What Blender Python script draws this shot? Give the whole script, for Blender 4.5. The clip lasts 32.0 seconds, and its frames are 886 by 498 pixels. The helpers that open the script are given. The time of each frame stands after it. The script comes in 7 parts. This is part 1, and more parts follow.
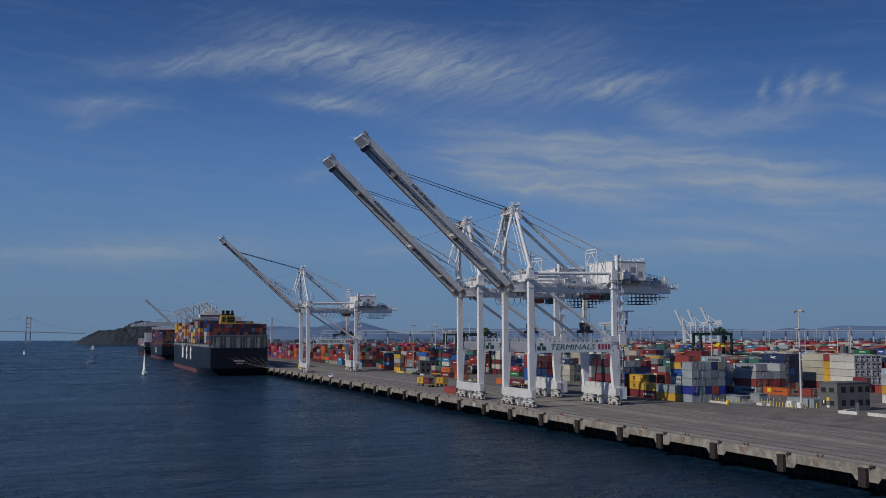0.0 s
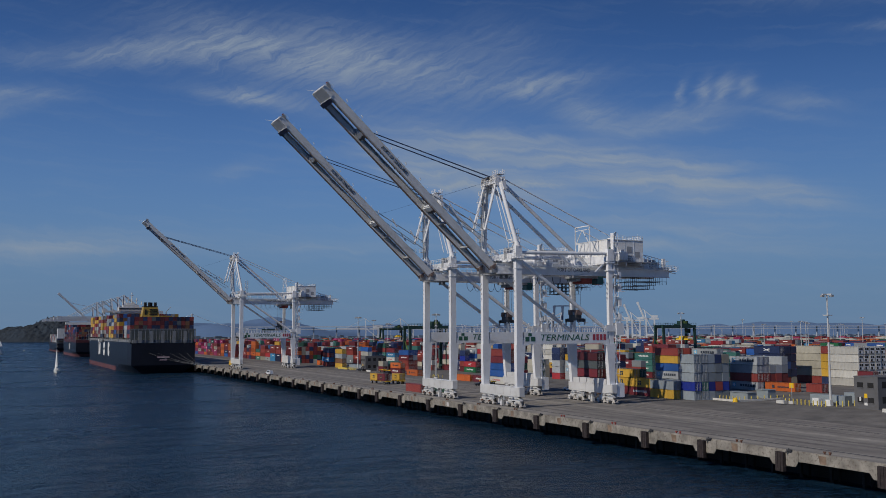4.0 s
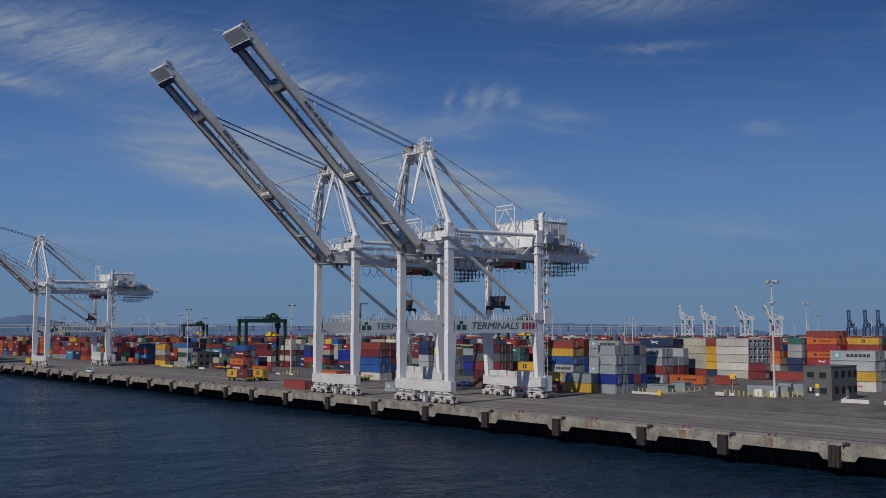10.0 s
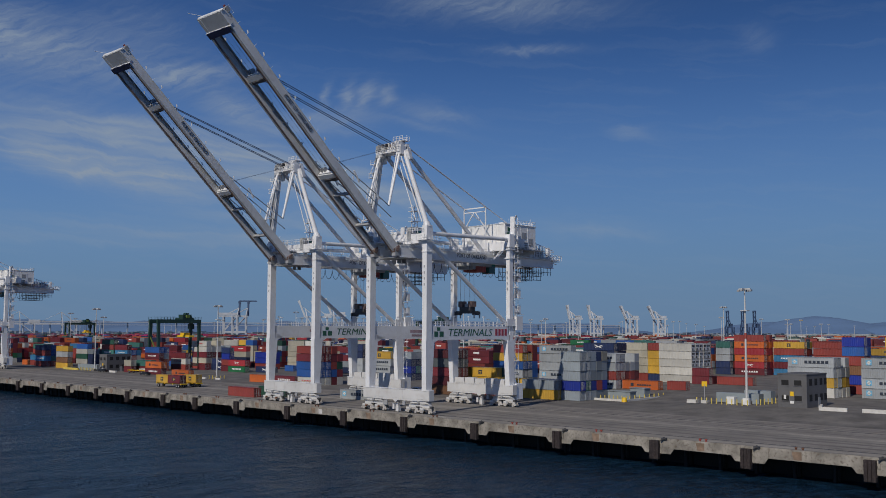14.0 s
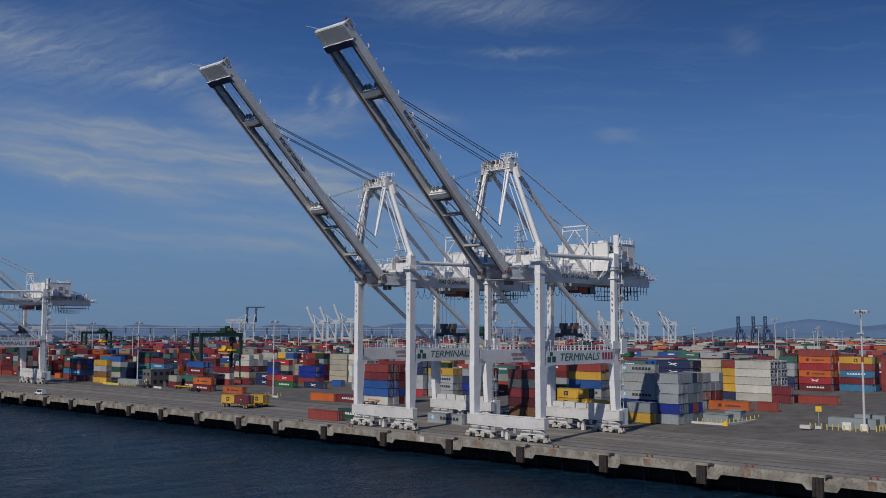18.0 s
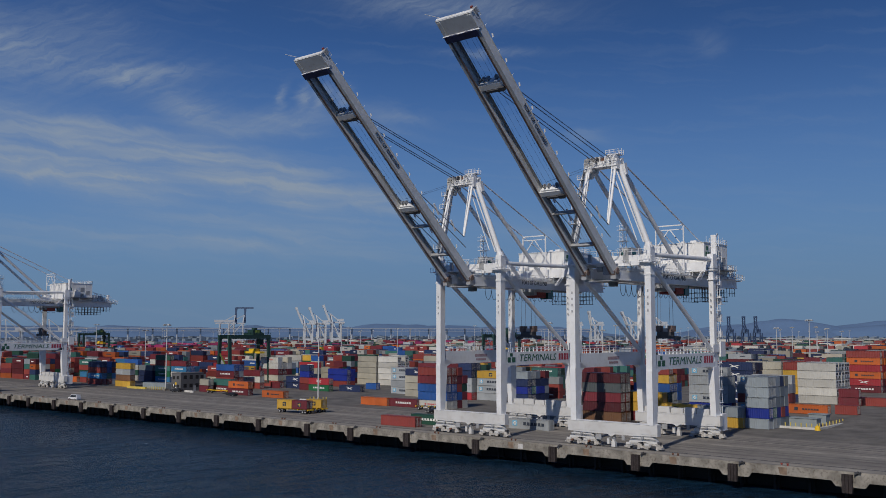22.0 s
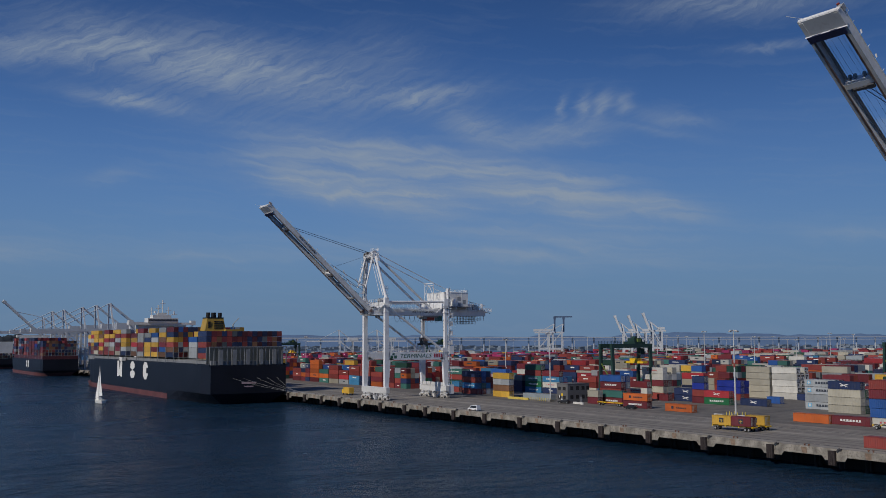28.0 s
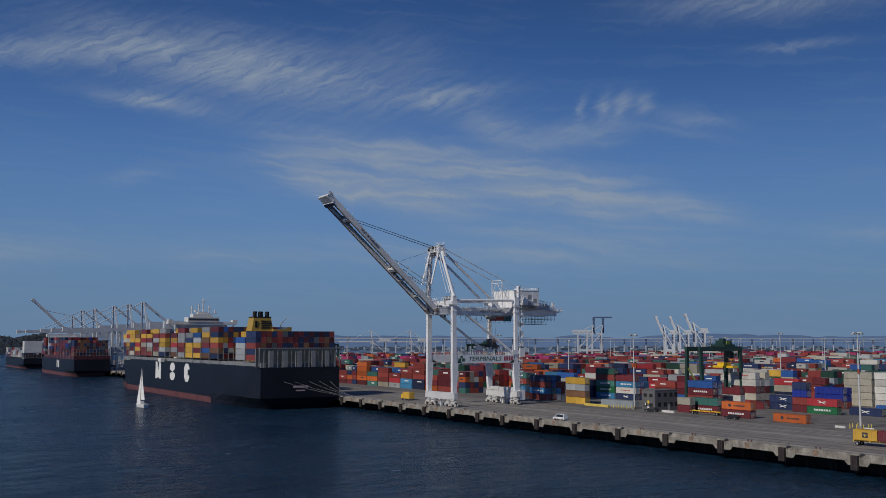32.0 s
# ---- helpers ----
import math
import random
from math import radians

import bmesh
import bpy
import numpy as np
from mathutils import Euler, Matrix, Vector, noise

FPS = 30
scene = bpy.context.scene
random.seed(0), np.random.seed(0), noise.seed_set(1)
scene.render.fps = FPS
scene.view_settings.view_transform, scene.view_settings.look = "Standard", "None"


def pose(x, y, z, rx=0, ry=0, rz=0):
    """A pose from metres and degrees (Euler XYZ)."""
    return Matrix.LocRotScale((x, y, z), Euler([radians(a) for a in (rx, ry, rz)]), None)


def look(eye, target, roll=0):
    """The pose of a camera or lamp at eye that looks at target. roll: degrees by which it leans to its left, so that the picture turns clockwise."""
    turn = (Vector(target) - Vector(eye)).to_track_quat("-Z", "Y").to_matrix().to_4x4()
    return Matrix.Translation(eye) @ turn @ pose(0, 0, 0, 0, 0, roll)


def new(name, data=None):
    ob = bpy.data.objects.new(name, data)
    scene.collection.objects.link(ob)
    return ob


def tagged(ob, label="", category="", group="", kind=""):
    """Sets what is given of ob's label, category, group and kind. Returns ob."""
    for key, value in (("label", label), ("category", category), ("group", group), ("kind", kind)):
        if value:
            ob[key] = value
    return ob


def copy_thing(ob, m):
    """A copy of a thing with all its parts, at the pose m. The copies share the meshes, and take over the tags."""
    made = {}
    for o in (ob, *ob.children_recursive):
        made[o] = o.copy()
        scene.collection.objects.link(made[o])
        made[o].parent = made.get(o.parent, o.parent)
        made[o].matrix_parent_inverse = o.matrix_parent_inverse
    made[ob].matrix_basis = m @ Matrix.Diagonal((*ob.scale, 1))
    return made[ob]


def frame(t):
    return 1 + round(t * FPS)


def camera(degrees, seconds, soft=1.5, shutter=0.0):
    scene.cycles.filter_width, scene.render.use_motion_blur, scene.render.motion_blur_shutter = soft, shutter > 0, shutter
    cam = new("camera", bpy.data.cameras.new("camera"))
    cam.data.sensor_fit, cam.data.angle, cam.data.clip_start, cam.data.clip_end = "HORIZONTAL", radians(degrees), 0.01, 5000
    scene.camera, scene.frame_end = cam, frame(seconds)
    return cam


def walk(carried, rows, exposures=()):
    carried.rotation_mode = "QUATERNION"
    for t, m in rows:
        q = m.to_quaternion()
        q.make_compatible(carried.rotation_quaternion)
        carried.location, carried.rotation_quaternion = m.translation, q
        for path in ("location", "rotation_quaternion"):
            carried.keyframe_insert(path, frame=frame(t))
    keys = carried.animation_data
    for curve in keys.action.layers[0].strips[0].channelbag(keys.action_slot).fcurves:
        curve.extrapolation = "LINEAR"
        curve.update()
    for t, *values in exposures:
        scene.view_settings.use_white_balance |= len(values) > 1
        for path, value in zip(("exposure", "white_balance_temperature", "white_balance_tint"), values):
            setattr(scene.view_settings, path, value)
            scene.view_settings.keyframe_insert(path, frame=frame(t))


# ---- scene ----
cam = camera(48.8, 32.0, soft=0.9)
# seconds, x, y, z, pitch, roll, yaw
PATH = [
    (0, -0.00, -0.00, 26.82, 4.996, 0.14, -20.814),
    (0.5, 0.80, 5.29, 26.92, 4.896, -0.05, -20.651),
    (1, 1.52, 10.69, 26.91, 4.833, -0.07, -20.285),
    (1.5, 2.13, 16.21, 26.74, 4.789, -0.01, -19.986),
    (2, 2.59, 21.90, 26.43, 4.776, 0.08, -20.168),
    (2.5, 2.89, 27.73, 26.03, 4.783, 0.14, -20.702),
    (3, 3.02, 33.62, 25.58, 4.805, 0.21, -22.017),
    (3.5, 3.00, 39.52, 25.12, 4.829, 0.24, -23.695),
    (4, 2.88, 45.28, 24.66, 4.811, 0.22, -25.392),
    (4.5, 2.72, 50.75, 24.19, 4.842, 0.28, -26.846),
    (6.5, -1.03, 67.52, 22.57, 4.879, 0.31, -30.308),
    (7, -2.62, 71.12, 22.28, 4.857, 0.31, -30.826),
    (7.5, -4.33, 74.84, 22.05, 4.906, 0.30, -31.128),
    (8, -6.23, 78.46, 21.83, 4.865, 0.19, -31.187),
    (8.5, -8.40, 82.13, 21.60, 4.910, 0.23, -31.431),
    (9, -10.53, 85.59, 21.46, 4.908, 0.20, -32.569),
    (9.5, -12.43, 88.71, 21.45, 4.855, 0.10, -35.555),
    (10, -14.05, 91.48, 21.56, 4.816, 0.04, -38.932),
    (10.5, -15.40, 94.17, 21.74, 4.766, 0.00, -41.871),
    (11, -16.56, 96.95, 21.97, 4.719, -0.04, -43.631),
    (11.5, -17.75, 99.82, 22.21, 4.692, -0.07, -44.590),
    (12, -19.11, 102.75, 22.43, 4.661, -0.09, -45.227),
    (12.5, -20.68, 105.73, 22.68, 4.676, -0.10, -45.684),
    (13, -22.39, 108.69, 22.98, 4.659, -0.05, -46.019),
    (13.5, -24.13, 111.31, 23.38, 4.642, -0.14, -46.218),
    (14, -25.89, 113.98, 23.83, 4.640, -0.17, -46.366),
    (14.5, -27.66, 116.79, 24.32, 4.626, -0.19, -46.517),
    (16.5, -33.42, 130.01, 26.79, 4.618, -0.19, -46.856),
    (17, -34.98, 133.24, 27.45, 4.665, -0.15, -46.960),
    (17.5, -36.56, 136.41, 28.08, 4.717, -0.12, -47.019),
    (18, -38.20, 139.51, 28.66, 4.777, -0.09, -47.050),
    (18.5, -39.87, 142.60, 29.11, 4.804, -0.09, -47.096),
    (19, -41.57, 145.75, 29.41, 4.772, -0.07, -47.161),
    (19.5, -43.27, 149.21, 29.55, 4.769, -0.04, -47.313),
    (20, -44.96, 152.73, 29.57, 4.769, -0.02, -47.431),
    (20.5, -46.61, 156.24, 29.53, 4.786, -0.03, -47.563),
    (21, -48.19, 159.72, 29.46, 4.805, -0.00, -47.683),
    (21.5, -49.70, 163.17, 29.40, 4.792, -0.00, -48.305),
    (22, -51.19, 166.61, 29.36, 4.776, 0.02, -48.886),
    (22.5, -52.75, 170.07, 29.38, 4.770, 0.04, -49.417),
    (23, -54.41, 173.53, 29.45, 4.762, 0.08, -49.623),
    (23.5, -56.12, 177.02, 29.55, 4.810, 0.11, -49.222),
    (24, -57.72, 180.53, 29.66, 4.896, 0.21, -46.881),
    (24.5, -58.98, 184.18, 29.75, 4.999, 0.27, -42.894),
    (25, -59.94, 187.94, 29.84, 5.099, 0.25, -39.388),
    (25.5, -60.71, 191.69, 29.88, 5.140, 0.24, -37.171),
    (26, -61.44, 195.41, 29.87, 5.194, 0.22, -35.570),
    (26.5, -62.24, 199.17, 29.76, 5.229, 0.27, -34.237),
    (28.5, -66.38, 215.78, 29.07, 5.386, 0.30, -32.007),
    (29, -66.87, 220.62, 28.96, 5.433, 0.38, -31.856),
    (29.5, -67.22, 225.50, 28.87, 5.470, 0.36, -31.737),
    (30, -67.39, 230.28, 28.85, 5.489, 0.34, -31.617),
    (30.5, -67.36, 234.91, 28.91, 5.483, 0.33, -31.525),
    (31, -67.14, 239.39, 29.09, 5.451, 0.29, -31.375),
    (31.5, -66.77, 243.74, 29.39, 5.388, 0.20, -31.226),
    (32, -66.30, 248.01, 29.77, 5.371, 0.05, -31.130),
]
walk(cam, [(t, pose(x, y, z, 90 + pitch, roll, yaw)) for t, x, y, z, pitch, roll, yaw in PATH])
# ---- end of path ----
# ---------------------------------------------------------------- world, sun, exposure
SKY_STRENGTH = 0.06
SKY_TINT = (0.455, 0.72, 1.15, 1.0)
SKY_HAZE = (1.9, 3.22, 5.42, 1.0)
SKY_CLOUD = (4.2, 5.1, 6.3, 1.0)
# cirrus strokes: heading, height, half length, half width, tilt in degrees, strength
CLOUDS = (
    (20.1, 15.46, 9.8, 1.73, -6.0, 0.62),
    (7.9, 15.54, 5.9, 0.66, 7.0, 0.55),
    (14.3, 13.44, 2.8, 0.43, -5.0, 0.7),
    (19.4, 15.63, 4.4, 1.2, -1.0, 0.3),
    (31.3, 14.23, 2.8, 0.53, 8.0, 0.5),
    (29.0, 16.85, 2.6, 1.33, -12.0, 0.18),
    (12.1, 16.9, 3.0, 1.0, -13.0, 0.25),
    (32.2, 10.02, 9.0, 1.05, -10.0, 1.1),
    (27.7, 8.74, 6.0, 0.95, -8.0, 1.05),
    (39.3, 8.48, 3.8, 1.27, -15.0, 0.77),
    (45.5, 7.29, 2.3, 0.53, -10.0, 0.8),
    (22.8, 10.24, 2.4, 1.0, -14.0, 0.4),
    (39.4, 13.42, 0.75, 0.26, 57.0, 0.46),
    (40.8, 13.45, 0.75, 0.32, 55.0, 0.59),
    (41.8, 13.45, 0.9, 0.34, 49.0, 0.62),
    (43.0, 13.58, 0.6, 0.37, 42.0, 0.5),
    (45.7, 12.61, 2.6, 0.4, -13.0, 0.3),
    (45.7, 11.76, 2.2, 0.25, -12.0, 0.35),
    (34.1, 12.45, 2.3, 0.66, -12.0, 0.5),
    (38.9, 11.87, 3.3, 0.73, 6.0, 0.55),
    (3.3, 4.67, 7.4, 0.8, 3.0, 0.55),
    (18.2, 4.84, 5.0, 0.53, -2.0, 0.3),
    (38.4, 5.99, 8.7, 0.73, -3.0, 0.3),
    (34.1, 4.98, 11.0, 0.66, -2.0, 0.42),
    (1.3, 12.64, 2.6, 0.53, 7.0, 0.45),
    (0.5, 11.65, 1.0, 0.27, 9.0, 0.35),
    (13.2, 9.22, 2.0, 0.46, 11.0, 0.25),
    (49.7, 18.61, 5.7, 0.86, -2.0, 0.5),
    (51.8, 16.11, 2.7, 0.27, 0.0, 0.35),
    (57.3, 11.28, 1.3, 0.33, -5.0, 0.45),
    (55.5, 5.71, 2.8, 0.46, -2.0, 0.35),
    (64.4, 16.09, 0.9, 0.66, -9.0, 0.2),
)
SUN_EL, SUN_AZ = 37.0, 192.5      # elevation; azimuth in plan, degrees from +x counter-clockwise, of the place the sun stands
world = bpy.data.worlds.new("world")
scene.world = world
world.use_nodes = True
wn, wl = world.node_tree.nodes, world.node_tree.links
sky = wn.new("ShaderNodeTexSky")
sky.sky_type = "NISHITA"
sky.sun_disc = False
sky.sun_elevation = radians(SUN_EL)
sky.sun_rotation = radians(90.0 - SUN_AZ)
sky.air_density, sky.dust_density, sky.ozone_density = 1.0, 0.0, 4.0


def wnode(kind, **values):
    """A node of the world with some inputs set."""
    nd = wn.new(kind)
    for key, val in values.items():
        nd.inputs[key.replace("_", " ")].default_value = val
    return nd


def wmath(op, a, b=None):
    nd = wn.new("ShaderNodeMath")
    nd.operation = op
    nd.use_clamp = True
    for i, q in enumerate((a, b)):
        if q is None:
            continue
        if isinstance(q, (int, float)):
            nd.inputs[i].default_value = q
        else:
            wl.new(q, nd.inputs[i])
    return nd.outputs[0]


def wplain(op, a, b=None):
    nd = wn.new("ShaderNodeMath")
    nd.operation = op
    for i, q in enumerate((a, b)):
        if isinstance(q, (int, float)):
            nd.inputs[i].default_value = q
        elif q is not None:
            wl.new(q, nd.inputs[i])
    return nd.outputs[0]


def wmix(fac, a, b, blend="MIX"):
    nd = wn.new("ShaderNodeMix")
    nd.data_type, nd.blend_type = "RGBA", blend
    for key, q in (("Factor", fac), ("A", a), ("B", b)):
        sock = next(k for k in nd.inputs if k.name == key and k.enabled)
        if isinstance(q, (int, float, tuple)):
            sock.default_value = q
        else:
            wl.new(q, sock)
    return next(k for k in nd.outputs if k.enabled)


coord = wn.new("ShaderNodeTexCoord")
sep = wn.new("ShaderNodeSeparateXYZ")
wl.new(coord.outputs["Generated"], sep.inputs[0])
# the sky's blue, deeper towards the zenith, with thin sea haze at the horizon
dp = wn.new("ShaderNodeMapRange")
dp.inputs["From Min"].default_value, dp.inputs["From Max"].default_value = 0.10, 0.36
dp.inputs["To Min"].default_value, dp.inputs["To Max"].default_value = 1.18, 0.74
wl.new(sep.outputs["Z"], dp.inputs["Value"])
# deeper blue away from the sun's side of the sky
side = wn.new("ShaderNodeMapRange")
side.interpolation_type = "SMOOTHSTEP"
side.inputs["From Min"].default_value, side.inputs["From Max"].default_value = 0.25, 0.95
side.inputs["To Min"].default_value, side.inputs["To Max"].default_value = 1.0, 0.72
wl.new(sep.outputs["X"], side.inputs["Value"])
deep = wn.new("ShaderNodeVectorMath")
deep.operation = "SCALE"
wl.new(sky.outputs[0], deep.inputs[0])
wl.new(wplain("MULTIPLY", dp.outputs[0], side.outputs[0]), deep.inputs["Scale"])
tint = wmix(1.0, deep.outputs[0], SKY_TINT, "MULTIPLY")
hz = wn.new("ShaderNodeMapRange")
hz.interpolation_type = "SMOOTHSTEP"
hz.inputs["From Min"].default_value, hz.inputs["From Max"].default_value = -0.02, 0.30
hz.inputs["To Min"].default_value, hz.inputs["To Max"].default_value = 0.92, 0.0
wl.new(sep.outputs["Z"], hz.inputs["Value"])
hazy = wmix(hz.outputs[0], tint, SKY_HAZE)
# cirrus: a few drawn-out patches of ice cloud by heading and height in degrees, broken up by streaked noise
head = wplain("MULTIPLY", wplain("ARCTAN2", sep.outputs["X"], sep.outputs["Y"]), 57.2958)
elev = wplain("MULTIPLY", wplain("ARCSINE", sep.outputs["Z"]), 57.2958)
comb = wn.new("ShaderNodeCombineXYZ")
wl.new(head, comb.inputs[0])
wl.new(elev, comb.inputs[1])


def streaks(src, angle, along, across, detail, rough, twist):
    """Noise drawn out along a line that is tilted by the angle."""
    m = wn.new("ShaderNodeMapping")
    m.vector_type = "TEXTURE"
    m.inputs["Rotation"].default_value = (0, 0, radians(angle))
    m.inputs["Scale"].default_value = (along, across, 1.0)
    wl.new(src, m.inputs[0])
    q = wnode("ShaderNodeTexNoise", Scale=1.0, Detail=detail, Roughness=rough, Distortion=twist)
    wl.new(m.outputs[0], q.inputs["Vector"])
    return q.outputs["Fac"]


# the strokes waver a little
wav1 = wplain("SUBTRACT", streaks(comb.outputs[0], 10, 5.0, 2.2, 4.0, 0.6, 0.5), 0.5)
wav2 = wplain("SUBTRACT", streaks(comb.outputs[0], -30, 3.4, 1.6, 4.0, 0.6, 0.5), 0.5)
wob_h = wplain("ADD", head, wplain("MULTIPLY", wav1, 2.0))
wob_e = wplain("ADD", elev, wplain("MULTIPLY", wav2, 1.1))
mask = None
for h0, e0, sh, se, tilt, amount in CLOUDS:
    ca, sa = math.cos(radians(tilt)), math.sin(radians(tilt))
    dh, de = wplain("SUBTRACT", wob_h, h0), wplain("SUBTRACT", wob_e, e0)
    du = wplain("ADD", wplain("MULTIPLY", dh, ca / sh), wplain("MULTIPLY", de, sa / sh))
    dv = wplain("ADD", wplain("MULTIPLY", dh, -sa / se), wplain("MULTIPLY", de, ca / se))
    q = wplain("ADD", wplain("MULTIPLY", du, du), wplain("MULTIPLY", dv, dv))
    gss = wplain("MULTIPLY", wplain("EXPONENT", wplain("MULTIPLY", q, -1.0)), amount)
    mask = gss if mask is None else wplain("ADD", mask, gss)
mask = wmath("MINIMUM", wplain("MULTIPLY", mask, 1.25), 1.0)
# fibres: slanted in the high veil, level in the low bands
bend = wn.new("ShaderNodeCombineXYZ")
wl.new(wob_h, bend.inputs[0])
wl.new(wob_e, bend.inputs[1])
fine = streaks(bend.outputs[0], 24, 3.2, 0.33, 7.0, 0.6, 0.4)
level = streaks(bend.outputs[0], -4, 7.0, 0.6, 6.0, 0.52, 0.3)
up_share = wn.new("ShaderNodeMapRange")
up_share.inputs["From Min"].default_value, up_share.inputs["From Max"].default_value = 11.0, 13.5
wl.new(elev, up_share.inputs["Value"])
keep = wplain("SUBTRACT", 1.0, up_share.outputs[0])
fib = wplain("ADD", wplain("MULTIPLY", fine, up_share.outputs[0]), wplain("MULTIPLY", level, keep))
fib = wmath("MULTIPLY", wplain("SUBTRACT", fib, 0.26), 2.1)
veil = wmath("MULTIPLY", wplain("SUBTRACT", level, 0.5), 0.3)
cl = wmath("ADD", wmath("MULTIPLY", wmath("MULTIPLY", mask, wplain("ADD", wplain("MULTIPLY", fib, 0.95), 0.22)), 0.84), veil)
clouds = wmix(cl, hazy, SKY_CLOUD)
wn["Background"].inputs["Strength"].default_value = SKY_STRENGTH
wl.new(clouds, wn["Background"].inputs["Color"])
sun = new("sun", bpy.data.lights.new("sun", "SUN"))
sun.data.energy, sun.data.angle, sun.data.color = 2.75, radians(0.5), (1.0, 0.92, 0.81)
sd = Vector((math.cos(radians(SUN_AZ)) * math.cos(radians(SUN_EL)), math.sin(radians(SUN_AZ)) * math.cos(radians(SUN_EL)), math.sin(radians(SUN_EL))))
sun.matrix_world = look(sd * 500, (0, 0, 0))
scene.view_settings.exposure = 0.0

# ---------------------------------------------------------------- materials


def material(name, color, rough=0.6, metal=0.0, var=0.25, scale=1.0, bump=0.0, bscale=20.0, dirt=None, dirt_amount=0.3, rnd=0.0):
    """A painted or mineral surface: base colour, mottled at two scales, with stains and fine relief."""
    m = bpy.data.materials.new(name)
    m.use_nodes = True
    n, l = m.node_tree.nodes, m.node_tree.links
    b = n["Principled BSDF"]
    b.inputs["Roughness"].default_value, b.inputs["Metallic"].default_value = rough, metal
    geo = n.new("ShaderNodeNewGeometry")
    n1 = n.new("ShaderNodeTexNoise")
    n1.inputs["Scale"].default_value, n1.inputs["Detail"].default_value = 0.35 * scale, 6.0
    l.new(geo.outputs["Position"], n1.inputs["Vector"])
    r1 = n.new("ShaderNodeMapRange")
    r1.inputs["From Min"].default_value, r1.inputs["From Max"].default_value = 0.3, 0.7
    r1.inputs["To Min"].default_value, r1.inputs["To Max"].default_value = 1.0 - var, 1.0 + var * 0.5
    l.new(n1.outputs["Fac"], r1.inputs["Value"])
    mul = n.new("ShaderNodeVectorMath")
    mul.operation = "SCALE"
    mul.inputs[0].default_value = color[:3]
    l.new(r1.outputs[0], mul.inputs["Scale"])
    last = mul.outputs[0]
    if dirt:
        n2 = n.new("ShaderNodeTexNoise")
        n2.inputs["Scale"].default_value, n2.inputs["Detail"].default_value = 1.7 * scale, 8.0
        l.new(geo.outputs["Position"], n2.inputs["Vector"])
        r2 = n.new("ShaderNodeMapRange")
        r2.inputs["From Min"].default_value, r2.inputs["From Max"].default_value = 0.52, 0.72
        r2.inputs["To Max"].default_value = dirt_amount
        l.new(n2.outputs["Fac"], r2.inputs["Value"])
        mix = n.new("ShaderNodeMix")
        mix.data_type = "RGBA"
        l.new(r2.outputs[0], mix.inputs["Factor"])
        l.new(last, mix.inputs["A"])
        mix.inputs["B"].default_value = (*dirt, 1)
        last = mix.outputs["Result"]
    if rnd:
        oi = n.new("ShaderNodeObjectInfo")
        r3 = n.new("ShaderNodeMapRange")
        r3.inputs["To Min"].default_value, r3.inputs["To Max"].default_value = 1 - rnd, 1 + rnd * 0.6
        l.new(oi.outputs["Random"], r3.inputs["Value"])
        m3 = n.new("ShaderNodeVectorMath")
        m3.operation = "SCALE"
        l.new(last, m3.inputs[0])
        l.new(r3.outputs[0], m3.inputs["Scale"])
        last = m3.outputs[0]
    l.new(last, b.inputs["Base Color"])
    if bump:
        n4 = n.new("ShaderNodeTexNoise")
        n4.inputs["Scale"].default_value, n4.inputs["Detail"].default_value = bscale, 4.0
        l.new(geo.outputs["Position"], n4.inputs["Vector"])
        bp = n.new("ShaderNodeBump")
        bp.inputs["Strength"].default_value, bp.inputs["Distance"].default_value = bump, 0.05
        l.new(n4.outputs["Fac"], bp.inputs["Height"])
        l.new(bp.outputs[0], b.inputs["Normal"])
    return m


M_SILL = material("worn_white_steel", (0.61, 0.61, 0.60), 0.5, var=0.12, scale=0.35, dirt=(0.40, 0.36, 0.32), dirt_amount=0.3)
M_BOGIE = material("grimy_white_steel", (0.50, 0.48, 0.45), 0.6, var=0.35, scale=4.0, dirt=(0.10, 0.085, 0.075), dirt_amount=0.7)
M_WHITE = material("white_steel", (0.78, 0.79, 0.80), 0.45, var=0.10, scale=0.6, dirt=(0.42, 0.36, 0.30), dirt_amount=0.18)
M_GREY = material("grey_steel", (0.33, 0.34, 0.35), 0.5, var=0.15, dirt=(0.2, 0.16, 0.13))
M_DARK = material("dark_steel", (0.06, 0.06, 0.065), 0.6, var=0.3)
M_CABLE = material("cable", (0.10, 0.10, 0.11), 0.5, var=0.2)
M_CONC = material("concrete", (0.29, 0.268, 0.23), 0.85, var=0.5, scale=1.3, bump=0.3, dirt=(0.11, 0.085, 0.065), dirt_amount=0.75)
M_DECK = material("deck_asphalt", (0.150, 0.141, 0.130), 0.9, var=0.4, scale=0.5, bump=0.2, bscale=6, dirt=(0.07, 0.07, 0.07), dirt_amount=0.5)
M_APRON = material("apron_concrete", (0.225, 0.208, 0.187), 0.9, var=0.25, scale=0.4, bump=0.2, bscale=6, dirt=(0.1, 0.095, 0.09), dirt_amount=0.5)
M_APRON_D = material("apron_dark", (0.165, 0.153, 0.140), 0.9, var=0.3, scale=0.5, dirt=(0.09, 0.085, 0.08), dirt_amount=0.5)
M_APRON_L = material("apron_light", (0.295, 0.276, 0.243), 0.9, var=0.3, scale=0.5, dirt=(0.14, 0.13, 0.12), dirt_amount=0.5)
M_TIMBER = material("fender_timber", (0.030, 0.022, 0.022), 0.85, var=0.5, scale=3, bump=0.4, dirt=(0.12, 0.10, 0.09), dirt_amount=0.4)
# near-black: the shade under the quay deck is painted into this colour
M_PILE = material("shaded_pile", (0.014, 0.013, 0.012), 0.7, var=0.4, scale=2)
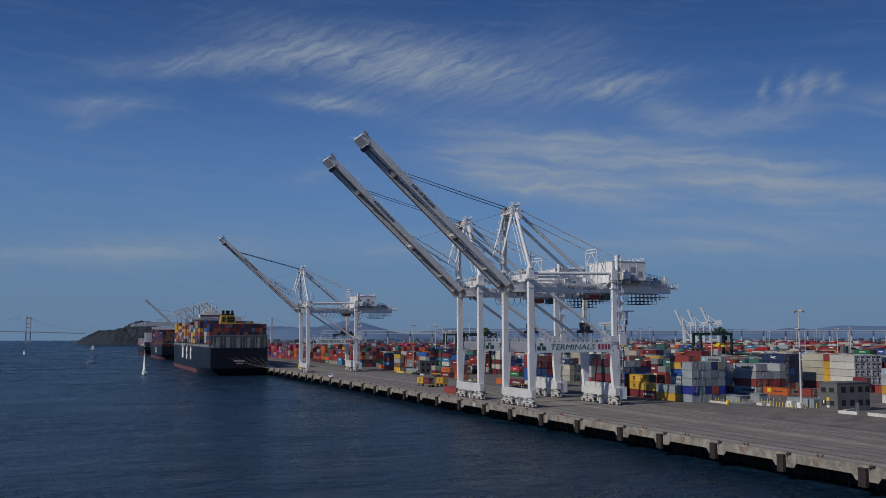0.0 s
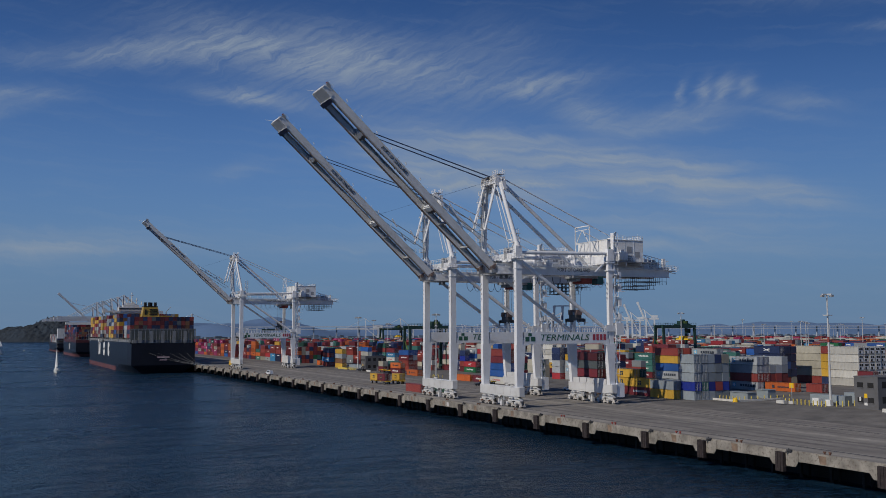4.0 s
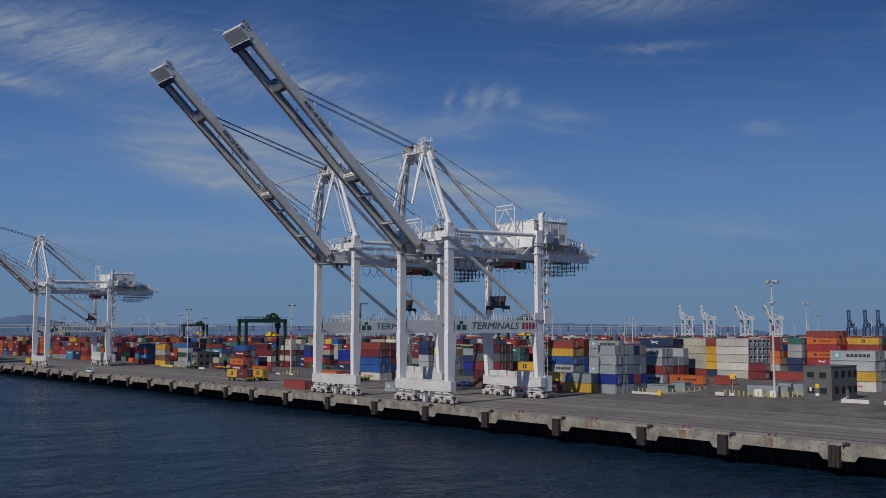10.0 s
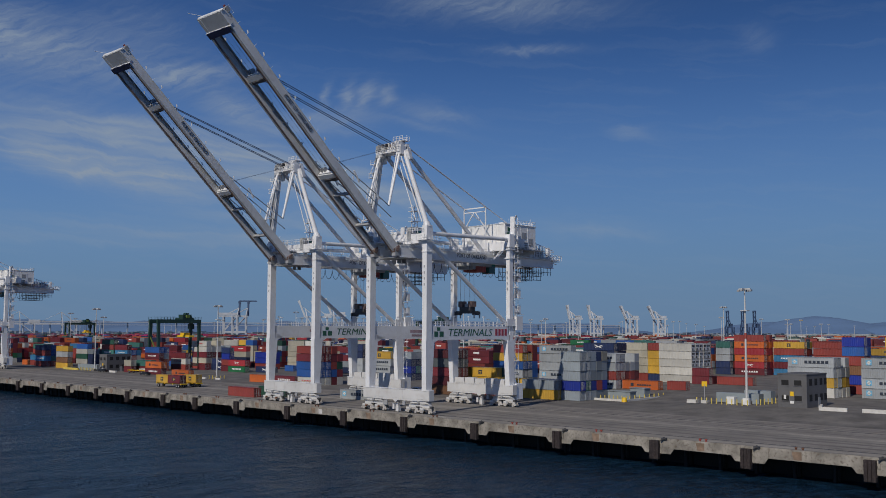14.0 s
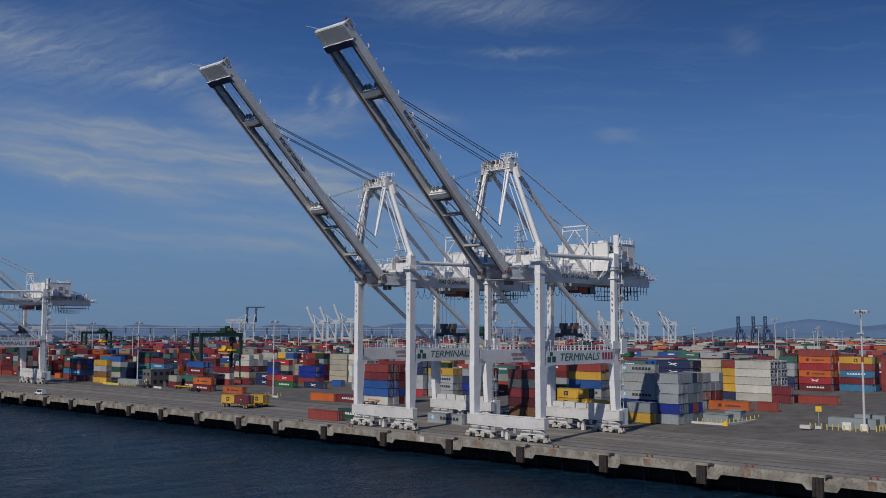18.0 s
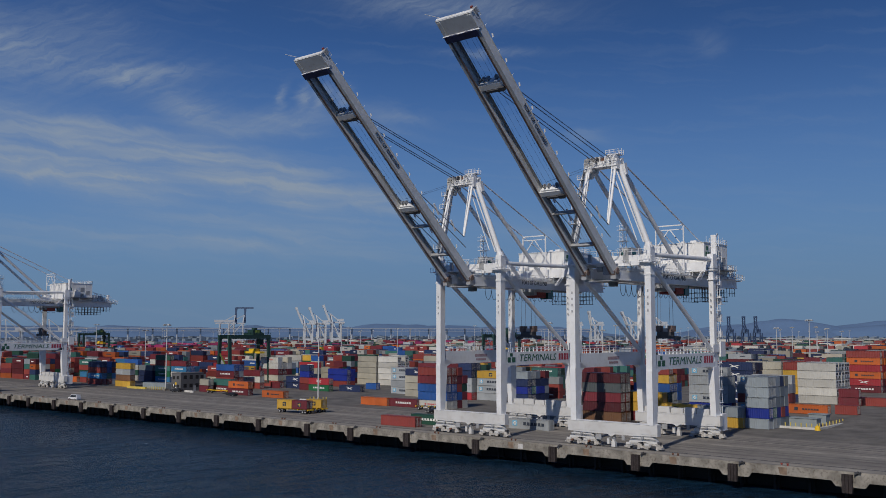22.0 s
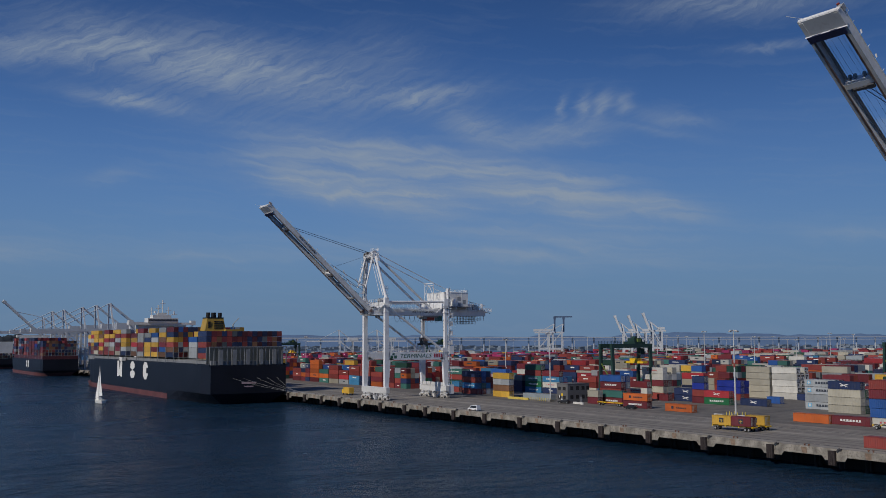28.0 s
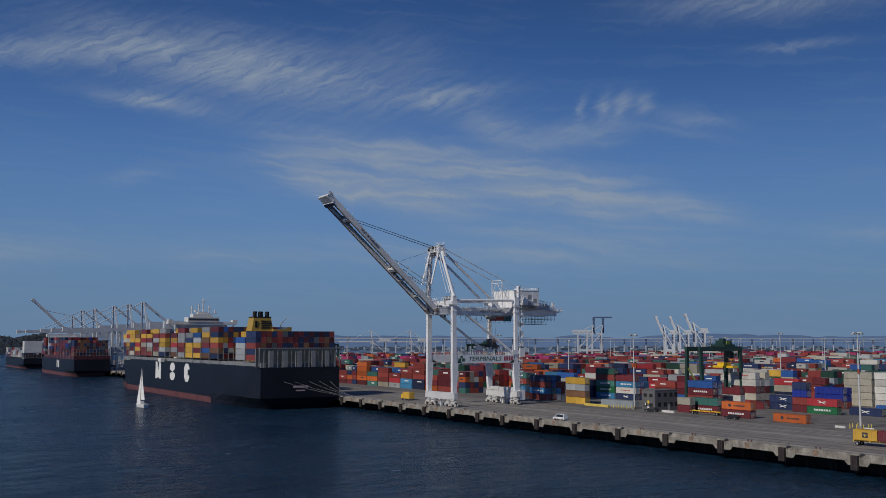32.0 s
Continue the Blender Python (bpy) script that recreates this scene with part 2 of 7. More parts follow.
M_REDIRON = material("red_iron", (0.30, 0.055, 0.04), 0.7, var=0.4, scale=4)
M_RUST = material("rust_iron", (0.16, 0.075, 0.045), 0.8, var=0.5, scale=4)
M_RUSTSTAIN = material("rust_stain", (0.24, 0.17, 0.12), 0.9, var=0.4, scale=3)
M_RUSTSTEEL = material("rusty_steel", (0.19, 0.13, 0.11), 0.7, var=0.5, scale=2, dirt=(0.3, 0.28, 0.26))
M_SIGN = material("sign_white", (0.6, 0.58, 0.56), 0.6, var=0.2, scale=2)
M_BOOM = material("boom_steel", (0.66, 0.67, 0.67), 0.5, var=0.12, scale=0.6, dirt=(0.28, 0.24, 0.2), dirt_amount=0.25)
M_HOUSE = material("house_cladding", (0.80, 0.80, 0.78), 0.5, var=0.08, scale=0.6, dirt=(0.5, 0.46, 0.4), dirt_amount=0.2)
M_GREEN = material("green_paint", (0.03, 0.12, 0.075), 0.6, var=0.2, scale=2)
M_TEXT = material("letter_grey", (0.05, 0.055, 0.07), 0.6, var=0.2, scale=2)
M_REDPAINT = material("red_paint", (0.42, 0.06, 0.09), 0.6, var=0.2, scale=2)
M_FADED = material("faded_red", (0.42, 0.3, 0.32), 0.6, var=0.3, scale=2)
M_CABGLASS = material("tinted_glass", (0.02, 0.10, 0.10), 0.1, var=0.1)
M_STENCIL = material("stencil_grey", (0.36, 0.37, 0.39), 0.6, var=0.2)
M_STAY = material("stay_rope", (0.085, 0.115, 0.19), 0.5, var=0.2)
M_NAVYGEAR = material("navy_gear", (0.03, 0.035, 0.085), 0.5, var=0.4, scale=3)
M_RUBBER = material("rubber", (0.02, 0.018, 0.018), 0.8, var=0.4)
M_HULL = material("navy_hull", (0.012, 0.014, 0.022), 0.4, var=0.25, scale=0.2)

M_HULL.node_tree.nodes["Principled BSDF"].inputs["Specular IOR Level"].default_value = 0.2


class Mesh:
    """Collects boxes, tubes and quads into one mesh."""

    def __init__(self):
        self.v, self.f = [], []

    def quad(self, *p):
        k = len(self.v)
        self.v += [tuple(q) for q in p]
        self.f.append(tuple(range(k, k + len(p))))
        return self

    def box(self, x0, y0, z0, x1, y1, z1):
        k = len(self.v)
        self.v += [(x, y, z) for z in (z0, z1) for x, y in ((x0, y0), (x1, y0), (x1, y1), (x0, y1))]
        self.f += [tuple(k + i for i in q) for q in ((3, 2, 1, 0), (4, 5, 6, 7), (0, 1, 5, 4), (1, 2, 6, 5), (2, 3, 7, 6), (3, 0, 4, 7))]
        return self

    def beam(self, p, q, w, h, w2=None, h2=None, up=(0, 0, 1)):
        """A box girder from p to q, w wide, h deep."""
        p, q = Vector(p), Vector(q)
        d = (q - p).normalized()
        s = d.cross(Vector(up))
        s = s.normalized() if s.length > 1e-4 else Vector((0, 1, 0))
        u = s.cross(d).normalized()
        k = len(self.v)
        for c, ww, hh in ((p, w, h), (q, w2 or w, h2 or h)):
            for a, b in ((-1, -1), (1, -1), (1, 1), (-1, 1)):
                self.v.append(tuple(c + s * (a * ww / 2) + u * (b * hh / 2)))
        self.f += [tuple(k + i for i in q) for q in ((0, 1, 2, 3), (7, 6, 5, 4), (0, 4, 5, 1), (1, 5, 6, 2), (2, 6, 7, 3), (3, 7, 4, 0))]
        return self

    def prism(self, prof, x0, x1):
        """An outline in the y-z plane, drawn out from x0 to x1."""
        k, n = len(self.v), len(prof)
        self.v += [(x, y, z) for x in (x0, x1) for y, z in prof]
        self.f += [tuple(k + i for i in range(n)), tuple(k + n + i for i in reversed(range(n)))]
        self.f += [(k + i, k + n + i, k + n + (i + 1) % n, k + (i + 1) % n) for i in range(n)]
        return self

    def tube(self, p, q, r, n=8, r2=None):
        p, q = Vector(p), Vector(q)
        d = (q - p).normalized()
        s = d.orthogonal().normalized()
        u = d.cross(s)
        k = len(self.v)
        for c, rr in ((p, r), (q, r if r2 is None else r2)):
            for i in range(n):
                a = 2 * math.pi * i / n
                self.v.append(tuple(c + s * (rr * math.cos(a)) + u * (rr * math.sin(a))))
        for i in range(n):
            j = (i + 1) % n
            self.f.append((k + i, k + j, k + n + j, k + n + i))
        self.f += [tuple(k + n - 1 - i for i in range(n)), tuple(k + n + i for i in range(n))]
        return self

    def bent(self, pts, r, n=4):
        """One continuous tube through the points."""
        pts = [Vector(p) for p in pts]
        k = len(self.v)
        for i, c in enumerate(pts):
            d = (pts[min(i + 1, len(pts) - 1)] - pts[max(i - 1, 0)]).normalized()
            s = d.cross(Vector((0, 1, 0)) if abs(d.y) < 0.9 else Vector((1, 0, 0))).normalized()
            u = d.cross(s)
            for j in range(n):
                a = 2 * math.pi * j / n
                self.v.append(tuple(c + s * (r * math.cos(a)) + u * (r * math.sin(a))))
        for i in range(len(pts) - 1):
            for j in range(n):
                q = (j + 1) % n
                self.f.append((k + i * n + j, k + i * n + q, k + (i + 1) * n + q, k + (i + 1) * n + j))
        return self

    def cable(self, p, q, r, sag=0.0, n=4, steps=8):
        p, q = Vector(p), Vector(q)
        pts = [p.lerp(q, i / steps) - Vector((0, 0, 4 * sag * (i / steps) * (1 - i / steps))) for i in range(steps + 1)]
        return self.bent(pts, r, n)

    def data(self, name, mat, smooth=False):
        me = bpy.data.meshes.new(name)
        me.from_pydata(self.v, [], self.f)
        for m in (mat if isinstance(mat, (list, tuple)) else [mat]):
            me.materials.append(m)
        if smooth:
            me.shade_smooth()
        me.update()
        return me


def part(name, mesh, mat, parent=None, label="", at=None):
    me = mesh.data(name, mat) if isinstance(mesh, Mesh) else mesh
    ob = new(name, me)
    if parent is not None:
        ob.parent = parent
    if at is not None:
        ob.location = at
    if label:
        ob["label"] = label
    return ob


def thing(name, label, category, group="", at=(0, 0, 0), rz=0.0):
    ob = new(name)
    ob.empty_display_size = 0.5
    ob.matrix_basis = pose(*at, 0, 0, rz)
    return tagged(ob, label, category, group)


# ---------------------------------------------------------------- large structure
DECK, EDGE, RAIL_W, RAIL_L = 4.8, 123.6, 130.3, 159.2
Y0, Y1 = -150.0, 1500.0


def ease(a, b, x):
    q = min(1.0, max(0.0, (x - a) / (b - a)))
    return q * q * (3 - 2 * q)


def ground_z(x, y):
    """The yard's grade: it rises gently behind and beside the front stacks."""
    return DECK + 1.35 * max(ease(198, 226, x), ease(248, 230, y) * ease(168, 186, x)) * (1 - ease(335, 375, y))


def water_material():
    m = bpy.data.materials.new("bay_water")
    m.use_nodes = True
    n, l = m.node_tree.nodes, m.node_tree.links
    b = n["Principled BSDF"]
    b.inputs["Base Color"].default_value = (0.020, 0.047, 0.092, 1)
    b.inputs["Roughness"].default_value = 0.12
    b.inputs["IOR"].default_value = 1.33
    b.inputs["Specular IOR Level"].default_value = 0.38
    geo = n.new("ShaderNodeNewGeometry")
    mp = n.new("ShaderNodeMapping")
    mp.inputs["Rotation"].default_value = (0, 0, radians(20))
    mp.inputs["Scale"].default_value = (0.8, 1.25, 1.0)
    l.new(geo.outputs["Position"], mp.inputs["Vector"])
    h = None
    for sc, am, det in ((0.45, 0.8, 6.0), (0.13, 2.2, 4.0), (0.035, 3.0, 2.0), (1.6, 0.6, 3.0)):
        t = n.new("ShaderNodeTexNoise")
        t.inputs["Scale"].default_value, t.inputs["Detail"].default_value = sc, det
        l.new(mp.outputs[0], t.inputs["Vector"])
        k = n.new("ShaderNodeMath")
        k.operation = "MULTIPLY"
        k.inputs[1].default_value = am
        l.new(t.outputs["Fac"], k.inputs[0])
        if h is None:
            h = k.outputs[0]
        else:
            a = n.new("ShaderNodeMath")
            a.operation = "ADD"
            l.new(h, a.inputs[0])
            l.new(k.outputs[0], a.inputs[1])
            h = a.outputs[0]
    gust = n.new("ShaderNodeTexNoise")
    gust.inputs["Scale"].default_value, gust.inputs["Detail"].default_value = 0.018, 4.0
    l.new(mp.outputs[0], gust.inputs["Vector"])
    gr = n.new("ShaderNodeMapRange")
    gr.inputs["From Min"].default_value, gr.inputs["From Max"].default_value = 0.35, 0.65
    gr.inputs["To Min"].default_value, gr.inputs["To Max"].default_value = 0.2, 0.3
    l.new(gust.outputs["Fac"], gr.inputs["Value"])
    l.new(gr.outputs[0], b.inputs["Roughness"])
    # light and dark of the ripples painted in: fine noise scales the base colour
    rip = n.new("ShaderNodeTexNoise")
    rip.inputs["Scale"].default_value, rip.inputs["Detail"].default_value, rip.inputs["Roughness"].default_value = 0.34, 8.0, 0.72
    l.new(mp.outputs[0], rip.inputs["Vector"])
    rr = n.new("ShaderNodeMapRange")
    rr.inputs["From Min"].default_value, rr.inputs["From Max"].default_value = 0.36, 0.66
    rr.inputs["To Min"].default_value, rr.inputs["To Max"].default_value = 0.45, 1.6
    l.new(rip.outputs["Fac"], rr.inputs["Value"])
    sc = n.new("ShaderNodeVectorMath")
    sc.operation = "SCALE"
    sc.inputs[0].default_value = (0.0068, 0.0262, 0.054)
    l.new(rr.outputs[0], sc.inputs["Scale"])
    l.new(sc.outputs[0], b.inputs["Base Color"])
    bp = n.new("ShaderNodeBump")
    bp.inputs["Strength"].default_value, bp.inputs["Distance"].default_value = 1.0, 1.9
    l.new(h, bp.inputs["Height"])
    l.new(bp.outputs[0], b.inputs["Normal"])
    return m


M_WATER = water_material()
tagged(part("water", Mesh().quad((-6000, -3000, 0), (8000, -3000, 0), (8000, 8000, 0), (-6000, 8000, 0)), M_WATER), "dark blue rippled bay water", "water", kind="structure")

g = Mesh()
g.box(EDGE + 8, Y0, 0.5, 760, 1150, DECK - 0.012)
g.box(EDGE + 8, 1150, 0.5, 560, 1600, DECK - 0.012)
g.box(760, Y0, 0.5, 2600, 1010, DECK - 0.012)
g.box(560, 1150, 0.5, 1500, 1430, DECK - 0.012)
g.box(760, 1010, 0.5, 1500, 1150, DECK - 0.012)
k, nx, ny = len(g.v), 60, 60
for j in range(ny + 1):
    for i in range(nx + 1):
        x, y = 164 + (236.0 * i / nx if i < nx else 596.0), -150 + 540.0 * j / ny
        g.v.append((x, y, ground_z(x, y) - 0.03))
for j in range(ny):
    for i in range(nx):
        a = k + j * (nx + 1) + i
        g.f.append((a, a + 1, a + nx + 2, a + nx + 1))
tagged(part("ground", g, M_DECK), "grey worn asphalt ground of the container terminal", "ground", kind="structure")

# quay: apron slab, cap beam, piles
g = Mesh()
g.box(EDGE + 0.9, Y0, 3.7, EDGE + 46, Y1, DECK)
apron = tagged(part("apron", g, M_APRON), "weathered grey concrete quay apron with crane rails", "pavement", kind="structure")
rng = random.Random(2)
# paving strips of differing age run along the quay
x = EDGE + 3.2
while x < EDGE + 44:
    w = rng.uniform(0.5, 2.4)
    part("paving_strip", Mesh().box(x, Y0, DECK - 0.2, x + w, Y1, DECK + 0.004), M_APRON_D if rng.random() < 0.6 else M_APRON_L, apron)
    x += w + rng.uniform(1.2, 4.2)
for x in (RAIL_W, RAIL_L):
    part("crane_rail", Mesh().box(x - 0.3, Y0, DECK - 0.1, x + 0.3, Y1, DECK + 0.008).box(x - 0.06, Y0, DECK, x + 0.06, Y1, DECK + 0.05), M_DARK, apron, "dark steel crane rail in its slot")
FENDERS = [109.0, 128.7, 148.7, 169.1, 188.6, 205.5, 226.5, 247.3, 267.8, 287.8, 309.0, 330.6, 350.2, 366.9, 387.4, 407.0, 426.1, 445.7, 464.9, 484.6, 503.8,
           523.1, 538.5, 557.7, 575.9, 594.5, 612.5, 630.5, 649.7]
FENDERS = [109.0 - 20.0 * i for i in range(10, 0, -1)] + FENDERS + [668.0 + 19.0 * i for i in range(24)]
cap = new("quay_wall", Mesh().box(EDGE, Y0, 3.35, EDGE + 0.9, Y1, DECK + 0.02).data("quay_wall", M_CONC))
tagged(cap, "stained concrete cap beam of the quay", "quay wall", kind="structure")
part("curb", Mesh().box(EDGE + 0.05, Y0, DECK + 0.02, EDGE + 0.45, Y1, DECK + 0.26), M_CONC, cap, "low concrete curb along the edge")
fender = Mesh()
for i in range(3):
    fender.box(-0.75, -0.85 + i * 0.6, -3.3, -0.05, -0.33 + i * 0.6, -0.15)
fender.box(-0.45, -0.95, -1.2, 0.0, 1.05, -0.9).box(-0.45, -0.95, -2.6, 0.0, 1.05, -2.3)
fender_me = fender.data("fender", M_TIMBER)
block_me = Mesh().prism(((-2.9, -2.35), (-3.6, -1.4), (-3.6, -0.02), (2.9, -0.02), (2.9, -1.4), (2.1, -2.35)), -0.06, -0.003).box(-0.16, -1.35, -1.4, -0.003, -0.95, -0.6).data("fender_block", M_CONC)
chain_me = Mesh().tube((-0.5, -1.2, -0.2), (-0.3, -1.9, 0.5), 0.13, 6).tube((-0.35, -1.6, 0.1), (-0.3, -2.3, 0.35), 0.12, 6).box(-0.3, -2.2, 0.0, 0.2, -1.2, 0.35).data("fender_chain", M_DARK)
bol = Mesh()
for s in (-0.55, 0.55):
    bol.tube((0, s, 0), (0, s, 0.45), 0.16, 8, 0.14).tube((0, s, 0.45), (-0.0, s, 0.62), 0.27, 8, 0.22)
bol.box(-0.35, -0.95, -0.02, 0.35, 0.95, 0.05)
bol_me, bol_old = bol.data("bollard", M_REDIRON), bol.data("bollard", M_RUST)
stain_me = Mesh().quad((-0.004, -0.8, -1.3), (-0.004, -0.8, 0.0), (-0.004, 0.8, 0.0), (-0.004, 0.5, -1.3)).data("rust_stain", M_RUSTSTAIN)
for i, y in enumerate(FENDERS):
    part("fender", fender_me, None, cap, at=(EDGE, y, DECK))
    part("fender_block", block_me, None, cap, at=(EDGE, y, DECK))
    part("fender_chain", chain_me, None, cap, at=(EDGE, y, DECK))
    if 60 < y < 700:
        b = part("bollard", bol_me if 200 < y < 260 else bol_old, None, None, at=(EDGE + 1.1, y - 9.0 + rng.uniform(-1, 1), DECK))
        tagged(b, "rust-red iron double bollard on the quay edge", "bollard", "quay bollards")
        part("rust_stain", stain_me, None, cap, at=(EDGE, b.location.y, DECK))
for y in (329.0, 307.5, 365.0, 386.0):
    part("sign_board", Mesh().box(-0.03, 0, -1.25, 0.0, 2.2, -0.25), M_SIGN, cap, "faded white sign board on the beam", at=(EDGE, y + 1.2, DECK))
    part("sign_bar", Mesh().box(-0.05, 0.5, -1.1, -0.03, 0.9, -0.4).box(-0.05, 1.1, -0.8, -0.03, 1.9, -0.6), M_DARK, cap, at=(EDGE, y + 1.2, DECK))
part("sign_board", Mesh().box(-0.03, 0, -1.3, 0.0, 1.3, -0.2), M_SIGN, cap, "white sign board", at=(EDGE, 296.0, DECK))
piles = Mesh()
y = 40.0
while y < 720:
    for x in (EDGE + 5.0, EDGE + 6.8):
        piles.tube((x, y, -1), (x, y, 3.7), 0.35, 6)
    y += 6.5
tagged(part("pile", piles, M_PILE, cap), "concrete piles under the deck, near-black for its shade", kind="stuff")
# back face under the deck, coloured near-black for the shade there
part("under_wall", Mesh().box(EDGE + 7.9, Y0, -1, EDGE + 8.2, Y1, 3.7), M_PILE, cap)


def lettering(text, size, mat, parent, m, label, name="lettering", slant=0.0, bold=0.0):
    """Flat letters: m places them (local x along the line, local y up)."""
    c = bpy.data.curves.new(name, "FONT")
    c.body, c.size, c.extrude, c.shear, c.offset = text, size, 0.02, slant, bold
    c.align_x, c.align_y = "CENTER", "CENTER"
    c.resolution_u = 2
    c.materials.append(mat)
    ob = new(name, c)
    ob.parent = parent
    ob.matrix_basis = m
    ob["label"] = label
    return ob


BOGIE = ((-1.95, 0.42), (-1.9, 1.12), (-0.9, 1.42), (0.9, 1.42), (1.9, 1.12), (1.95, 0.42), (1.72, 0.25), (0.62, 0.62), (-0.62, 0.62), (-1.72, 0.25))
EQUAL = ((-3.3, 1.42), (-2.9, 2.3), (-1.5, 2.95), (1.5, 2.95), (2.9, 2.3), (3.3, 1.42), (1.3, 1.42), (0.7, 1.62), (-0.7, 1.62), (-1.3, 1.42))


def bogie_mesh():
    """The frame of two wheels, along y: two arched side plates with cross pieces."""
    b = Mesh().prism(BOGIE, -0.52, -0.40).prism(BOGIE, 0.40, 0.52)
    b.box(-0.4, -0.3, 1.0, 0.4, 0.3, 1.34).box(-0.6, -2.15, 0.35, 0.6, -1.95, 0.7).box(-0.6, 1.95, 0.35, 0.6, 2.15, 0.7)
    return b


def wheel_mesh():
    return Mesh().tube((-0.3, 0, 0.42), (0.3, 0, 0.42), 0.42, 14).tube((-0.58, 0, 0.42), (0.58, 0, 0.42), 0.17, 8)


def rail_mesh(p, q, h=1.1, step=1.6):
    """Hand rail: posts and two tubes from p to q."""
    r = Mesh()
    p, q = Vector(p), Vector(q)
    n = max(1, int((q - p).length / step))
    for i in range(n + 1):
        a = p.lerp(q, i / n)
        r.box(a.x - 0.05, a.y - 0.05, a.z, a.x + 0.05, a.y + 0.05, a.z + h)
    for k in (0.55, 1.0):
        r.beam(p + Vector((0, 0, h * k)), q + Vector((0, 0, h * k)), 0.07, 0.07)
    return r


def crane(yc, tip):
    c = thing("quay_crane", "tall white steel ship-to-shore crane with raised boom on rails", "crane", "quay cranes", (RAIL_W, yc, DECK))
    G = RAIL_L - RAIL_W
    ly, top, by = 9.35, 41.0, 3.6
    wheel, bogie = wheel_mesh().data("wheel", M_DARK), bogie_mesh().data("bogie", M_BOGIE)
    for u in (0, G):
        s = part("sill_beam", Mesh().prism(((-10.9, 2.9), (-10.9, 5.2), (10.9, 5.2), (10.9, 2.9), (5.2, 2.75), (0.9, 2.75), (0.0, 2.2), (-0.9, 2.75), (-5.2, 2.75)), u - 0.75, u + 0.75), M_SILL, c)
        part("ledge", Mesh().box(u - 0.85, -10.9, 5.2, u + 0.85, 10.9, 5.3), M_WHITE, s)
        for k in (-10.6, -6.2, -2.4, 2.0, 6.4):
            part("sill_panel", Mesh().box(u - 0.80, k, 3.2, u - 0.76, k + 3.4, 5.0), M_SILL, s)
        for e in (-1, 1):
            q = part("equalizer", Mesh().prism([(e * 7.4 + y, z) for y, z in (EQUAL if e > 0 else EQUAL)], u - 0.5, u + 0.5), M_SILL, c)
            part("pivot_pin", Mesh().tube((u - 0.9, e * 7.4, 2.45), (u + 0.9, e * 7.4, 2.45), 0.33, 10), M_GREY, q, "grey steel pivot pin")
            for k in (5.25, 9.55):
                b = part("bogie", bogie, None, c, at=(u, e * k, 0))
                for d in (-1.15, 1.15):
                    part("wheel", wheel, None, b, "dark steel wheel", at=(0, d, 0))
                part("drive_motor", Mesh().tube((-0.55, 0.2, 0.95), (-1.1, 0.2, 0.95), 0.24, 8), M_RUST if (e > 0 and not u) else M_GREY, b, "small drive motor")
                part("brake_box", Mesh().box(-0.35, -1.7, 1.3, 0.35, -0.95, 1.75), M_DARK, b, "dark brake box")
                part("cover_plate", Mesh().box(-0.66, 0.75, 0.95, -0.54, 1.75, 1.4), M_SILL, b)
                part("gear_case", Mesh().box(-0.85, -0.85, 0.45, -0.53, -0.2, 0.95), M_DARK, b, "dark gear case")
                for d in (-1.15, 1.15):
                    part("axle_box", Mesh().box(-0.62, d - 0.28, 0.16, -0.52, d + 0.28, 0.66), M_BOGIE, b)
        part("rail_clamp", Mesh().box(u - 0.4, -0.7, 0.1, u + 0.4, 0.2, 1.2).box(u - 0.3, -0.5, 1.2, u + 0.3, 0.1, 2.3).box(u - 0.35, 0.7, 0.6, u + 0.35, 1.3, 1.9), M_SILL, c)
        part("sill_cabinet", Mesh().box(u - 1.15, 2.3, 1.5, u - 0.76, 3.6, 2.6), M_GREY, c)
        part("sill_cabinet", Mesh().box(u - 1.05, -3.4, 1.7, u - 0.76, -2.7, 2.7), M_GREY, c)
        part("cable_tube", Mesh().tube((u - 0.85, -10.5, 2.25), (u - 0.85, 10.5, 2.25), 0.07, 5), M_DARK, c)
        for e in (-1, 1):
            g_in = 1.0 if u == 0 else -1.0
            low = part("lower_leg", Mesh().beam((u, e * ly, 5.1), (u + 0.35 * g_in, e * ly, 16.3), 1.4, 1.75, 1.4, 2.7, up=(1, 0, 0)), M_WHITE, c)
            part("upper_leg", Mesh().beam((u, e * ly, 16.3), (u, e * ly, top), 1.4 if u == 0 else 1.15, 1.75 if u == 0 else 1.35, up=(1, 0, 0)), M_WHITE, c)
            part("leg_flange", Mesh().beam((u, e * ly, 36.1), (u, e * ly, 36.4), 1.65, 2.0, up=(1, 0, 0)), M_WHITE, c)
            part("leg_flange", Mesh().beam((u, e * ly, 38.3), (u, e * ly, 38.6), 1.9, 2.3, up=(1, 0, 0)), M_WHITE, c)
            part("knuckle", Mesh().beam((u, e * ly, 38.9), (u, e * ly, 42.2), 1.8, 2.2, 1.5, 1.7, up=(1, 0, 0)), M_WHITE, c)
            if u == 0:
                part("leg_platform", Mesh().box(-1.7, e * ly - 1.7, 38.75, 1.7, e * ly - 1.1, 38.85).box(-1.7, e * ly + 1.1, 38.75, 1.7, e * ly + 1.7, 38.85).box(-1.9, e * ly - 1.7, 38.75, -1.25, e * ly + 1.7, 38.85), M_WHITE, c)
                part("leg_railing", rail_mesh((-1.85, e * ly - 1.7, 38.85), (-1.85, e * ly + 1.7, 38.85), 1.1, 0.8), M_WHITE, c)
                part("leg_railing", rail_mesh((-1.85, e * ly - 1.7, 38.85), (1.7, e * ly - 1.7, 38.85), 1.1, 0.8), M_WHITE, c)
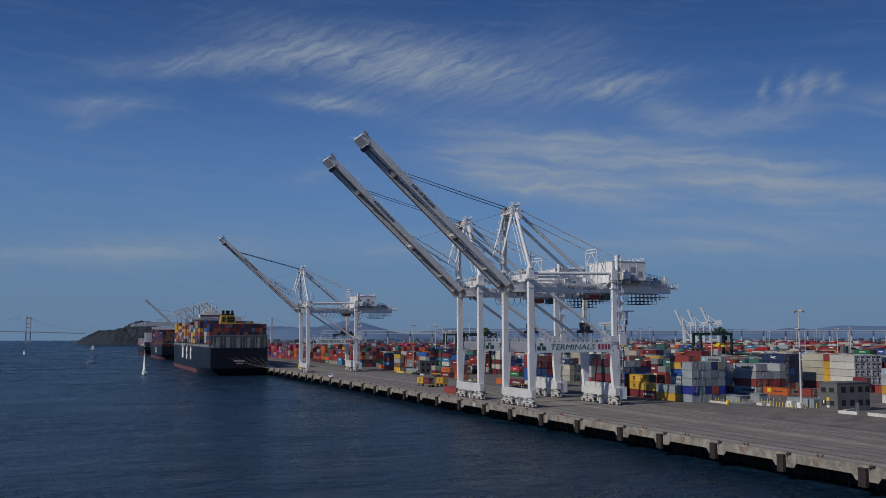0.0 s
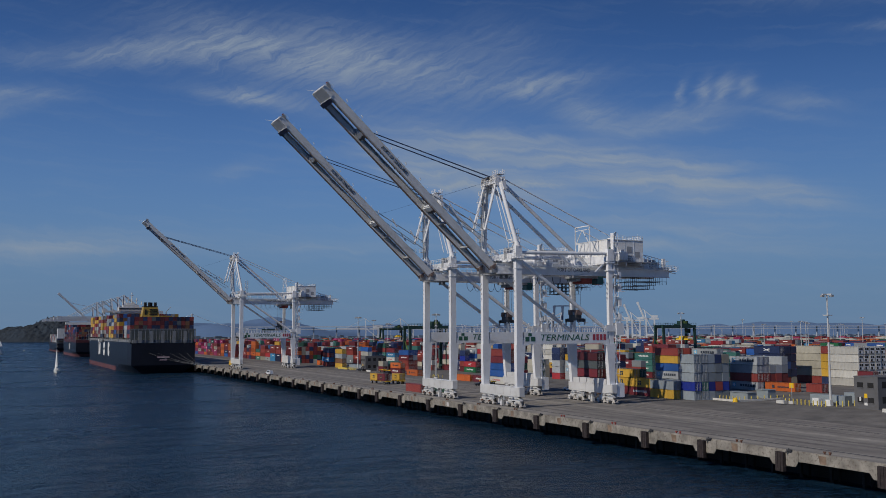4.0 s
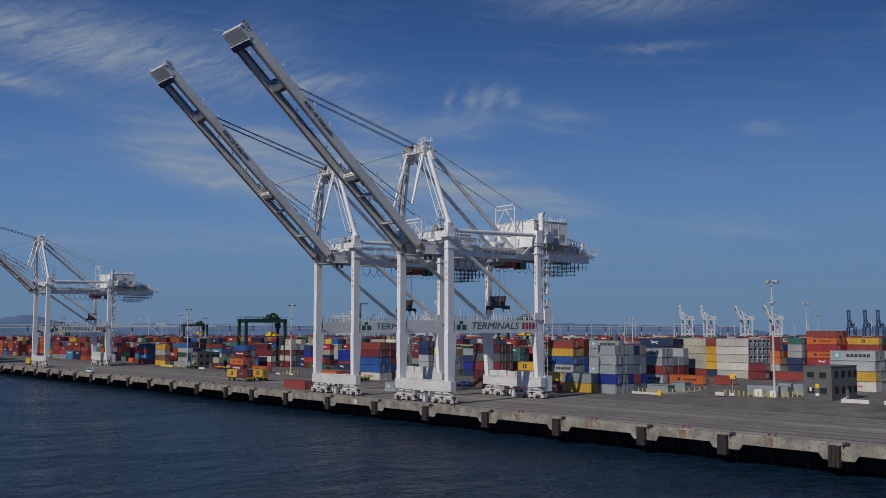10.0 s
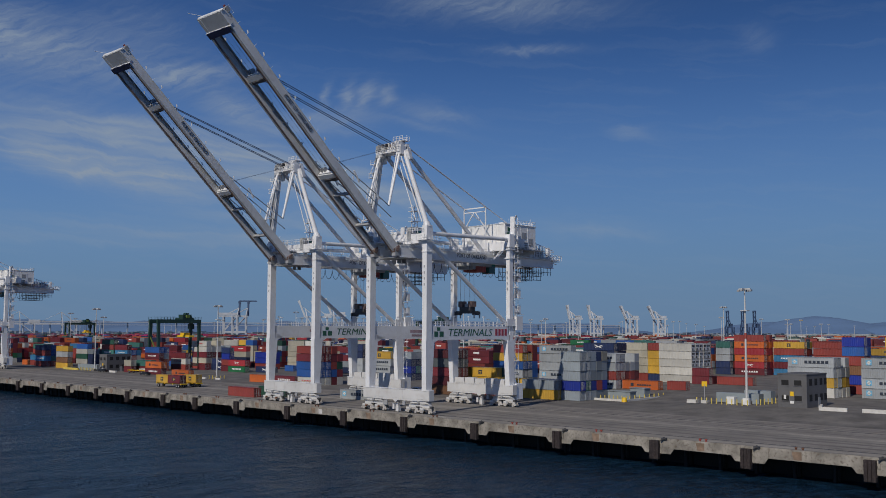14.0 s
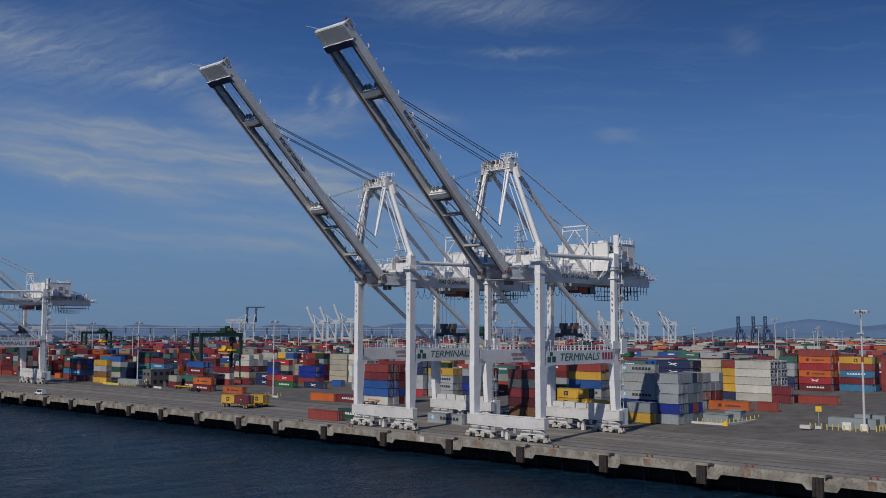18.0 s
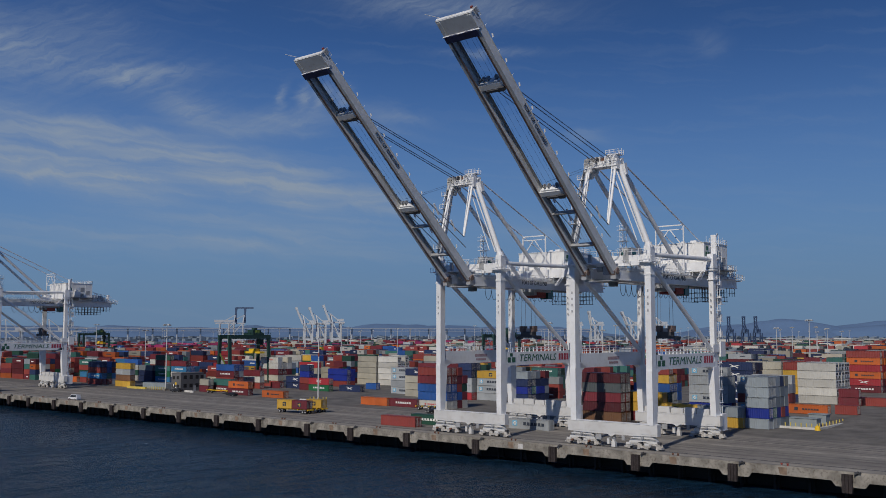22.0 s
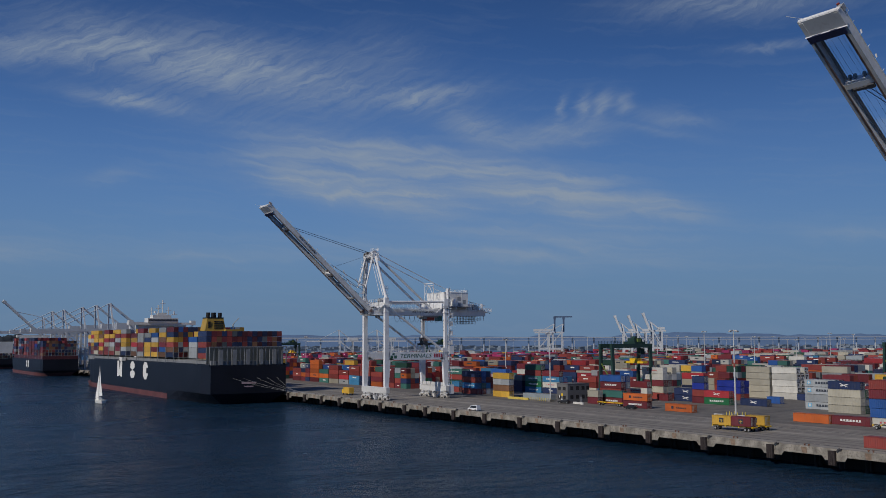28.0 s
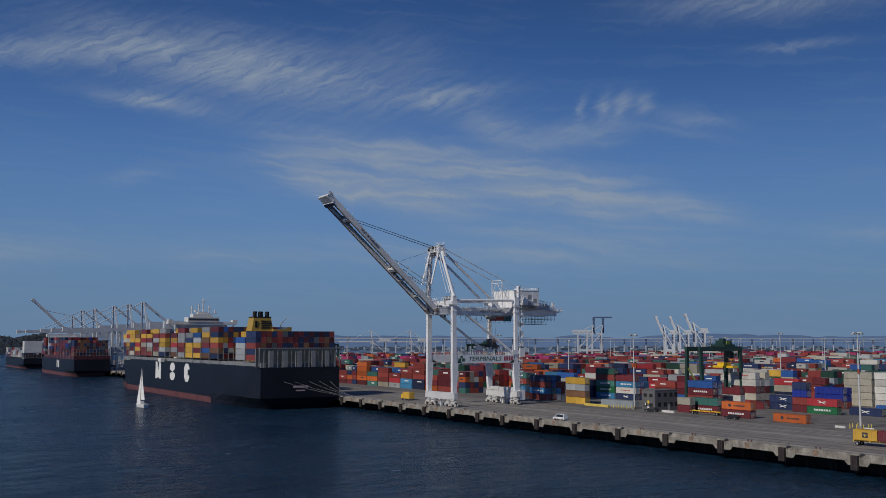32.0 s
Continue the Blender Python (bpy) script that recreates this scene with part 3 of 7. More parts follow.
            # columns of small marks that cannot be read
            for k in range(4):
                part("mark_bar", Mesh().box(u - 0.96, e * ly - 0.16, 32.6 - k * 1.35, u - 0.955, e * ly + 0.16, 33.1 - k * 1.35), M_STENCIL, c)
    for u in (0, G):
        part("top_cross_beam", Mesh().box(u - 0.8, -ly + 0.8, 38.2, u + 0.8, ly - 0.8, 40.4), M_WHITE, c)
        part("cross_walkway", rail_mesh((u - 1.4, -ly, 40.5), (u - 1.4, ly, 40.5)), M_WHITE, c)
    for s in (-1, 1):
        pb = part("portal_beam", Mesh().box(1.4, s * ly - 0.62, 16.4, G - 1.4, s * ly + 0.62, 19.5)
                  .beam((1.0, s * ly, 16.6), (3.4, s * ly, 16.6), 1.24, 2.2, 1.24, 0.1).beam((G - 1.0, s * ly, 16.6), (G - 3.4, s * ly, 16.6), 1.24, 2.2, 1.24, 0.1), M_WHITE, c)
        part("walkway_rail", rail_mesh((0.6, s * ly - 0.5, 19.5), (G - 0.6, s * ly - 0.5, 19.5)), M_WHITE, pb)
        part("walkway_rail", rail_mesh((0.6, s * ly + 0.5, 19.5), (G - 0.6, s * ly + 0.5, 19.5)), M_WHITE, pb)
        for k in range(5):
            part("walkway_lamp", Mesh().tube((3 + k * 5.2, s * ly - 0.5, 19.5), (3 + k * 5.2, s * ly - 0.5, 21.6), 0.05, 5).box(2.7 + k * 5.2, s * ly - 0.8, 21.6, 3.3 + k * 5.2, s * ly - 0.4, 21.8), M_WHITE, pb)
        part("brace", Mesh().tube((0.9, s * ly, 38.2), (G - 0.9, s * ly, 19.9), 0.5, 12), M_WHITE, c)
        part("top_tube", Mesh().tube((0.9, s * ly, 40.4), (G - 0.9, s * ly, 40.9), 0.48, 12), M_WHITE, c)
        part("mast_leg", Mesh().tube((0, s * ly, 42.0), (-2.0, s * 3.75, 59.6), 0.6, 14, 0.5), M_WHITE, c)
        part("mast_collar", Mesh().tube((0, s * ly, 41.8), (-0.1, s * (ly - 0.2), 42.9), 0.95, 12, 0.75), M_WHITE, c)
        gb = part("girder", Mesh().box(-3.6, s * by - 0.55, 35.2, 53.4, s * by + 0.55, 37.7).box(-3.6, s * by - 0.75, 35.05, 53.4, s * by + 0.75, 35.2).box(-3.6, s * by - 0.7, 37.7, 53.4, s * by + 0.7, 37.85), M_WHITE, c)
        part("walkway", Mesh().box(-1, s * (by + 0.75), 37.2, 55, s * (by + 1.55), 37.3), M_WHITE, gb)
        part("walkway_rail", rail_mesh((-1, s * (by + 1.5), 37.3), (55, s * (by + 1.5), 37.3)), M_WHITE, gb)
        part("trolley_rail", Mesh().box(-3.6, s * (by - 0.95) - 0.1, 35.3, 53.4, s * (by - 0.95) + 0.1, 35.6), M_GREY, gb)
        # back stays: a thick tube to the girder and a thin one over the frame
        part("back_strut", Mesh().tube((-1.4, s * 3.5, 59.8), (25.3, s * (by + 0.1), 38.0), 0.5, 12), M_WHITE, c)
        part("back_stay", Mesh().tube((-1.2, s * 3.4, 60.9), (26.5, s * by, 49.3), 0.17, 8).tube((26.5, s * by, 49.3), (36.5, s * by, 45.2), 0.12, 8), M_WHITE, c)
        # folded fore stay links
        part("stay_link", Mesh().tube((-3.0, s * 3.4, 59.6), (-6.6, s * by, 46.6), 0.3, 10).tube((-3.4, s * 2.8, 59.4), (-6.0, s * 3.0, 47.6), 0.14, 8), M_WHITE, c)
        part("stay_bar", Mesh().tube((-6.6, s * by, 46.6), (-22.5, s * by, 55.4), 0.11, 6).tube((-5.8, s * by, 44.0), (-19.0, s * by, 52.0), 0.1, 6), M_GREY, c, "grey steel stay bar")
        for k in (0.25, 0.62):
            p = Vector((-6.6, s * by, 46.6)).lerp(Vector((-22.5, s * by, 55.4)), k)
            part("stay_support", Mesh().beam(p + Vector((1.0, 0, -1.2)), p + Vector((-0.6, 0, 1.2)), 0.3, 0.3), M_WHITE, c)
    # raised boom
    h0, h1 = Vector((-4.35, 0, 36.85)), Vector((tip[0], 0, tip[1]))
    d = (h1 - h0).normalized()
    up = Vector((d.z, 0, -d.x))
    if up.x > 0:
        up = -up
    up = -up
    boom_len = (h1 - h0).length

    def on(a, side, v=0.0):
        return h0 + d * a + Vector((0, side, 0)) + up * v
    for s in (-1, 1):
        bg = part("boom_girder", Mesh().beam(on(0, s * by), on(boom_len, s * by), 0.72, 1.75), M_BOOM, c)
        part("boom_rail", Mesh().beam(on(0, s * (by - 0.45), -0.98), on(boom_len - 3, s * (by - 0.45), -0.98), 0.34, 0.22), M_RUSTSTEEL, bg, "rusty trolley rail under the girder")
        part("boom_flange", Mesh().beam(on(0, s * by, 0.9), on(boom_len, s * by, 0.9), 0.95, 0.07).beam(on(0, s * by, -0.9), on(boom_len, s * by, -0.9), 0.9, 0.06), M_BOOM, bg)
        part("boom_walkway", Mesh().beam(on(2, s * (by - 0.75), 0.6), on(boom_len - 4, s * (by - 0.75), 0.6), 0.7, 0.06), M_GREY, bg)
        for i in range(22):
            a = 3 + i * (boom_len - 4) / 22
            post = Mesh().beam(on(a, s * (by + 0.3), 0.9), on(a, s * (by + 0.3), 1.75), 0.07, 0.07)
            if i % 2 == 0:
                post.beam(on(a, s * (by + 0.3), 1.7), on(a + 0.55, s * (by + 0.3), 1.95), 0.3, 0.12)
            part("boom_post", post, M_WHITE, bg)
        for k in (0.5, -0.5):
            part("fore_stay", Mesh().tube((-2.9, s * 1.7 + 1.5 * k, 61.0 + 0.3 * k), on(48.9 + 0.8 * k, s * 1.6 + 1.5 * k, 1.0), 0.085, 6), M_STAY, c, "blue-grey steel rope fore stay")
        part("luffing_rope", Mesh().tube((-3.4, s * 1.2, 60.3), on(24.5, s * 1.2, 1.0), 0.035, 4), M_STAY, c, "thin steel luffing rope")
        for k in (0.7, 1.6):
            part("hoist_rope", Mesh().cable(on(5, s * k), on(boom_len - 3, s * k), 0.022, 0, 4, 1), M_CABLE, c)
    lettering("PORT OF OAKLAND", 1.35, M_TEXT, c, Matrix.Translation(on(38.8, -by - 0.42, 0.0)) @ Matrix(((-d.x, up.x, 0, 0), (0, 0, -1, 0), (-d.z, up.z, 0, 0), (0, 0, 0, 1))) @ Matrix.Diagonal((0.78, 1, 1, 1)), "dark lettering along the boom")
    part("boom_tip", Mesh().beam(on(boom_len - 2.9, 0, -0.5), on(boom_len + 0.3, 0, -0.5), 8.2, 0.75).beam(on(boom_len + 0.15, 0, -0.4), on(boom_len + 0.4, 0, -0.4), 8.5, 0.6), M_BOOM, c)
    part("tip_ledge", Mesh().beam(on(boom_len + 0.32, -4.3, -0.05), on(boom_len + 0.32, 4.3, -0.05), 0.25, 0.22).beam(on(boom_len - 3.0, -4.3, -0.95), on(boom_len - 3.0, 4.3, -0.95), 0.2, 0.2), M_WHITE, c)
    part("tip_lamp_box", Mesh().beam(on(boom_len - 0.9, -3.7, 0.9), on(boom_len + 0.2, -3.7, 0.9), 0.9, 0.8), M_GREY, c, "small grey lamp box on the tip")
    part("tip_beacon", Mesh().beam(on(boom_len - 0.2, -3.2, 1.3), on(boom_len + 0.5, -3.2, 1.3), 0.4, 0.4), M_REDIRON, c, "red warning light")
    for k in (-4.0, -3.0):
        part("tip_post", Mesh().beam(on(boom_len - 1.6, k, 0.4), on(boom_len - 1.6, k, 1.7), 0.07, 0.07).beam(on(boom_len + 0.1, k, 0.4), on(boom_len + 0.1, k, 1.7), 0.07, 0.07).beam(on(boom_len - 1.6, k, 1.65), on(boom_len + 0.1, k, 1.65), 0.06, 0.06), M_WHITE, c)
    part("tip_platform", Mesh().beam(on(boom_len - 4.2, 0, -1.3), on(boom_len - 2.9, 0, -1.3), 7.6, 0.2).beam(on(boom_len - 4.3, 1.9, -0.7), on(boom_len - 2.9, 1.9, -0.7), 1.8, 0.9).beam(on(boom_len - 4.1, -1.6, -0.7), on(boom_len - 2.9, -1.6, -0.7), 1.4, 0.8), M_NAVYGEAR, c, "dark blue gear under the tip")
    part("tip_aerial", Mesh().tube(on(boom_len, 3.9, 0.8), on(boom_len + 2.2, 5.6, -0.6), 0.05, 5), M_WHITE, c)
    for a, hh in ((49.0, 1.15), (22.5, 1.1), (17.0, 0.3), (8.0, 0.4)):
        part("cross_tie", Mesh().beam(on(a, -by + 0.36), on(a, by - 0.36), hh, 0.9, up=up), M_WHITE if hh > 1 else M_GREY, c)
        if hh > 1:
            part("tie_platform", Mesh().beam(on(a + 0.75, -2.9, 0.5), on(a + 0.75, 2.9, 0.5), 0.3, 1.5, up=up), M_WHITE, c)
            for k in (-2.0, -1.0, 0.9, 1.9):
                part("rope_sheave", Mesh().tube(on(a + 1.3, k - 0.12, 0.5), on(a + 1.3, k + 0.12, 0.5), 0.55, 12), M_GREY, c, "grey rope sheave")
            part("sheave_bracket", Mesh().beam(on(a - 0.9, -1.9, -0.5), on(a - 0.9, 1.9, -0.5), 0.5, 0.5, up=up).beam(on(a - 0.6, -2.6, -0.9), on(a - 0.6, -1.2, -0.9), 0.8, 0.5, up=up), M_DARK, c)
    # apex
    ap = part("apex_beam", Mesh().box(-2.9, -3.9, 59.5, -1.2, 3.9, 60.7).box(-3.7, -4.0, 59.35, -0.6, 4.0, 59.5), M_WHITE, c)
    for y0, y1, u in ((-4.0, 4.0, -3.7), (-4.0, 4.0, -0.6)):
        part("apex_railing", rail_mesh((u, y0, 59.5), (u, y1, 59.5), 1.1, 1.1), M_WHITE, ap)
    part("top_platform", Mesh().box(-2.8, -4.0, 61.9, -0.6, -0.9, 62.0).box(-2.8, 1.2, 61.3, -0.6, 3.6, 61.4), M_WHITE, ap)
    part("apex_railing", rail_mesh((-2.8, -4.0, 62.0), (-2.8, -0.9, 62.0), 1.0, 0.8), M_WHITE, ap)
    part("apex_railing", rail_mesh((-0.6, -4.0, 62.0), (-0.6, -0.9, 62.0), 1.0, 0.8), M_WHITE, ap)
    for k in (-3.4, -2.4, -1.2, 1.2, 2.4, 3.4):
        part("sheave", Mesh().tube((-3.0, k - 0.14, 61.1), (-3.0, k + 0.14, 61.1), 0.7, 12), M_GREY if k > 0 else M_WHITE, ap)
        part("sheave_cheek", Mesh().prism(((k + 0.18, 59.6), (k + 0.18, 61.6), (k + 0.26, 61.6), (k + 0.26, 59.6)), -3.5, -2.3), M_WHITE, ap)
    part("sheave_housing", Mesh().box(-3.6, 2.4, 60.0, -2.6, 4.0, 61.5), M_GREY, ap)
    part("gear_box", Mesh().box(-2.6, -3.5, 60.7, -1.4, -2.1, 61.8), M_WHITE, ap)
    part("gear_box", Mesh().box(-2.5, -0.8, 60.7, -1.5, 0.4, 61.5), M_RUST, ap, "rusty winch gear")
    part("gear_box", Mesh().box(-3.4, 0.9, 60.5, -2.7, 1.7, 61.6), M_DARK, ap)
    for k, (x0, y0, z0, x1, y1, z1) in enumerate(((-3.5, -4.1, 58.7, -2.4, -2.6, 60.9), (-3.6, 2.2, 58.7, -2.2, 4.1, 61.2), (-1.5, -3.9, 58.6, -0.5, -2.4, 61.3), (-1.4, 2.3, 58.6, -0.5, 3.9, 60.9), (-2.4, -2.2, 60.7, -1.0, -1.0, 62.3), (-2.6, 0.6, 60.7, -1.3, 2.0, 61.9))):
        part("apex_bracket", Mesh().box(x0, y0, z0, x1, y1, z1), M_WHITE if k % 2 == 0 else M_SILL, ap)
    for e in (-1, 1):
        part("apex_gusset", Mesh().beam((-1.0, e * 4.4, 57.6), (-1.6, e * 3.9, 59.8), 1.5, 0.9, 2.2, 1.1, up=(1, 0, 0)), M_WHITE, ap)
        part("mast_pipe", Mesh().tube((-1.1, e * 8.7, 43.0), (-3.0, e * 3.3, 59.2), 0.16, 8).tube((-2.0, e * 7.6, 43.4), (-3.4, e * 2.6, 59.0), 0.12, 8), M_WHITE, c)
    part("apex_lamp", Mesh().tube((-1.2, -3.8, 62.0), (-1.2, -3.8, 63.4), 0.06, 5).tube((-2.0, -1.2, 62.0), (-2.0, -1.2, 63.2), 0.05, 5), M_WHITE, ap)
    for z in (44.6, 47.8, 51.0, 54.2, 57.2):
        f = (z - 42.0) / 17.6
        part("mast_platform", Mesh().box(-2.0 * f - 1.9, (9.35 - 5.6 * f) - 0.2, z, -2.0 * f + 0.5, (9.35 - 5.6 * f) + 1.5, z + 0.1), M_WHITE, c)
        part("mast_platform_rail", rail_mesh((-2.0 * f - 1.8, (9.35 - 5.6 * f) + 1.4, z + 0.1), (-2.0 * f + 0.4, (9.35 - 5.6 * f) + 1.4, z + 0.1), 1.0, 0.8), M_WHITE, c)
    part("mast_ladder", Mesh().beam((-0.9, 9.6, 42.5), (-2.9, 4.3, 59.3), 0.5, 0.12).beam((-1.5, 9.6, 42.5), (-3.4, 4.3, 59.3), 0.1, 0.1), M_GREY, c)
    part("mast_walkway", Mesh().box(-4.4, 4.4, 55.0, -1.2, 5.6, 55.15).beam((-4.4, 5.0, 55.1), (-2.2, 5.0, 59.4), 0.12, 0.12), M_WHITE, c)
    # hinge area
    part("hinge_block", Mesh().box(-5.0, -4.2, 35.3, -3.2, -3.0, 37.2).box(-5.0, 3.0, 35.3, -3.2, 4.2, 37.2).box(-4.0, -4.0, 34.95, 2.0, 4.0, 35.1), M_GREY, c)
    part("hinge_railing", rail_mesh((-4.4, -5.4, 38.0), (2.8, -5.4, 38.0), 1.1, 1.0), M_WHITE, c)
    part("hinge_gear", Mesh().box(-2.4, -1.6, 36.4, -0.6, 0.4, 38.2).tube((-1.6, 0.8, 37.6), (-1.6, 2.2, 37.6), 0.6, 10).box(-0.2, 0.6, 37.8, 1.6, 2.4, 39.6), M_GREY, c)
    part("hinge_platform", Mesh().box(-4.0, 3.0, 38.6, 3.4, 8.2, 38.8).box(-2.6, -2.4, 38.6, 1.5, 2.4, 38.9), M_WHITE, c)
    fit = random.Random(6)
    for k in range(26):
        x, y, z = fit.uniform(-4.2, 5.0), fit.uniform(-4.6, 7.6), fit.choice((37.9, 38.9, 38.9, 39.0))
        w, d, h = fit.uniform(0.25, 0.9), fit.uniform(0.25, 0.9), fit.uniform(0.5, 2.1)
        g = Mesh().box(x, y, z, x + w, y + d, z + h)
        if k % 3 == 0:
            g = Mesh().tube((x, y, z), (x, y, z + h + 0.8), 0.09, 6).tube((x, y, z + h), (x + 1.6 * w, y + d, z + h), 0.08, 6)
        part("hinge_fitting", g, (M_WHITE, M_GREY, M_WHITE, M_SILL, M_RUSTSTEEL, M_WHITE)[k % 6], c)
    for e in (-1, 1):
        part("boom_foot", Mesh().beam((-5.1, e * by, 36.2), (-3.4, e * by, 37.2), 1.1, 1.4).tube((-4.4, e * by - 0.8, 36.8), (-4.4, e * by + 0.8, 36.8), 0.55, 12), M_RUSTSTEEL, c, "rust-stained hinge of the boom")
        for k in range(6):
            x = 0.5 + k * 4.0
            part("girder_lamp", Mesh().tube((x, e * (by + 1.5), 38.3), (x, e * (by + 1.5), 39.9), 0.05, 5).box(x - 0.25, e * (by + 1.5) - 0.2, 39.9, x + 0.25, e * (by + 1.5) + 0.2, 40.05), M_WHITE, c)
    cab = part("boom_cab", Mesh().box(0.9, -4.6, 38.8, 3.9, -1.6, 41.6).beam((2.4, -3.1, 41.6), (2.4, -3.1, 42.2), 2.2, 2.2, 3.0, 3.0, up=(1, 0, 0)), M_WHITE, c, "small white boom operator cabin")
    part("cab_window", Mesh().box(0.85, -3.6, 40.6, 0.9, -2.2, 41.4).box(1.2, -4.62, 40.6, 2.8, -4.6, 41.4), M_CABGLASS, cab, "green tinted window band")
    part("cable_reel_bank", Mesh().box(-0.9, -4.9, 38.9, 0.3, -3.6, 42.0), M_GREY, c)
    lat = Mesh()
    for sx, sy in ((4.2, -0.9), (5.2, -0.9), (5.2, 0.1), (4.2, 0.1)):
        lat.box(sx - 0.05, sy - 0.05, 38.6, sx + 0.05, sy + 0.05, 47.6)
    for i in range(9):
        z = 39.2 + i * 1.0
        lat.beam((4.2, -0.9, z), (5.2, -0.9, z + 0.9), 0.06, 0.06).beam((4.2, -0.9, z), (4.2, 0.1, z + 0.9), 0.06, 0.06)
    for z in (41.4, 44.0, 46.4):
        lat.box(3.7, -1.4, z, 5.7, 0.6, z + 0.1).box(3.7, -1.4, z + 0.9, 3.76, 0.6, z + 0.96).box(3.7, -1.4, z + 0.9, 5.7, -1.34, z + 0.96)
    part("lattice_mast", lat, M_WHITE, c)
    # machinery house and frame
    house = part("machinery_house", Mesh().box(30.0, -7.0, 39.2, 42.2, 7.6, 45.1).box(29.85, -7.15, 45.1, 42.35, 7.75, 45.25), M_HOUSE, c, "white clad machinery house")
    for k in range(4):
        part("cladding_rib", Mesh().box(29.95, -4.2 + k * 3.0, 39.3, 30.0, -4.1 + k * 3.0, 45.0), M_HOUSE, house)
    for k in range(3):
        part("cladding_rib", Mesh().box(33.0 + k * 3.0, -7.05, 39.3, 33.1 + k * 3.0, -7.0, 45.0), M_HOUSE, house)
    part("house_door", Mesh().box(29.93, 4.6, 39.3, 30.0, 5.7, 41.4), M_GREY, house)
    part("house_louvre", Mesh().box(36.6, -7.06, 41.6, 38.4, -7.0, 43.4), M_GREY, house)
    part("house_louvre", Mesh().box(39.4, -7.06, 40.2, 41.0, -7.0, 42.0), M_GREY, house)
    part("roof_vent", Mesh().box(34.0, -3, 45.25, 35.4, -1.5, 46.1).tube((37.2, 2.0, 45.25), (37.2, 2.0, 46.3), 0.5, 10), M_WHITE, house)
    for p, q in (((33.0, -6.9, 45.25), (42.2, -6.9, 45.25)), ((42.2, -6.9, 45.25), (42.2, 7.5, 45.25))):
        part("roof_railing", rail_mesh(p, q, 1.1, 1.1), M_WHITE, house)
    for rx, rt in ((32.0, 46.7), (36.0, 46.5), (40.6, 47.0)):
        part("roof_light", Mesh().tube((rx, -6.6, 45.25), (rx, -6.6, rt), 0.05, 5), M_WHITE, house)
    part("side_unit", Mesh().box(33.4, -8.3, 39.4, 36.0, -7.1, 41.6), M_HOUSE, house)
    part("side_unit", Mesh().box(36.4, -8.0, 39.2, 37.8, -7.1, 40.8), M_GREY, house)
    part("side_unit", Mesh().tube((34.6, -7.7, 41.6), (34.6, -7.7, 42.3), 0.55, 10), M_WHITE, house)
    part("house_floor", Mesh().box(29.0, -8.4, 38.85, 44.0, 8.0, 39.1), M_GREY, house)
    for u in (31.0, 36.0, 41.0):
        part("floor_bearer", Mesh().box(u - 0.2, -7.6, 38.0, u + 0.2, 7.6, 38.85), M_WHITE, house)
    part("house_railing", rail_mesh((29.0, -8.4, 39.1), (44.0, -8.4, 39.1), 1.1, 1.3), M_WHITE, house)
    part("house_railing", rail_mesh((29.0, -8.4, 39.1), (29.0, 8.0, 39.1), 1.1, 1.3), M_WHITE, house)
    for m in (Mesh().box(31.0, -7.08, 43.3, 31.9, -7.03, 44.3), Mesh().box(30.6, -7.08, 42.0, 31.5, -7.03, 43.0), Mesh().box(31.8, -7.08, 42.0, 32.8, -7.03, 43.0)):
        part("logo_mark", m, M_GREEN, house, "green emblem block")
    # stair down from the house to the girder walkway
    stair = Mesh().beam((29.2, -8.0, 39.0), (25.6, -8.0, 36.0), 0.12, 0.3).beam((29.2, -7.1, 39.0), (25.6, -7.1, 36.0), 0.12, 0.3)
    for k in range(10):
        stair.box(25.6 + k * 0.36, -8.0, 36.0 + k * 0.3, 25.9 + k * 0.36, -7.1, 36.06 + k * 0.3)
    part("house_stair", stair, M_WHITE, c)
    # pipes and lockers on the rear end
    for k in range(7):
        x = 44.6 + k * 1.2
        part("rear_pipe", Mesh().tube((x, -4.6, 37.9), (x, -4.6, 41.4 - 0.25 * k), 0.09, 6).tube((x, -4.6, 41.4 - 0.25 * k), (x + 1.2, -4.6, 41.15 - 0.25 * k), 0.09, 6).tube((x, -4.6, 39.4), (x + 1.2, -4.6, 39.3), 0.06, 5), M_WHITE, c)
    part("rear_locker", Mesh().box(44.4, -3.4, 37.85, 46.6, -1.0, 40.4).box(44.4, 0.6, 37.85, 46.0, 3.2, 39.6), M_WHITE, c)
    # frame that carries the back stays over the girder
    fr = Mesh()
    for s in (-1, 1):
        fr.box(26.4, s * by - 0.13, 37.8, 26.66, s * by + 0.13, 49.3)
        fr.beam((26.5, s * 3.2, 44.4), (26.5, s * 0.15, 48.2), 0.2, 0.2, up=(1, 0, 0))
    fr.beam((26.5, -by, 49.2), (26.5, by, 49.2), 0.26, 0.26).beam((26.5, -by, 48.2), (26.5, by, 48.2), 0.2, 0.2)
    fr.beam((26.5, -by, 44.3), (26.5, by, 44.3), 0.2, 0.2)
    part("roof_frame", fr, M_WHITE, c)
    # stair tower on the landside leg
    st = Mesh()
    st.box(G + 1.2, -ly - 0.7, 4.0, G + 1.3, -ly - 0.6, 46.6).box(G + 2.4, -ly - 0.7, 4.0, G + 2.5, -ly - 0.6, 46.6).box(G + 1.2, -ly + 0.6, 4.0, G + 1.3, -ly + 0.7, 46.6).box(G + 2.4, -ly + 0.6, 4.0, G + 2.5, -ly + 0.7, 46.6)
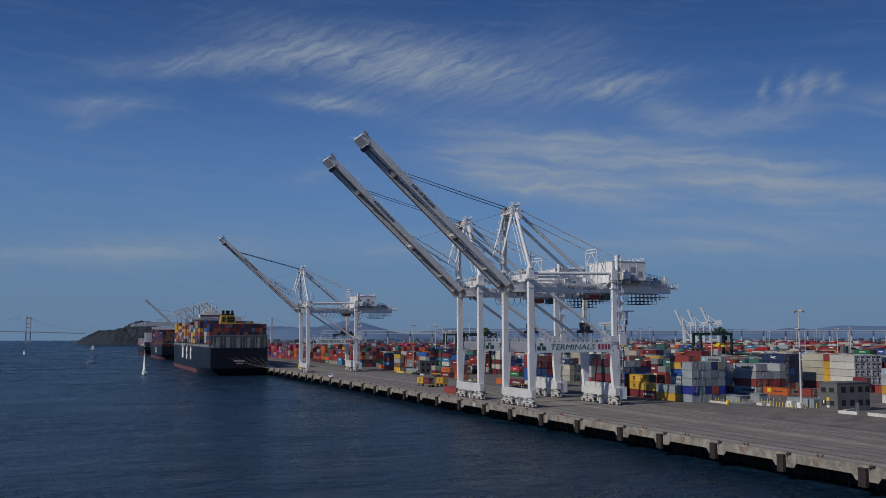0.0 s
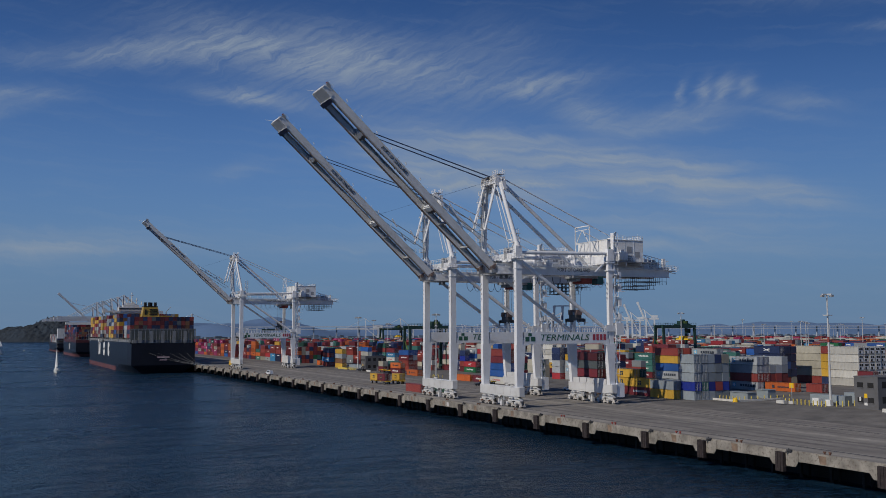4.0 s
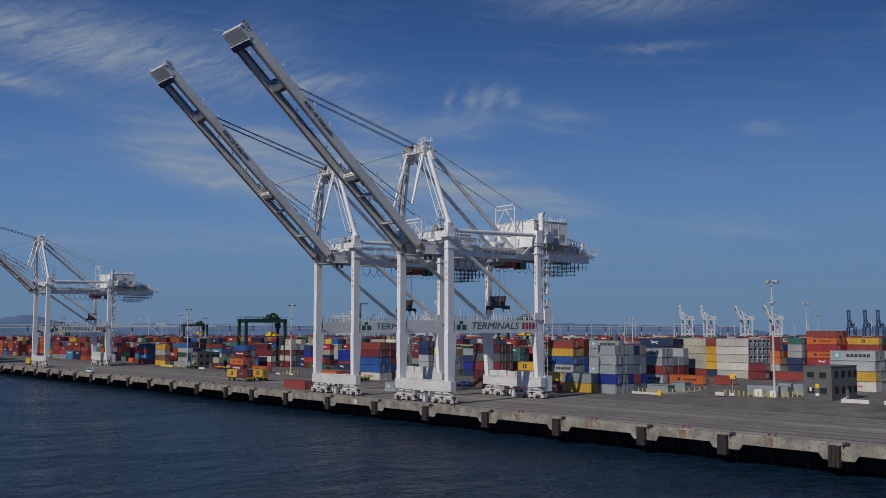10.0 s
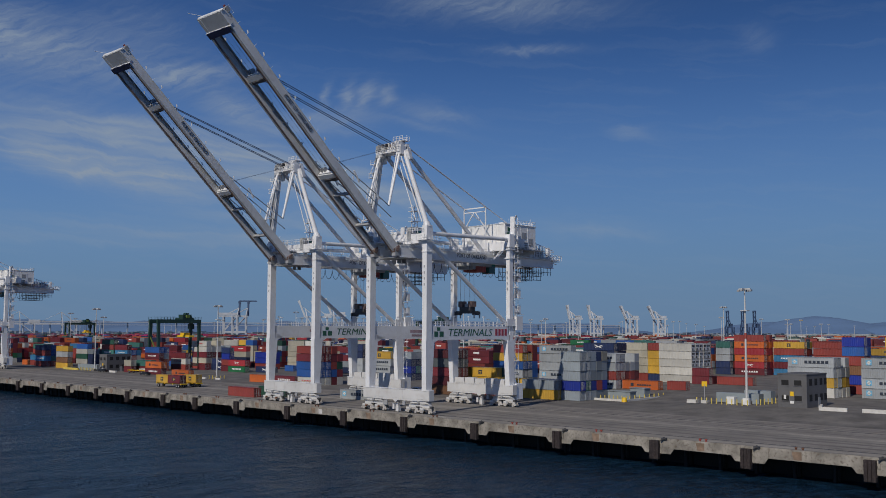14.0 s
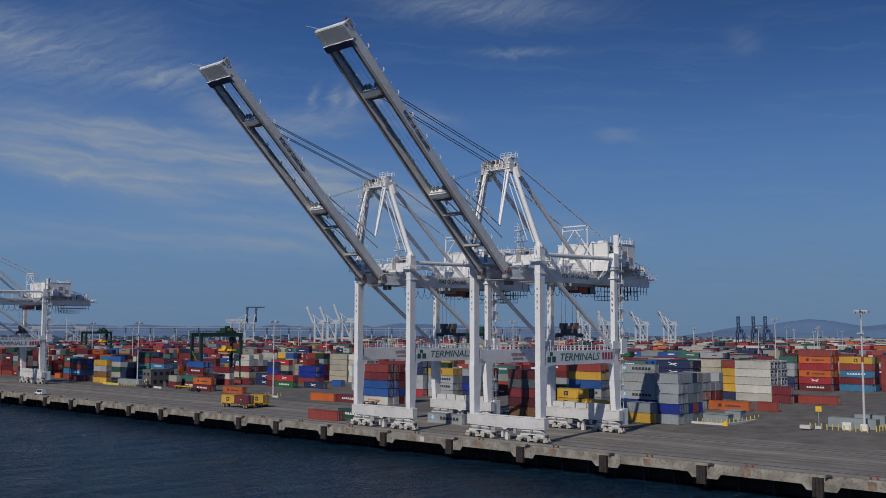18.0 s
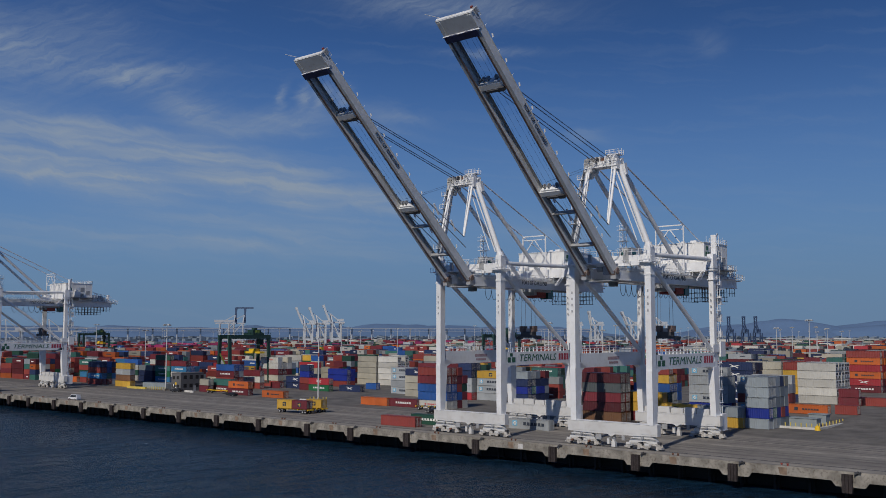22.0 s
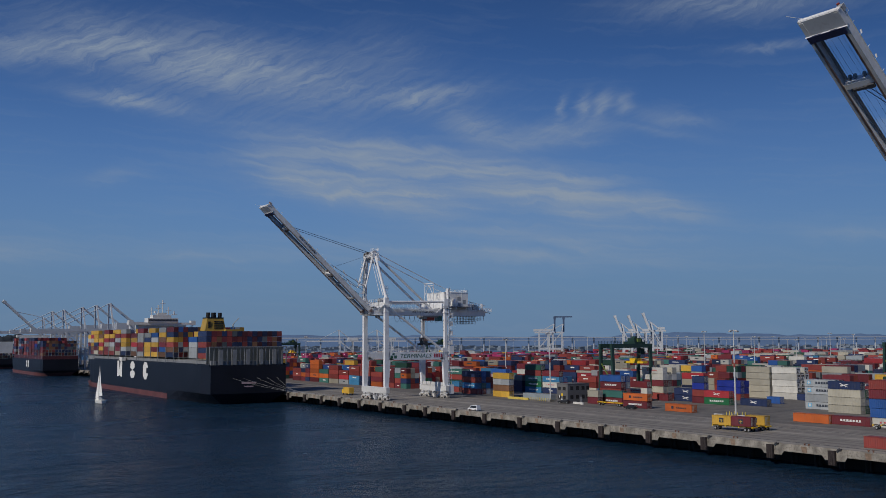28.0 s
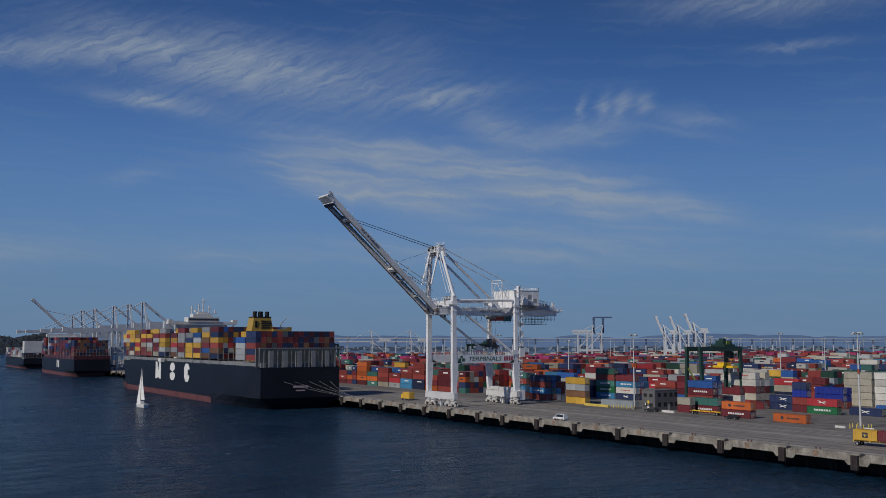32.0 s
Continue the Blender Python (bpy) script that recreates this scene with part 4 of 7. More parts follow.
    for k in range(14):
        z = 5 + k * 3.0
        st.box(G + 1.0, -ly - 0.9, z, G + 2.7, -ly + 0.9, z + 0.12)
        st.beam((G + 1.85, -ly + (0.7 if k % 2 else -0.7), z), (G + 1.85, -ly - (0.7 if k % 2 else -0.7), z + 3.0), 0.6, 0.1)
    part("stair_tower", st, M_WHITE, c, "steel stairs up the leg")
    part("leg_cladding", Mesh().box(G + 1.0, -ly - 0.6, 36.0, G + 1.15, -ly + 0.6, 46.7), M_WHITE, c)
    for z in (22.5, 26.5, 30.5, 34.0):
        part("leg_platform", Mesh().box(G + 2.5, -ly - 0.8, z, G + 4.6, -ly + 0.8, z + 0.12).beam((G + 2.6, -ly, z + 2.0), (G + 4.4, -ly, z + 2.4), 0.1, 0.1).box(G + 2.7, -ly - 0.7, z + 0.1, G + 3.4, -ly + 0.7, z + 2.0), M_WHITE, c)
    part("electric_box", Mesh().box(G + 1.0, -ly - 1.3, 1.8, G + 3.4, -ly + 1.1, 5.6), M_WHITE, c)
    part("electric_room", Mesh().box(G - 2.0, -ly - 0.9, 19.6, G + 3.0, -ly - 0.7, 21.4).box(G + 1.2, -ly - 1.2, 18.6, G + 3.6, -ly + 1.0, 22.0), M_WHITE, c)
    for y0, y1, z1 in ((-8.3, -5.2, 6.6), (-5.0, -2.0, 6.7), (-1.7, 1.3, 6.5), (1.7, 4.7, 6.7), (5.0, 8.2, 6.6)):
        part("hatch_box", Mesh().box(G - 0.85, y0, 5.0, G + 0.6, y1, z1), M_SILL, c)
    # rear: cable cage, end platform
    cage = Mesh()
    for i in range(9):
        x = 40.5 + i * 1.5
        for yy in (-4.0, -1.0, 1.0, 4.0):
            cage.box(x - 0.05, yy - 0.05, 31.6 if i < 6 else 33.0, x + 0.05, yy + 0.05, 35.1)
    for z in (31.6, 32.6, 33.8):
        for yy in (-4.0, -1.0, 1.0, 4.0):
            cage.box(40.4, yy - 0.06, z, 48.4 if z < 33 else 52.6, yy + 0.06, z + 0.12)
    part("cable_cage", cage, M_DARK, c, "dark steel cage of hanging cables")
    part("end_platform", Mesh().box(52.5, -4.4, 36.9, 56.2, 4.4, 37.05).beam((54.0, -2.0, 37.0), (57.6, -2.0, 36.4), 0.25, 0.15), M_WHITE, c)
    part("end_winch", Mesh().box(47.5, -2.8, 37.8, 51.0, 2.8, 39.4).tube((49.0, -3.0, 39.6), (49.0, 3.0, 39.6), 0.7, 10), M_GREY, c)
    part("end_box", Mesh().box(51.6, -3.8, 37.8, 52.4, -3.0, 40.6), M_WHITE, c)
    part("end_box", Mesh().box(51.6, 3.0, 37.8, 52.4, 3.8, 40.6), M_WHITE, c)
    part("end_brace", Mesh().beam((43.8, -3.4, 42.0), (52.0, -3.4, 38.4), 0.15, 0.15), M_WHITE, c)
    part("end_railing", rail_mesh((56.1, -4.4, 37.05), (56.1, 4.4, 37.05)), M_WHITE, c)
    part("end_railing", rail_mesh((43.8, -5.0, 37.8), (56.1, -5.0, 37.1), 1.3, 1.2), M_WHITE, c)
    for i in range(13):
        x = 12.0 + i * 2.5
        f = Mesh().bent([(x + 1.25 - 1.25 * math.cos(math.pi * j / 8), 4.9, 35.0 - 2.6 * math.sin(math.pi * j / 8)) for j in range(9)], 0.07, 4)
        part("festoon_cable", f, M_DARK, c, "hanging loop of black cable")
    tr = part("trolley", Mesh().box(22, -3.0, 34.4, 29.5, 3.0, 35.2).box(23, -2.5, 33.6, 26, 2.5, 34.4), M_GREY, c)
    part("drum_cover", Mesh().box(24.0, -2.8, 33.0, 27.6, 1.6, 34.4), M_REDIRON, tr, "rust-red hoist machinery")
    part("operator_cab", Mesh().box(29.8, -2.0, 32.8, 32.0, 0.6, 35.2), M_CABGLASS, tr, "glazed operator cab under the trolley")
    part("maintenance_basket", Mesh().box(0.2, -0.7, 34.0, 1.8, 0.7, 34.1).box(0.2, -0.7, 34.1, 0.26, 0.7, 35.0).box(1.74, -0.7, 34.1, 1.8, 0.7, 35.0), M_GREY, c)
    sp = part("spreader", Mesh().box(22.9, -3.0, 22.7, 23.2, 3.0, 23.3).box(24.2, -3.0, 22.7, 24.5, 3.0, 23.3).box(22.4, -3.2, 22.3, 25.0, -2.8, 23.2).box(22.4, 2.8, 22.3, 25.0, 3.2, 23.2).box(22.8, -1.8, 23.3, 24.6, 1.8, 24.3), M_DARK, c, "dark steel container spreader on ropes")
    part("spreader_motor", Mesh().box(23.0, -1.2, 24.3, 24.4, 0.2, 25.1), M_GREY, sp)
    for e in (-1, 1):
        part("spreader_flap", Mesh().box(22.5, e * 3.2 - 0.05, 21.5, 22.9, e * 3.2 + 0.05, 22.5).box(24.5, e * 3.2 - 0.05, 21.5, 24.9, e * 3.2 + 0.05, 22.5), M_GREY, sp)
    for k in (-1.6, 1.6):
        part("head_sheave", Mesh().box(22.8, k - 0.6, 24.3, 24.6, k + 0.6, 25.7), M_RUSTSTEEL, sp)
        for x in (22.9, 24.5):
            part("hoist_cable", Mesh().tube((x, k, 25.7), (x, k * 0.9, 34.4), 0.04, 4), M_CABLE, sp)
    # writing on portal beams and girder
    yf = -ly - 0.64
    lettering("TERMINALS", 2.35, M_GREEN, c, pose(13.7, yf, 18.0, 90, 0, 0) @ Matrix.Diagonal((1.28, 1, 1, 1)), "bold dark green lettering", slant=0.22)
    for p in (Mesh().box(1.7, yf - 0.02, 17.1, 2.9, yf, 18.3), Mesh().box(3.4, yf - 0.02, 17.1, 4.7, yf, 18.3), Mesh().box(2.6, yf - 0.02, 18.45, 3.6, yf, 19.25)):
        part("emblem", p, M_GREEN, c, "green emblem block")
    for k in range(4):
        part("maker_mark", Mesh().box(22.7 + k * 1.15, yf - 0.02, 17.3, 23.5 + k * 1.15, yf, 18.9), M_REDPAINT, c, "red maker's mark block")
    part("maker_mark", Mesh().box(12.5, ly - 0.66, 17.9, 17.5, ly - 0.625, 18.6).box(13, ly - 0.66, 17.0, 17, ly - 0.625, 17.5), M_FADED, c, "faded red marks")
    lettering("PORT OF OAKLAND", 1.5, M_TEXT, c, pose(20.8, -by - 0.58, 36.5, 90, 0, 0) @ Matrix.Diagonal((0.78, 1, 1, 1)), "dark lettering on the girder")
    return c


quay_crane = crane(277.2, (-51.35, 80.65))
copy_thing(quay_crane, pose(RAIL_W, 316.4, DECK))
crane(575.0, (-49.9, 78.0))

# ---------------------------------------------------------------- containers
COLORS = {
    "red": (0.27, 0.050, 0.040), "maroon": (0.16, 0.024, 0.032), "darkmaroon": (0.075, 0.014, 0.018), "orange": (0.52, 0.12, 0.025), "blue": (0.025, 0.10, 0.34),
    "navy": (0.020, 0.035, 0.10), "lightblue": (0.05, 0.22, 0.42), "teal": (0.05, 0.17, 0.145), "green": (0.015, 0.13, 0.05), "darkgreen": (0.02, 0.075, 0.05),
    "beige": (0.44, 0.415, 0.335), "white": (0.58, 0.57, 0.52), "silver": (0.36, 0.385, 0.40), "grey": (0.20, 0.24, 0.28), "yellow": (0.60, 0.36, 0.05), "brown": (0.20, 0.10, 0.05),
    "steel": (0.27, 0.31, 0.34), "royal": (0.015, 0.035, 0.30), "crimson": (0.36, 0.032, 0.04), "darkgrey": (0.085, 0.10, 0.105), "magenta": (0.36, 0.035, 0.13),
}
CM = {k: material("paint_" + k, v, 0.5, var=0.18, scale=0.5, dirt=tuple(0.5 * c + 0.05 for c in v), dirt_amount=0.35, rnd=0.22) for k, v in COLORS.items()}
M_BLACK = material("black_rubber", (0.012, 0.012, 0.013), 0.8, var=0.3)
M_LOGO_W = material("logo_white", (0.75, 0.75, 0.72), 0.6, var=0.15, scale=3)
M_LOGO_D = material("logo_dark", (0.03, 0.04, 0.06), 0.6, var=0.15, scale=3)
M_LOGO_B = material("logo_sky", (0.16, 0.42, 0.62), 0.6, var=0.15, scale=3)
M_LOGO_R = material("logo_red", (0.55, 0.08, 0.08), 0.6, var=0.15, scale=3)
M_LOGO_Y = material("logo_yellow", (0.65, 0.45, 0.08), 0.6, var=0.15, scale=3)
CW, CH = 2.44, 2.59
L40, L20 = 12.19, 6.06


def container_body(length, mat):
    """Corrugated steel box, corner posts and rails proud of the panels; origin at the low corner of its -x face."""
    m = Mesh()
    p, dep = 0.12, 0.045
    for x in (0, CW - p):
        for y in (0, length - p):
            m.box(x, y, 0, x + p, y + p, CH)
    for x in (0, CW - p):
        m.box(x, p, 0.05, x + p, length - p, 0.18).box(x, p, CH - 0.17, x + p, length - p, CH - 0.06)
    for y in (0, length - p):
        m.box(p, y, 0.05, CW - p, y + p, 0.18).box(p, y, CH - 0.17, CW - p, y + p, CH - 0.06)
    n = int((length - 2 * p) / 0.56)
    st = (length - 2 * p) / n
    for side in (0, 1):
        o = []
        for i in range(n):
            y = p + i * st
            for dy, d in ((0.0, 0), (0.16, 1), (0.36, 1), (0.5, 0)):
                xx = 0.02 + dep * d
                o.append((xx if side == 0 else CW - xx, y + dy * st / 0.56))
        o.append((0.02 if side == 0 else CW - 0.02, length - p))
        k = len(m.v)
        for x, y in o:
            m.v += [(x, y, 0.16), (x, y, CH - 0.12)]
        for i in range(len(o) - 1):
            a = k + 2 * i
            m.f.append((a, a + 1, a + 3, a + 2) if side == 0 else (a + 2, a + 3, a + 1, a))
    m.quad((p, p, CH - 0.03), (CW - p, p, CH - 0.03), (CW - p, length - p, CH - 0.03), (p, length - p, CH - 0.03))
    m.quad((p, length - 0.06, 0.16), (p, length - 0.06, CH - 0.1), (CW - p, length - 0.06, CH - 0.1), (CW - p, length - 0.06, 0.16))
    m.quad((p, p, 0.1), (p, length - p, 0.1), (CW - p, length - p, 0.1), (CW - p, p, 0.1))
    return m.data("body", mat)


def door_leaf(mat):
    m = Mesh().box(0, 0.03, 0.16, 1.08, 0.09, CH - 0.13)
    return m.data("door", mat)


BAR_ME = Mesh().tube((0, 0, 0.2), (0, 0, CH - 0.2), 0.035, 5).box(-0.05, -0.02, 1.0, 0.3, 0.03, 1.06).data("locking_bar", M_GREY)
REEFER_ME = Mesh().box(0.2, 0.0, 0.3, CW - 0.2, 0.06, 2.4).data("reefer_unit", M_LOGO_W)
REEFER_GR = Mesh().box(0, -0.03, 0, 0.65, 0.0, 0.7).data("reefer_grille", M_BLACK)
BODY, DOOR, LOGO = {}, {}, {}


def comb(n, y, step, w, z0, z1):
    """A bar of blocks on one thin line."""
    prof = [(y, z0)]
    for i in range(n):
        prof += [(y + i * step, z1), (y + i * step + w, z1)]
        if i < n - 1:
            prof += [(y + i * step + w, z0 + 0.1), (y + (i + 1) * step, z0 + 0.1)]
    prof.append((y + (n - 1) * step + w, z0))
    return Mesh().prism(prof, -0.02, 0.0)


def logo_mesh(kind, length):
    """Plain marks of a shipping line on the long side: blocks and bars, no letters."""
    key = (kind, length)
    if key in LOGO:
        return LOGO[key]
    m, c = [], length / 2
    if kind == "star":
        m = [("logo_square", Mesh().box(-0.02, length - 2.6, 0.75, 0.0, length - 1.1, 2.05), M_LOGO_B), ("logo_star", Mesh().box(-0.04, length - 2.1, 0.95, -0.02, length - 1.6, 1.85).box(-0.04, length - 2.35, 1.25, -0.02, length - 1.35, 1.55), M_LOGO_W)]
        m.append(("logo_bar", comb(6, 1.4, 1.1, 0.8, 1.0, 1.75), M_LOGO_D))
    elif kind == "block":
        m = [("logo_block", Mesh().box(-0.02, c - 0.7, 0.7, 0.0, c + 0.7, 1.9), M_LOGO_D), ("logo_inset", Mesh().box(-0.04, c - 0.5, 1.25, -0.02, c + 0.5, 1.4).box(-0.04, c - 0.1, 0.8, -0.02, c + 0.1, 1.6), M_LOGO_Y)]
    elif kind == "bars_white":
        m = [("logo_bar", comb(7, c - 3.4, 1.0, 0.65, 1.05, 1.65), M_LOGO_W)]
    elif kind == "bars_red":
        m = [("logo_bar", comb(6, c - 2.6, 0.8, 0.55, 1.2, 1.55), M_LOGO_R), ("logo_patch", Mesh().box(-0.02, c + 2.6, 1.1, 0.0, c + 3.1, 1.6), M_LOGO_R)]
    elif kind == "bars_dark":
        m = [("logo_bar", comb(6, c - 3.6, 0.8, 0.55, 1.1, 1.5), M_LOGO_D), ("logo_patch", Mesh().box(-0.02, c + 2.2, 0.9, 0.0, c + 3.2, 1.8), M_LOGO_D)]
    elif kind == "swoosh":
        m = [("logo_swoosh", Mesh().quad((-0.02, c - 1.6, 0.8), (-0.02, c - 1.0, 0.8), (-0.02, c + 1.8, 1.9), (-0.02, c + 1.1, 1.9)).quad((-0.02, c - 1.8, 1.55), (-0.02, c - 1.2, 1.75), (-0.02, c + 1.5, 1.15), (-0.02, c + 1.1, 0.95)), M_LOGO_W)]
    LOGO[key] = [(n, q.data(n, mt)) for n, q, mt in m]
    return LOGO[key]


LABEL = {"red": "rust-red", "maroon": "maroon", "darkmaroon": "dark maroon", "orange": "orange", "blue": "blue", "navy": "navy blue", "lightblue": "light blue", "teal": "teal", "green": "green",
         "darkgreen": "dark green", "beige": "beige", "white": "white", "silver": "silver-grey", "grey": "slate grey", "yellow": "ochre yellow", "brown": "brown", "steel": "steel grey", "royal": "royal blue", "crimson": "bright red", "darkgrey": "dark grey", "magenta": "magenta"}
OWN = [0]
TAKEN = set()
rng = random.Random(11)


def container(x, y, z, color, length=L40, logo="", reefer=False, where="stacked in the terminal yard"):
    """One shipping container as a thing with its parts. x: its water-side face; y: its near end."""
    OWN[0] += 1
    key = (color, length)
    if key not in BODY:
        BODY[key] = container_body(length, CM[color])
    if color not in DOOR:
        DOOR[color] = door_leaf(CM[color])
    size = "forty-foot" if length > 7 else "twenty-foot"
    c = thing("shipping_container", f"{LABEL[color]} corrugated steel {size} container {where}", "container", "yard containers", (x, y, z))
    part("body", BODY[key], None, c)
    if reefer:
        part("reefer_unit", REEFER_ME, None, c, "white refrigeration unit", at=(0, -0.005, 0))
        for gx, gz in ((0.45, 1.4), (1.3, 1.4), (0.5, 0.4)):
            part("reefer_grille", REEFER_GR, None, c, "black fan grille", at=(gx, -0.005, gz))
    else:
        for i in (0, 1):
            d = part("door", DOOR[color], None, c, at=(0.13 + i * 1.1, 0, 0))
            for k in (0.3, 0.8):
                part("locking_bar", BAR_ME, None, d, at=(k, 0.0, 0))
    for n, me in (logo_mesh(logo, length) if logo else ()):
        part(n, me, None, c)
    return c


BLOCKED = []
STACK_LOGO = {"silver": "star", "yellow": "block", "navy": "swoosh", "white": "bars_red", "orange": "bars_dark", "crimson": "swoosh", "maroon": "bars_white", "green": "bars_white", "blue": "", "grey": "", "teal": "bars_white", "lightblue": "bars_white"}


far_sets = {k: Mesh() for k in COLORS}
far_marks = {"white": Mesh(), "dark": Mesh()}


def far_box(x, y, z, c, length):
    """A container of the joined rest, with a plain mark on its long side."""
    far_sets[c].box(x, y, z, x + CW, y + length, z + CH - 0.09)
    if rng.random() < 0.45:
        k = "dark" if c in ("white", "beige", "silver", "yellow", "orange") else "white"
        w = length * rng.uniform(0.18, 0.45)
        y0 = y + rng.uniform(0.15, 0.5) * length
        far_marks[k].box(x - 0.02, y0, z + 1.1, x - 0.001, y0 + min(w, y + length - 0.4 - y0), z + rng.uniform(1.5, 1.8))


def stack(x, yc, colors, length=L40, deep=1, reefer=False, logos=None, jitter=0.12):
    """A stack: colours from the ground up; deep further columns stand behind it, landward."""
    cs = [c.strip() for c in colors.split(",")]
    pool = ["red", "maroon", "maroon", "navy", "teal", "beige", "steel", "steel", "silver", "darkgreen", "blue"]
    z0 = ground_z(x, yc)
    for col in range(deep):
        for k, c in enumerate(cs):
            if col and k == len(cs) - 1 and rng.random() < 0.3:
                continue
            cc = c if (col == 0 or reefer) else (c if rng.random() < 0.65 else rng.choice(pool))
            xx, yy = x + col * 2.56 + rng.uniform(-0.04, 0.04), yc - length / 2 + rng.uniform(-jitter, jitter)
            if col == 0 or (col == 1 and x < 230) or reefer:
                lg = STACK_LOGO.get(cc, "") if col == 0 and not reefer and rng.random() < 0.8 and length > 7 else ""
                container(xx, yy, z0 + k * CH, cc, length, lg, reefer and c == "white")
            else:
                far_box(xx, yy, z0 + k * CH, cc, length)
    BLOCKED.append((x - 1.5, yc - length / 2 - 0.6, x + deep * 2.56 + 0.3, yc + length / 2 + 0.6))


# apron and front row by the two tall cranes
container(133.2, 337.0, DECK, "red", logo="", where="standing alone on the quay apron")
container(141.0, 333.5, DECK, "darkgreen", logo="bars_white", where="standing alone on the quay apron")
container(148.1, 306.2, DECK, "silver", logo="star", where="standing on the apron beside a crane")
stack(179.3, 398.2, "orange")
stack(180.3, 385.8, "maroon")
stack(181.5, 374.3, "white,blue,blue,maroon,red", deep=4)
stack(219.0, 415.3, "beige,beige,beige,navy", deep=3)
stack(227.0, 430.5, "silver,silver,silver,silver", deep=2)
stack(266.0, 489.8, "beige,beige,beige,beige,beige", deep=3)
stack(266.0, 476.4, "white,white,white,white,white", deep=3, reefer=True)
stack(223.5, 456.5, "navy")
stack(240.0, 461.0, "blue", length=L20)
stack(245.0, 487.0, "red,royal,royal", deep=2)
stack(264.0, 462.8, "navy")
stack(221.0, 382.0, "silver,silver,silver,yellow", deep=2)
stack(219.0, 392.0, "crimson,silver,silver,navy,navy", length=L20, deep=2)
stack(224.0, 371.0, "navy,royal,navy,steel", length=L20, deep=5)
stack(258.0, 385.0, "maroon,teal,teal,teal", deep=2)
# front row by the two tall cranes, and the blocks behind
stack(180.0, 311.0, "brown,darkmaroon,maroon,darkgrey,darkmaroon", deep=2)
stack(187.5, 302.5, "maroon,yellow,yellow", deep=2)
stack(186.5, 291.8, "maroon,yellow")
stack(185.5, 279.3, "yellow,steel", deep=2)
stack(187.0, 270.0, "steel,royal,steel,steel,steel", length=L20, deep=5)
stack(215.5, 315.5, "steel,silver,blue,yellow,red", deep=3)
stack(216.5, 297.4, "royal,silver,silver,silver,silver", deep=2)
stack(221.0, 284.5, "silver,red,silver,silver", deep=5)
stack(223.5, 271.6, "orange")
stack(227.5, 262.0, "red", length=L20)
stack(263.0, 283.0, "white,white,white,white,white", deep=5, reefer=True)
stack(265.0, 291.6, "navy,yellow,yellow,yellow,red", length=L20, deep=2)
stack(266.5, 301.8, "red,beige,beige,beige,beige", deep=4)
stack(260.5, 272.4, "maroon,maroon", length=L20, deep=3)
stack(263.6, 262.4, "red")
stack(250.0, 304.5, "navy,navy,navy,navy,navy", deep=3)
stack(232.4, 204.8, "silver,silver,silver,silver", deep=5)
stack(226.5, 221.8, "white,yellow,silver,silver", deep=4)
stack(247.0, 218.6, "red,royal,brown,red,blue,royal", length=L20, deep=2)
stack(252.0, 205.5, "silver,yellow,yellow,yellow,yellow,yellow", deep=3)
stack(331.0, 290.5, "maroon,crimson,orange,crimson,orange,red", deep=3)
stack(329.0, 300.5, "navy,navy,silver,silver,teal", length=L20, deep=3)
stack(325.0, 307.5, "beige,orange,orange,maroon,maroon", length=L20, deep=3)
stack(338.0, 277.8, "lightblue,maroon,lightblue,red,yellow", deep=3)
stack(344.0, 264.5, "red,red,red,red,red", deep=4)
stack(300.0, 330.0, "beige,beige,beige,beige", deep=4)
# front row farther along
stack(184.5, 500.2, "maroon,beige", length=L20)
stack(188.7, 494.6, "maroon,teal")
stack(181.3, 473.8, "maroon,orange")
stack(180.3, 451.7, "orange")
stack(200.0, 507.5, "red,red,maroon,blue", deep=2)
stack(212.0, 505.5, "red,white,maroon")
stack(226.0, 510.5, "red,beige,maroon,white,white", deep=4)
stack(219.5, 498.5, "maroon", length=L20)
stack(223.5, 490.0, "navy,navy", deep=2)
stack(219.5, 479.5, "maroon,red,royal,navy", length=L20, deep=1)
stack(218.5, 469.5, "green,crimson")
stack(182.5, 554.8, "yellow,brown,silver,yellow", length=L20)
stack(182.8, 561.2, "yellow,brown,silver,yellow", length=L20)
stack(185.0, 586.0, "red,lightblue,red,navy", deep=4)
stack(189.5, 604.5, "red,lightblue", length=L20)
stack(189.0, 612.5, "orange", length=L20)
stack(216.5, 579.5, "lightblue,green,teal,red,darkgreen", deep=3)
stack(217.0, 566.8, "navy,white,lightblue,maroon", deep=3)
stack(224.0, 596.0, "red,white,red,white,maroon", deep=3)
stack(198.5, 619.0, "teal,darkgreen,red,teal", deep=3)
stack(258.0, 566.0, "white,white,white,white", deep=4, reefer=False)

ROWS_X = [206, 232, 258, 284, 310, 336, 362, 388, 414, 446, 478, 510]
POOL = ["red"] * 17 + ["maroon"] * 24 + ["orange"] * 3 + ["blue"] * 6 + ["navy"] * 10 + ["teal"] * 6 + ["darkgreen"] * 5 + ["beige"] * 10 + ["white"] * 6 + ["silver"] * 8 + ["steel"] * 6 + ["yellow"] * 3 + ["lightblue"] * 2 + ["green"] + ["crimson"] * 4


def pooled(x, y):
    if y > 840 and rng.random() < 0.3:
        return "magenta"
    if 430 < y < 640 and x > 250 and rng.random() < 0.25:
        return rng.choice(["beige", "white", "white", "beige", "silver"])
    if y > 640 and rng.random() < 0.4:
        return rng.choice(["red", "red", "teal", "orange", "maroon", "navy"])
    if y < 300 and rng.random() < 0.3:
        return rng.choice(["yellow", "orange", "crimson", "red", "red", "maroon", "beige"])
    return rng.choice(POOL)


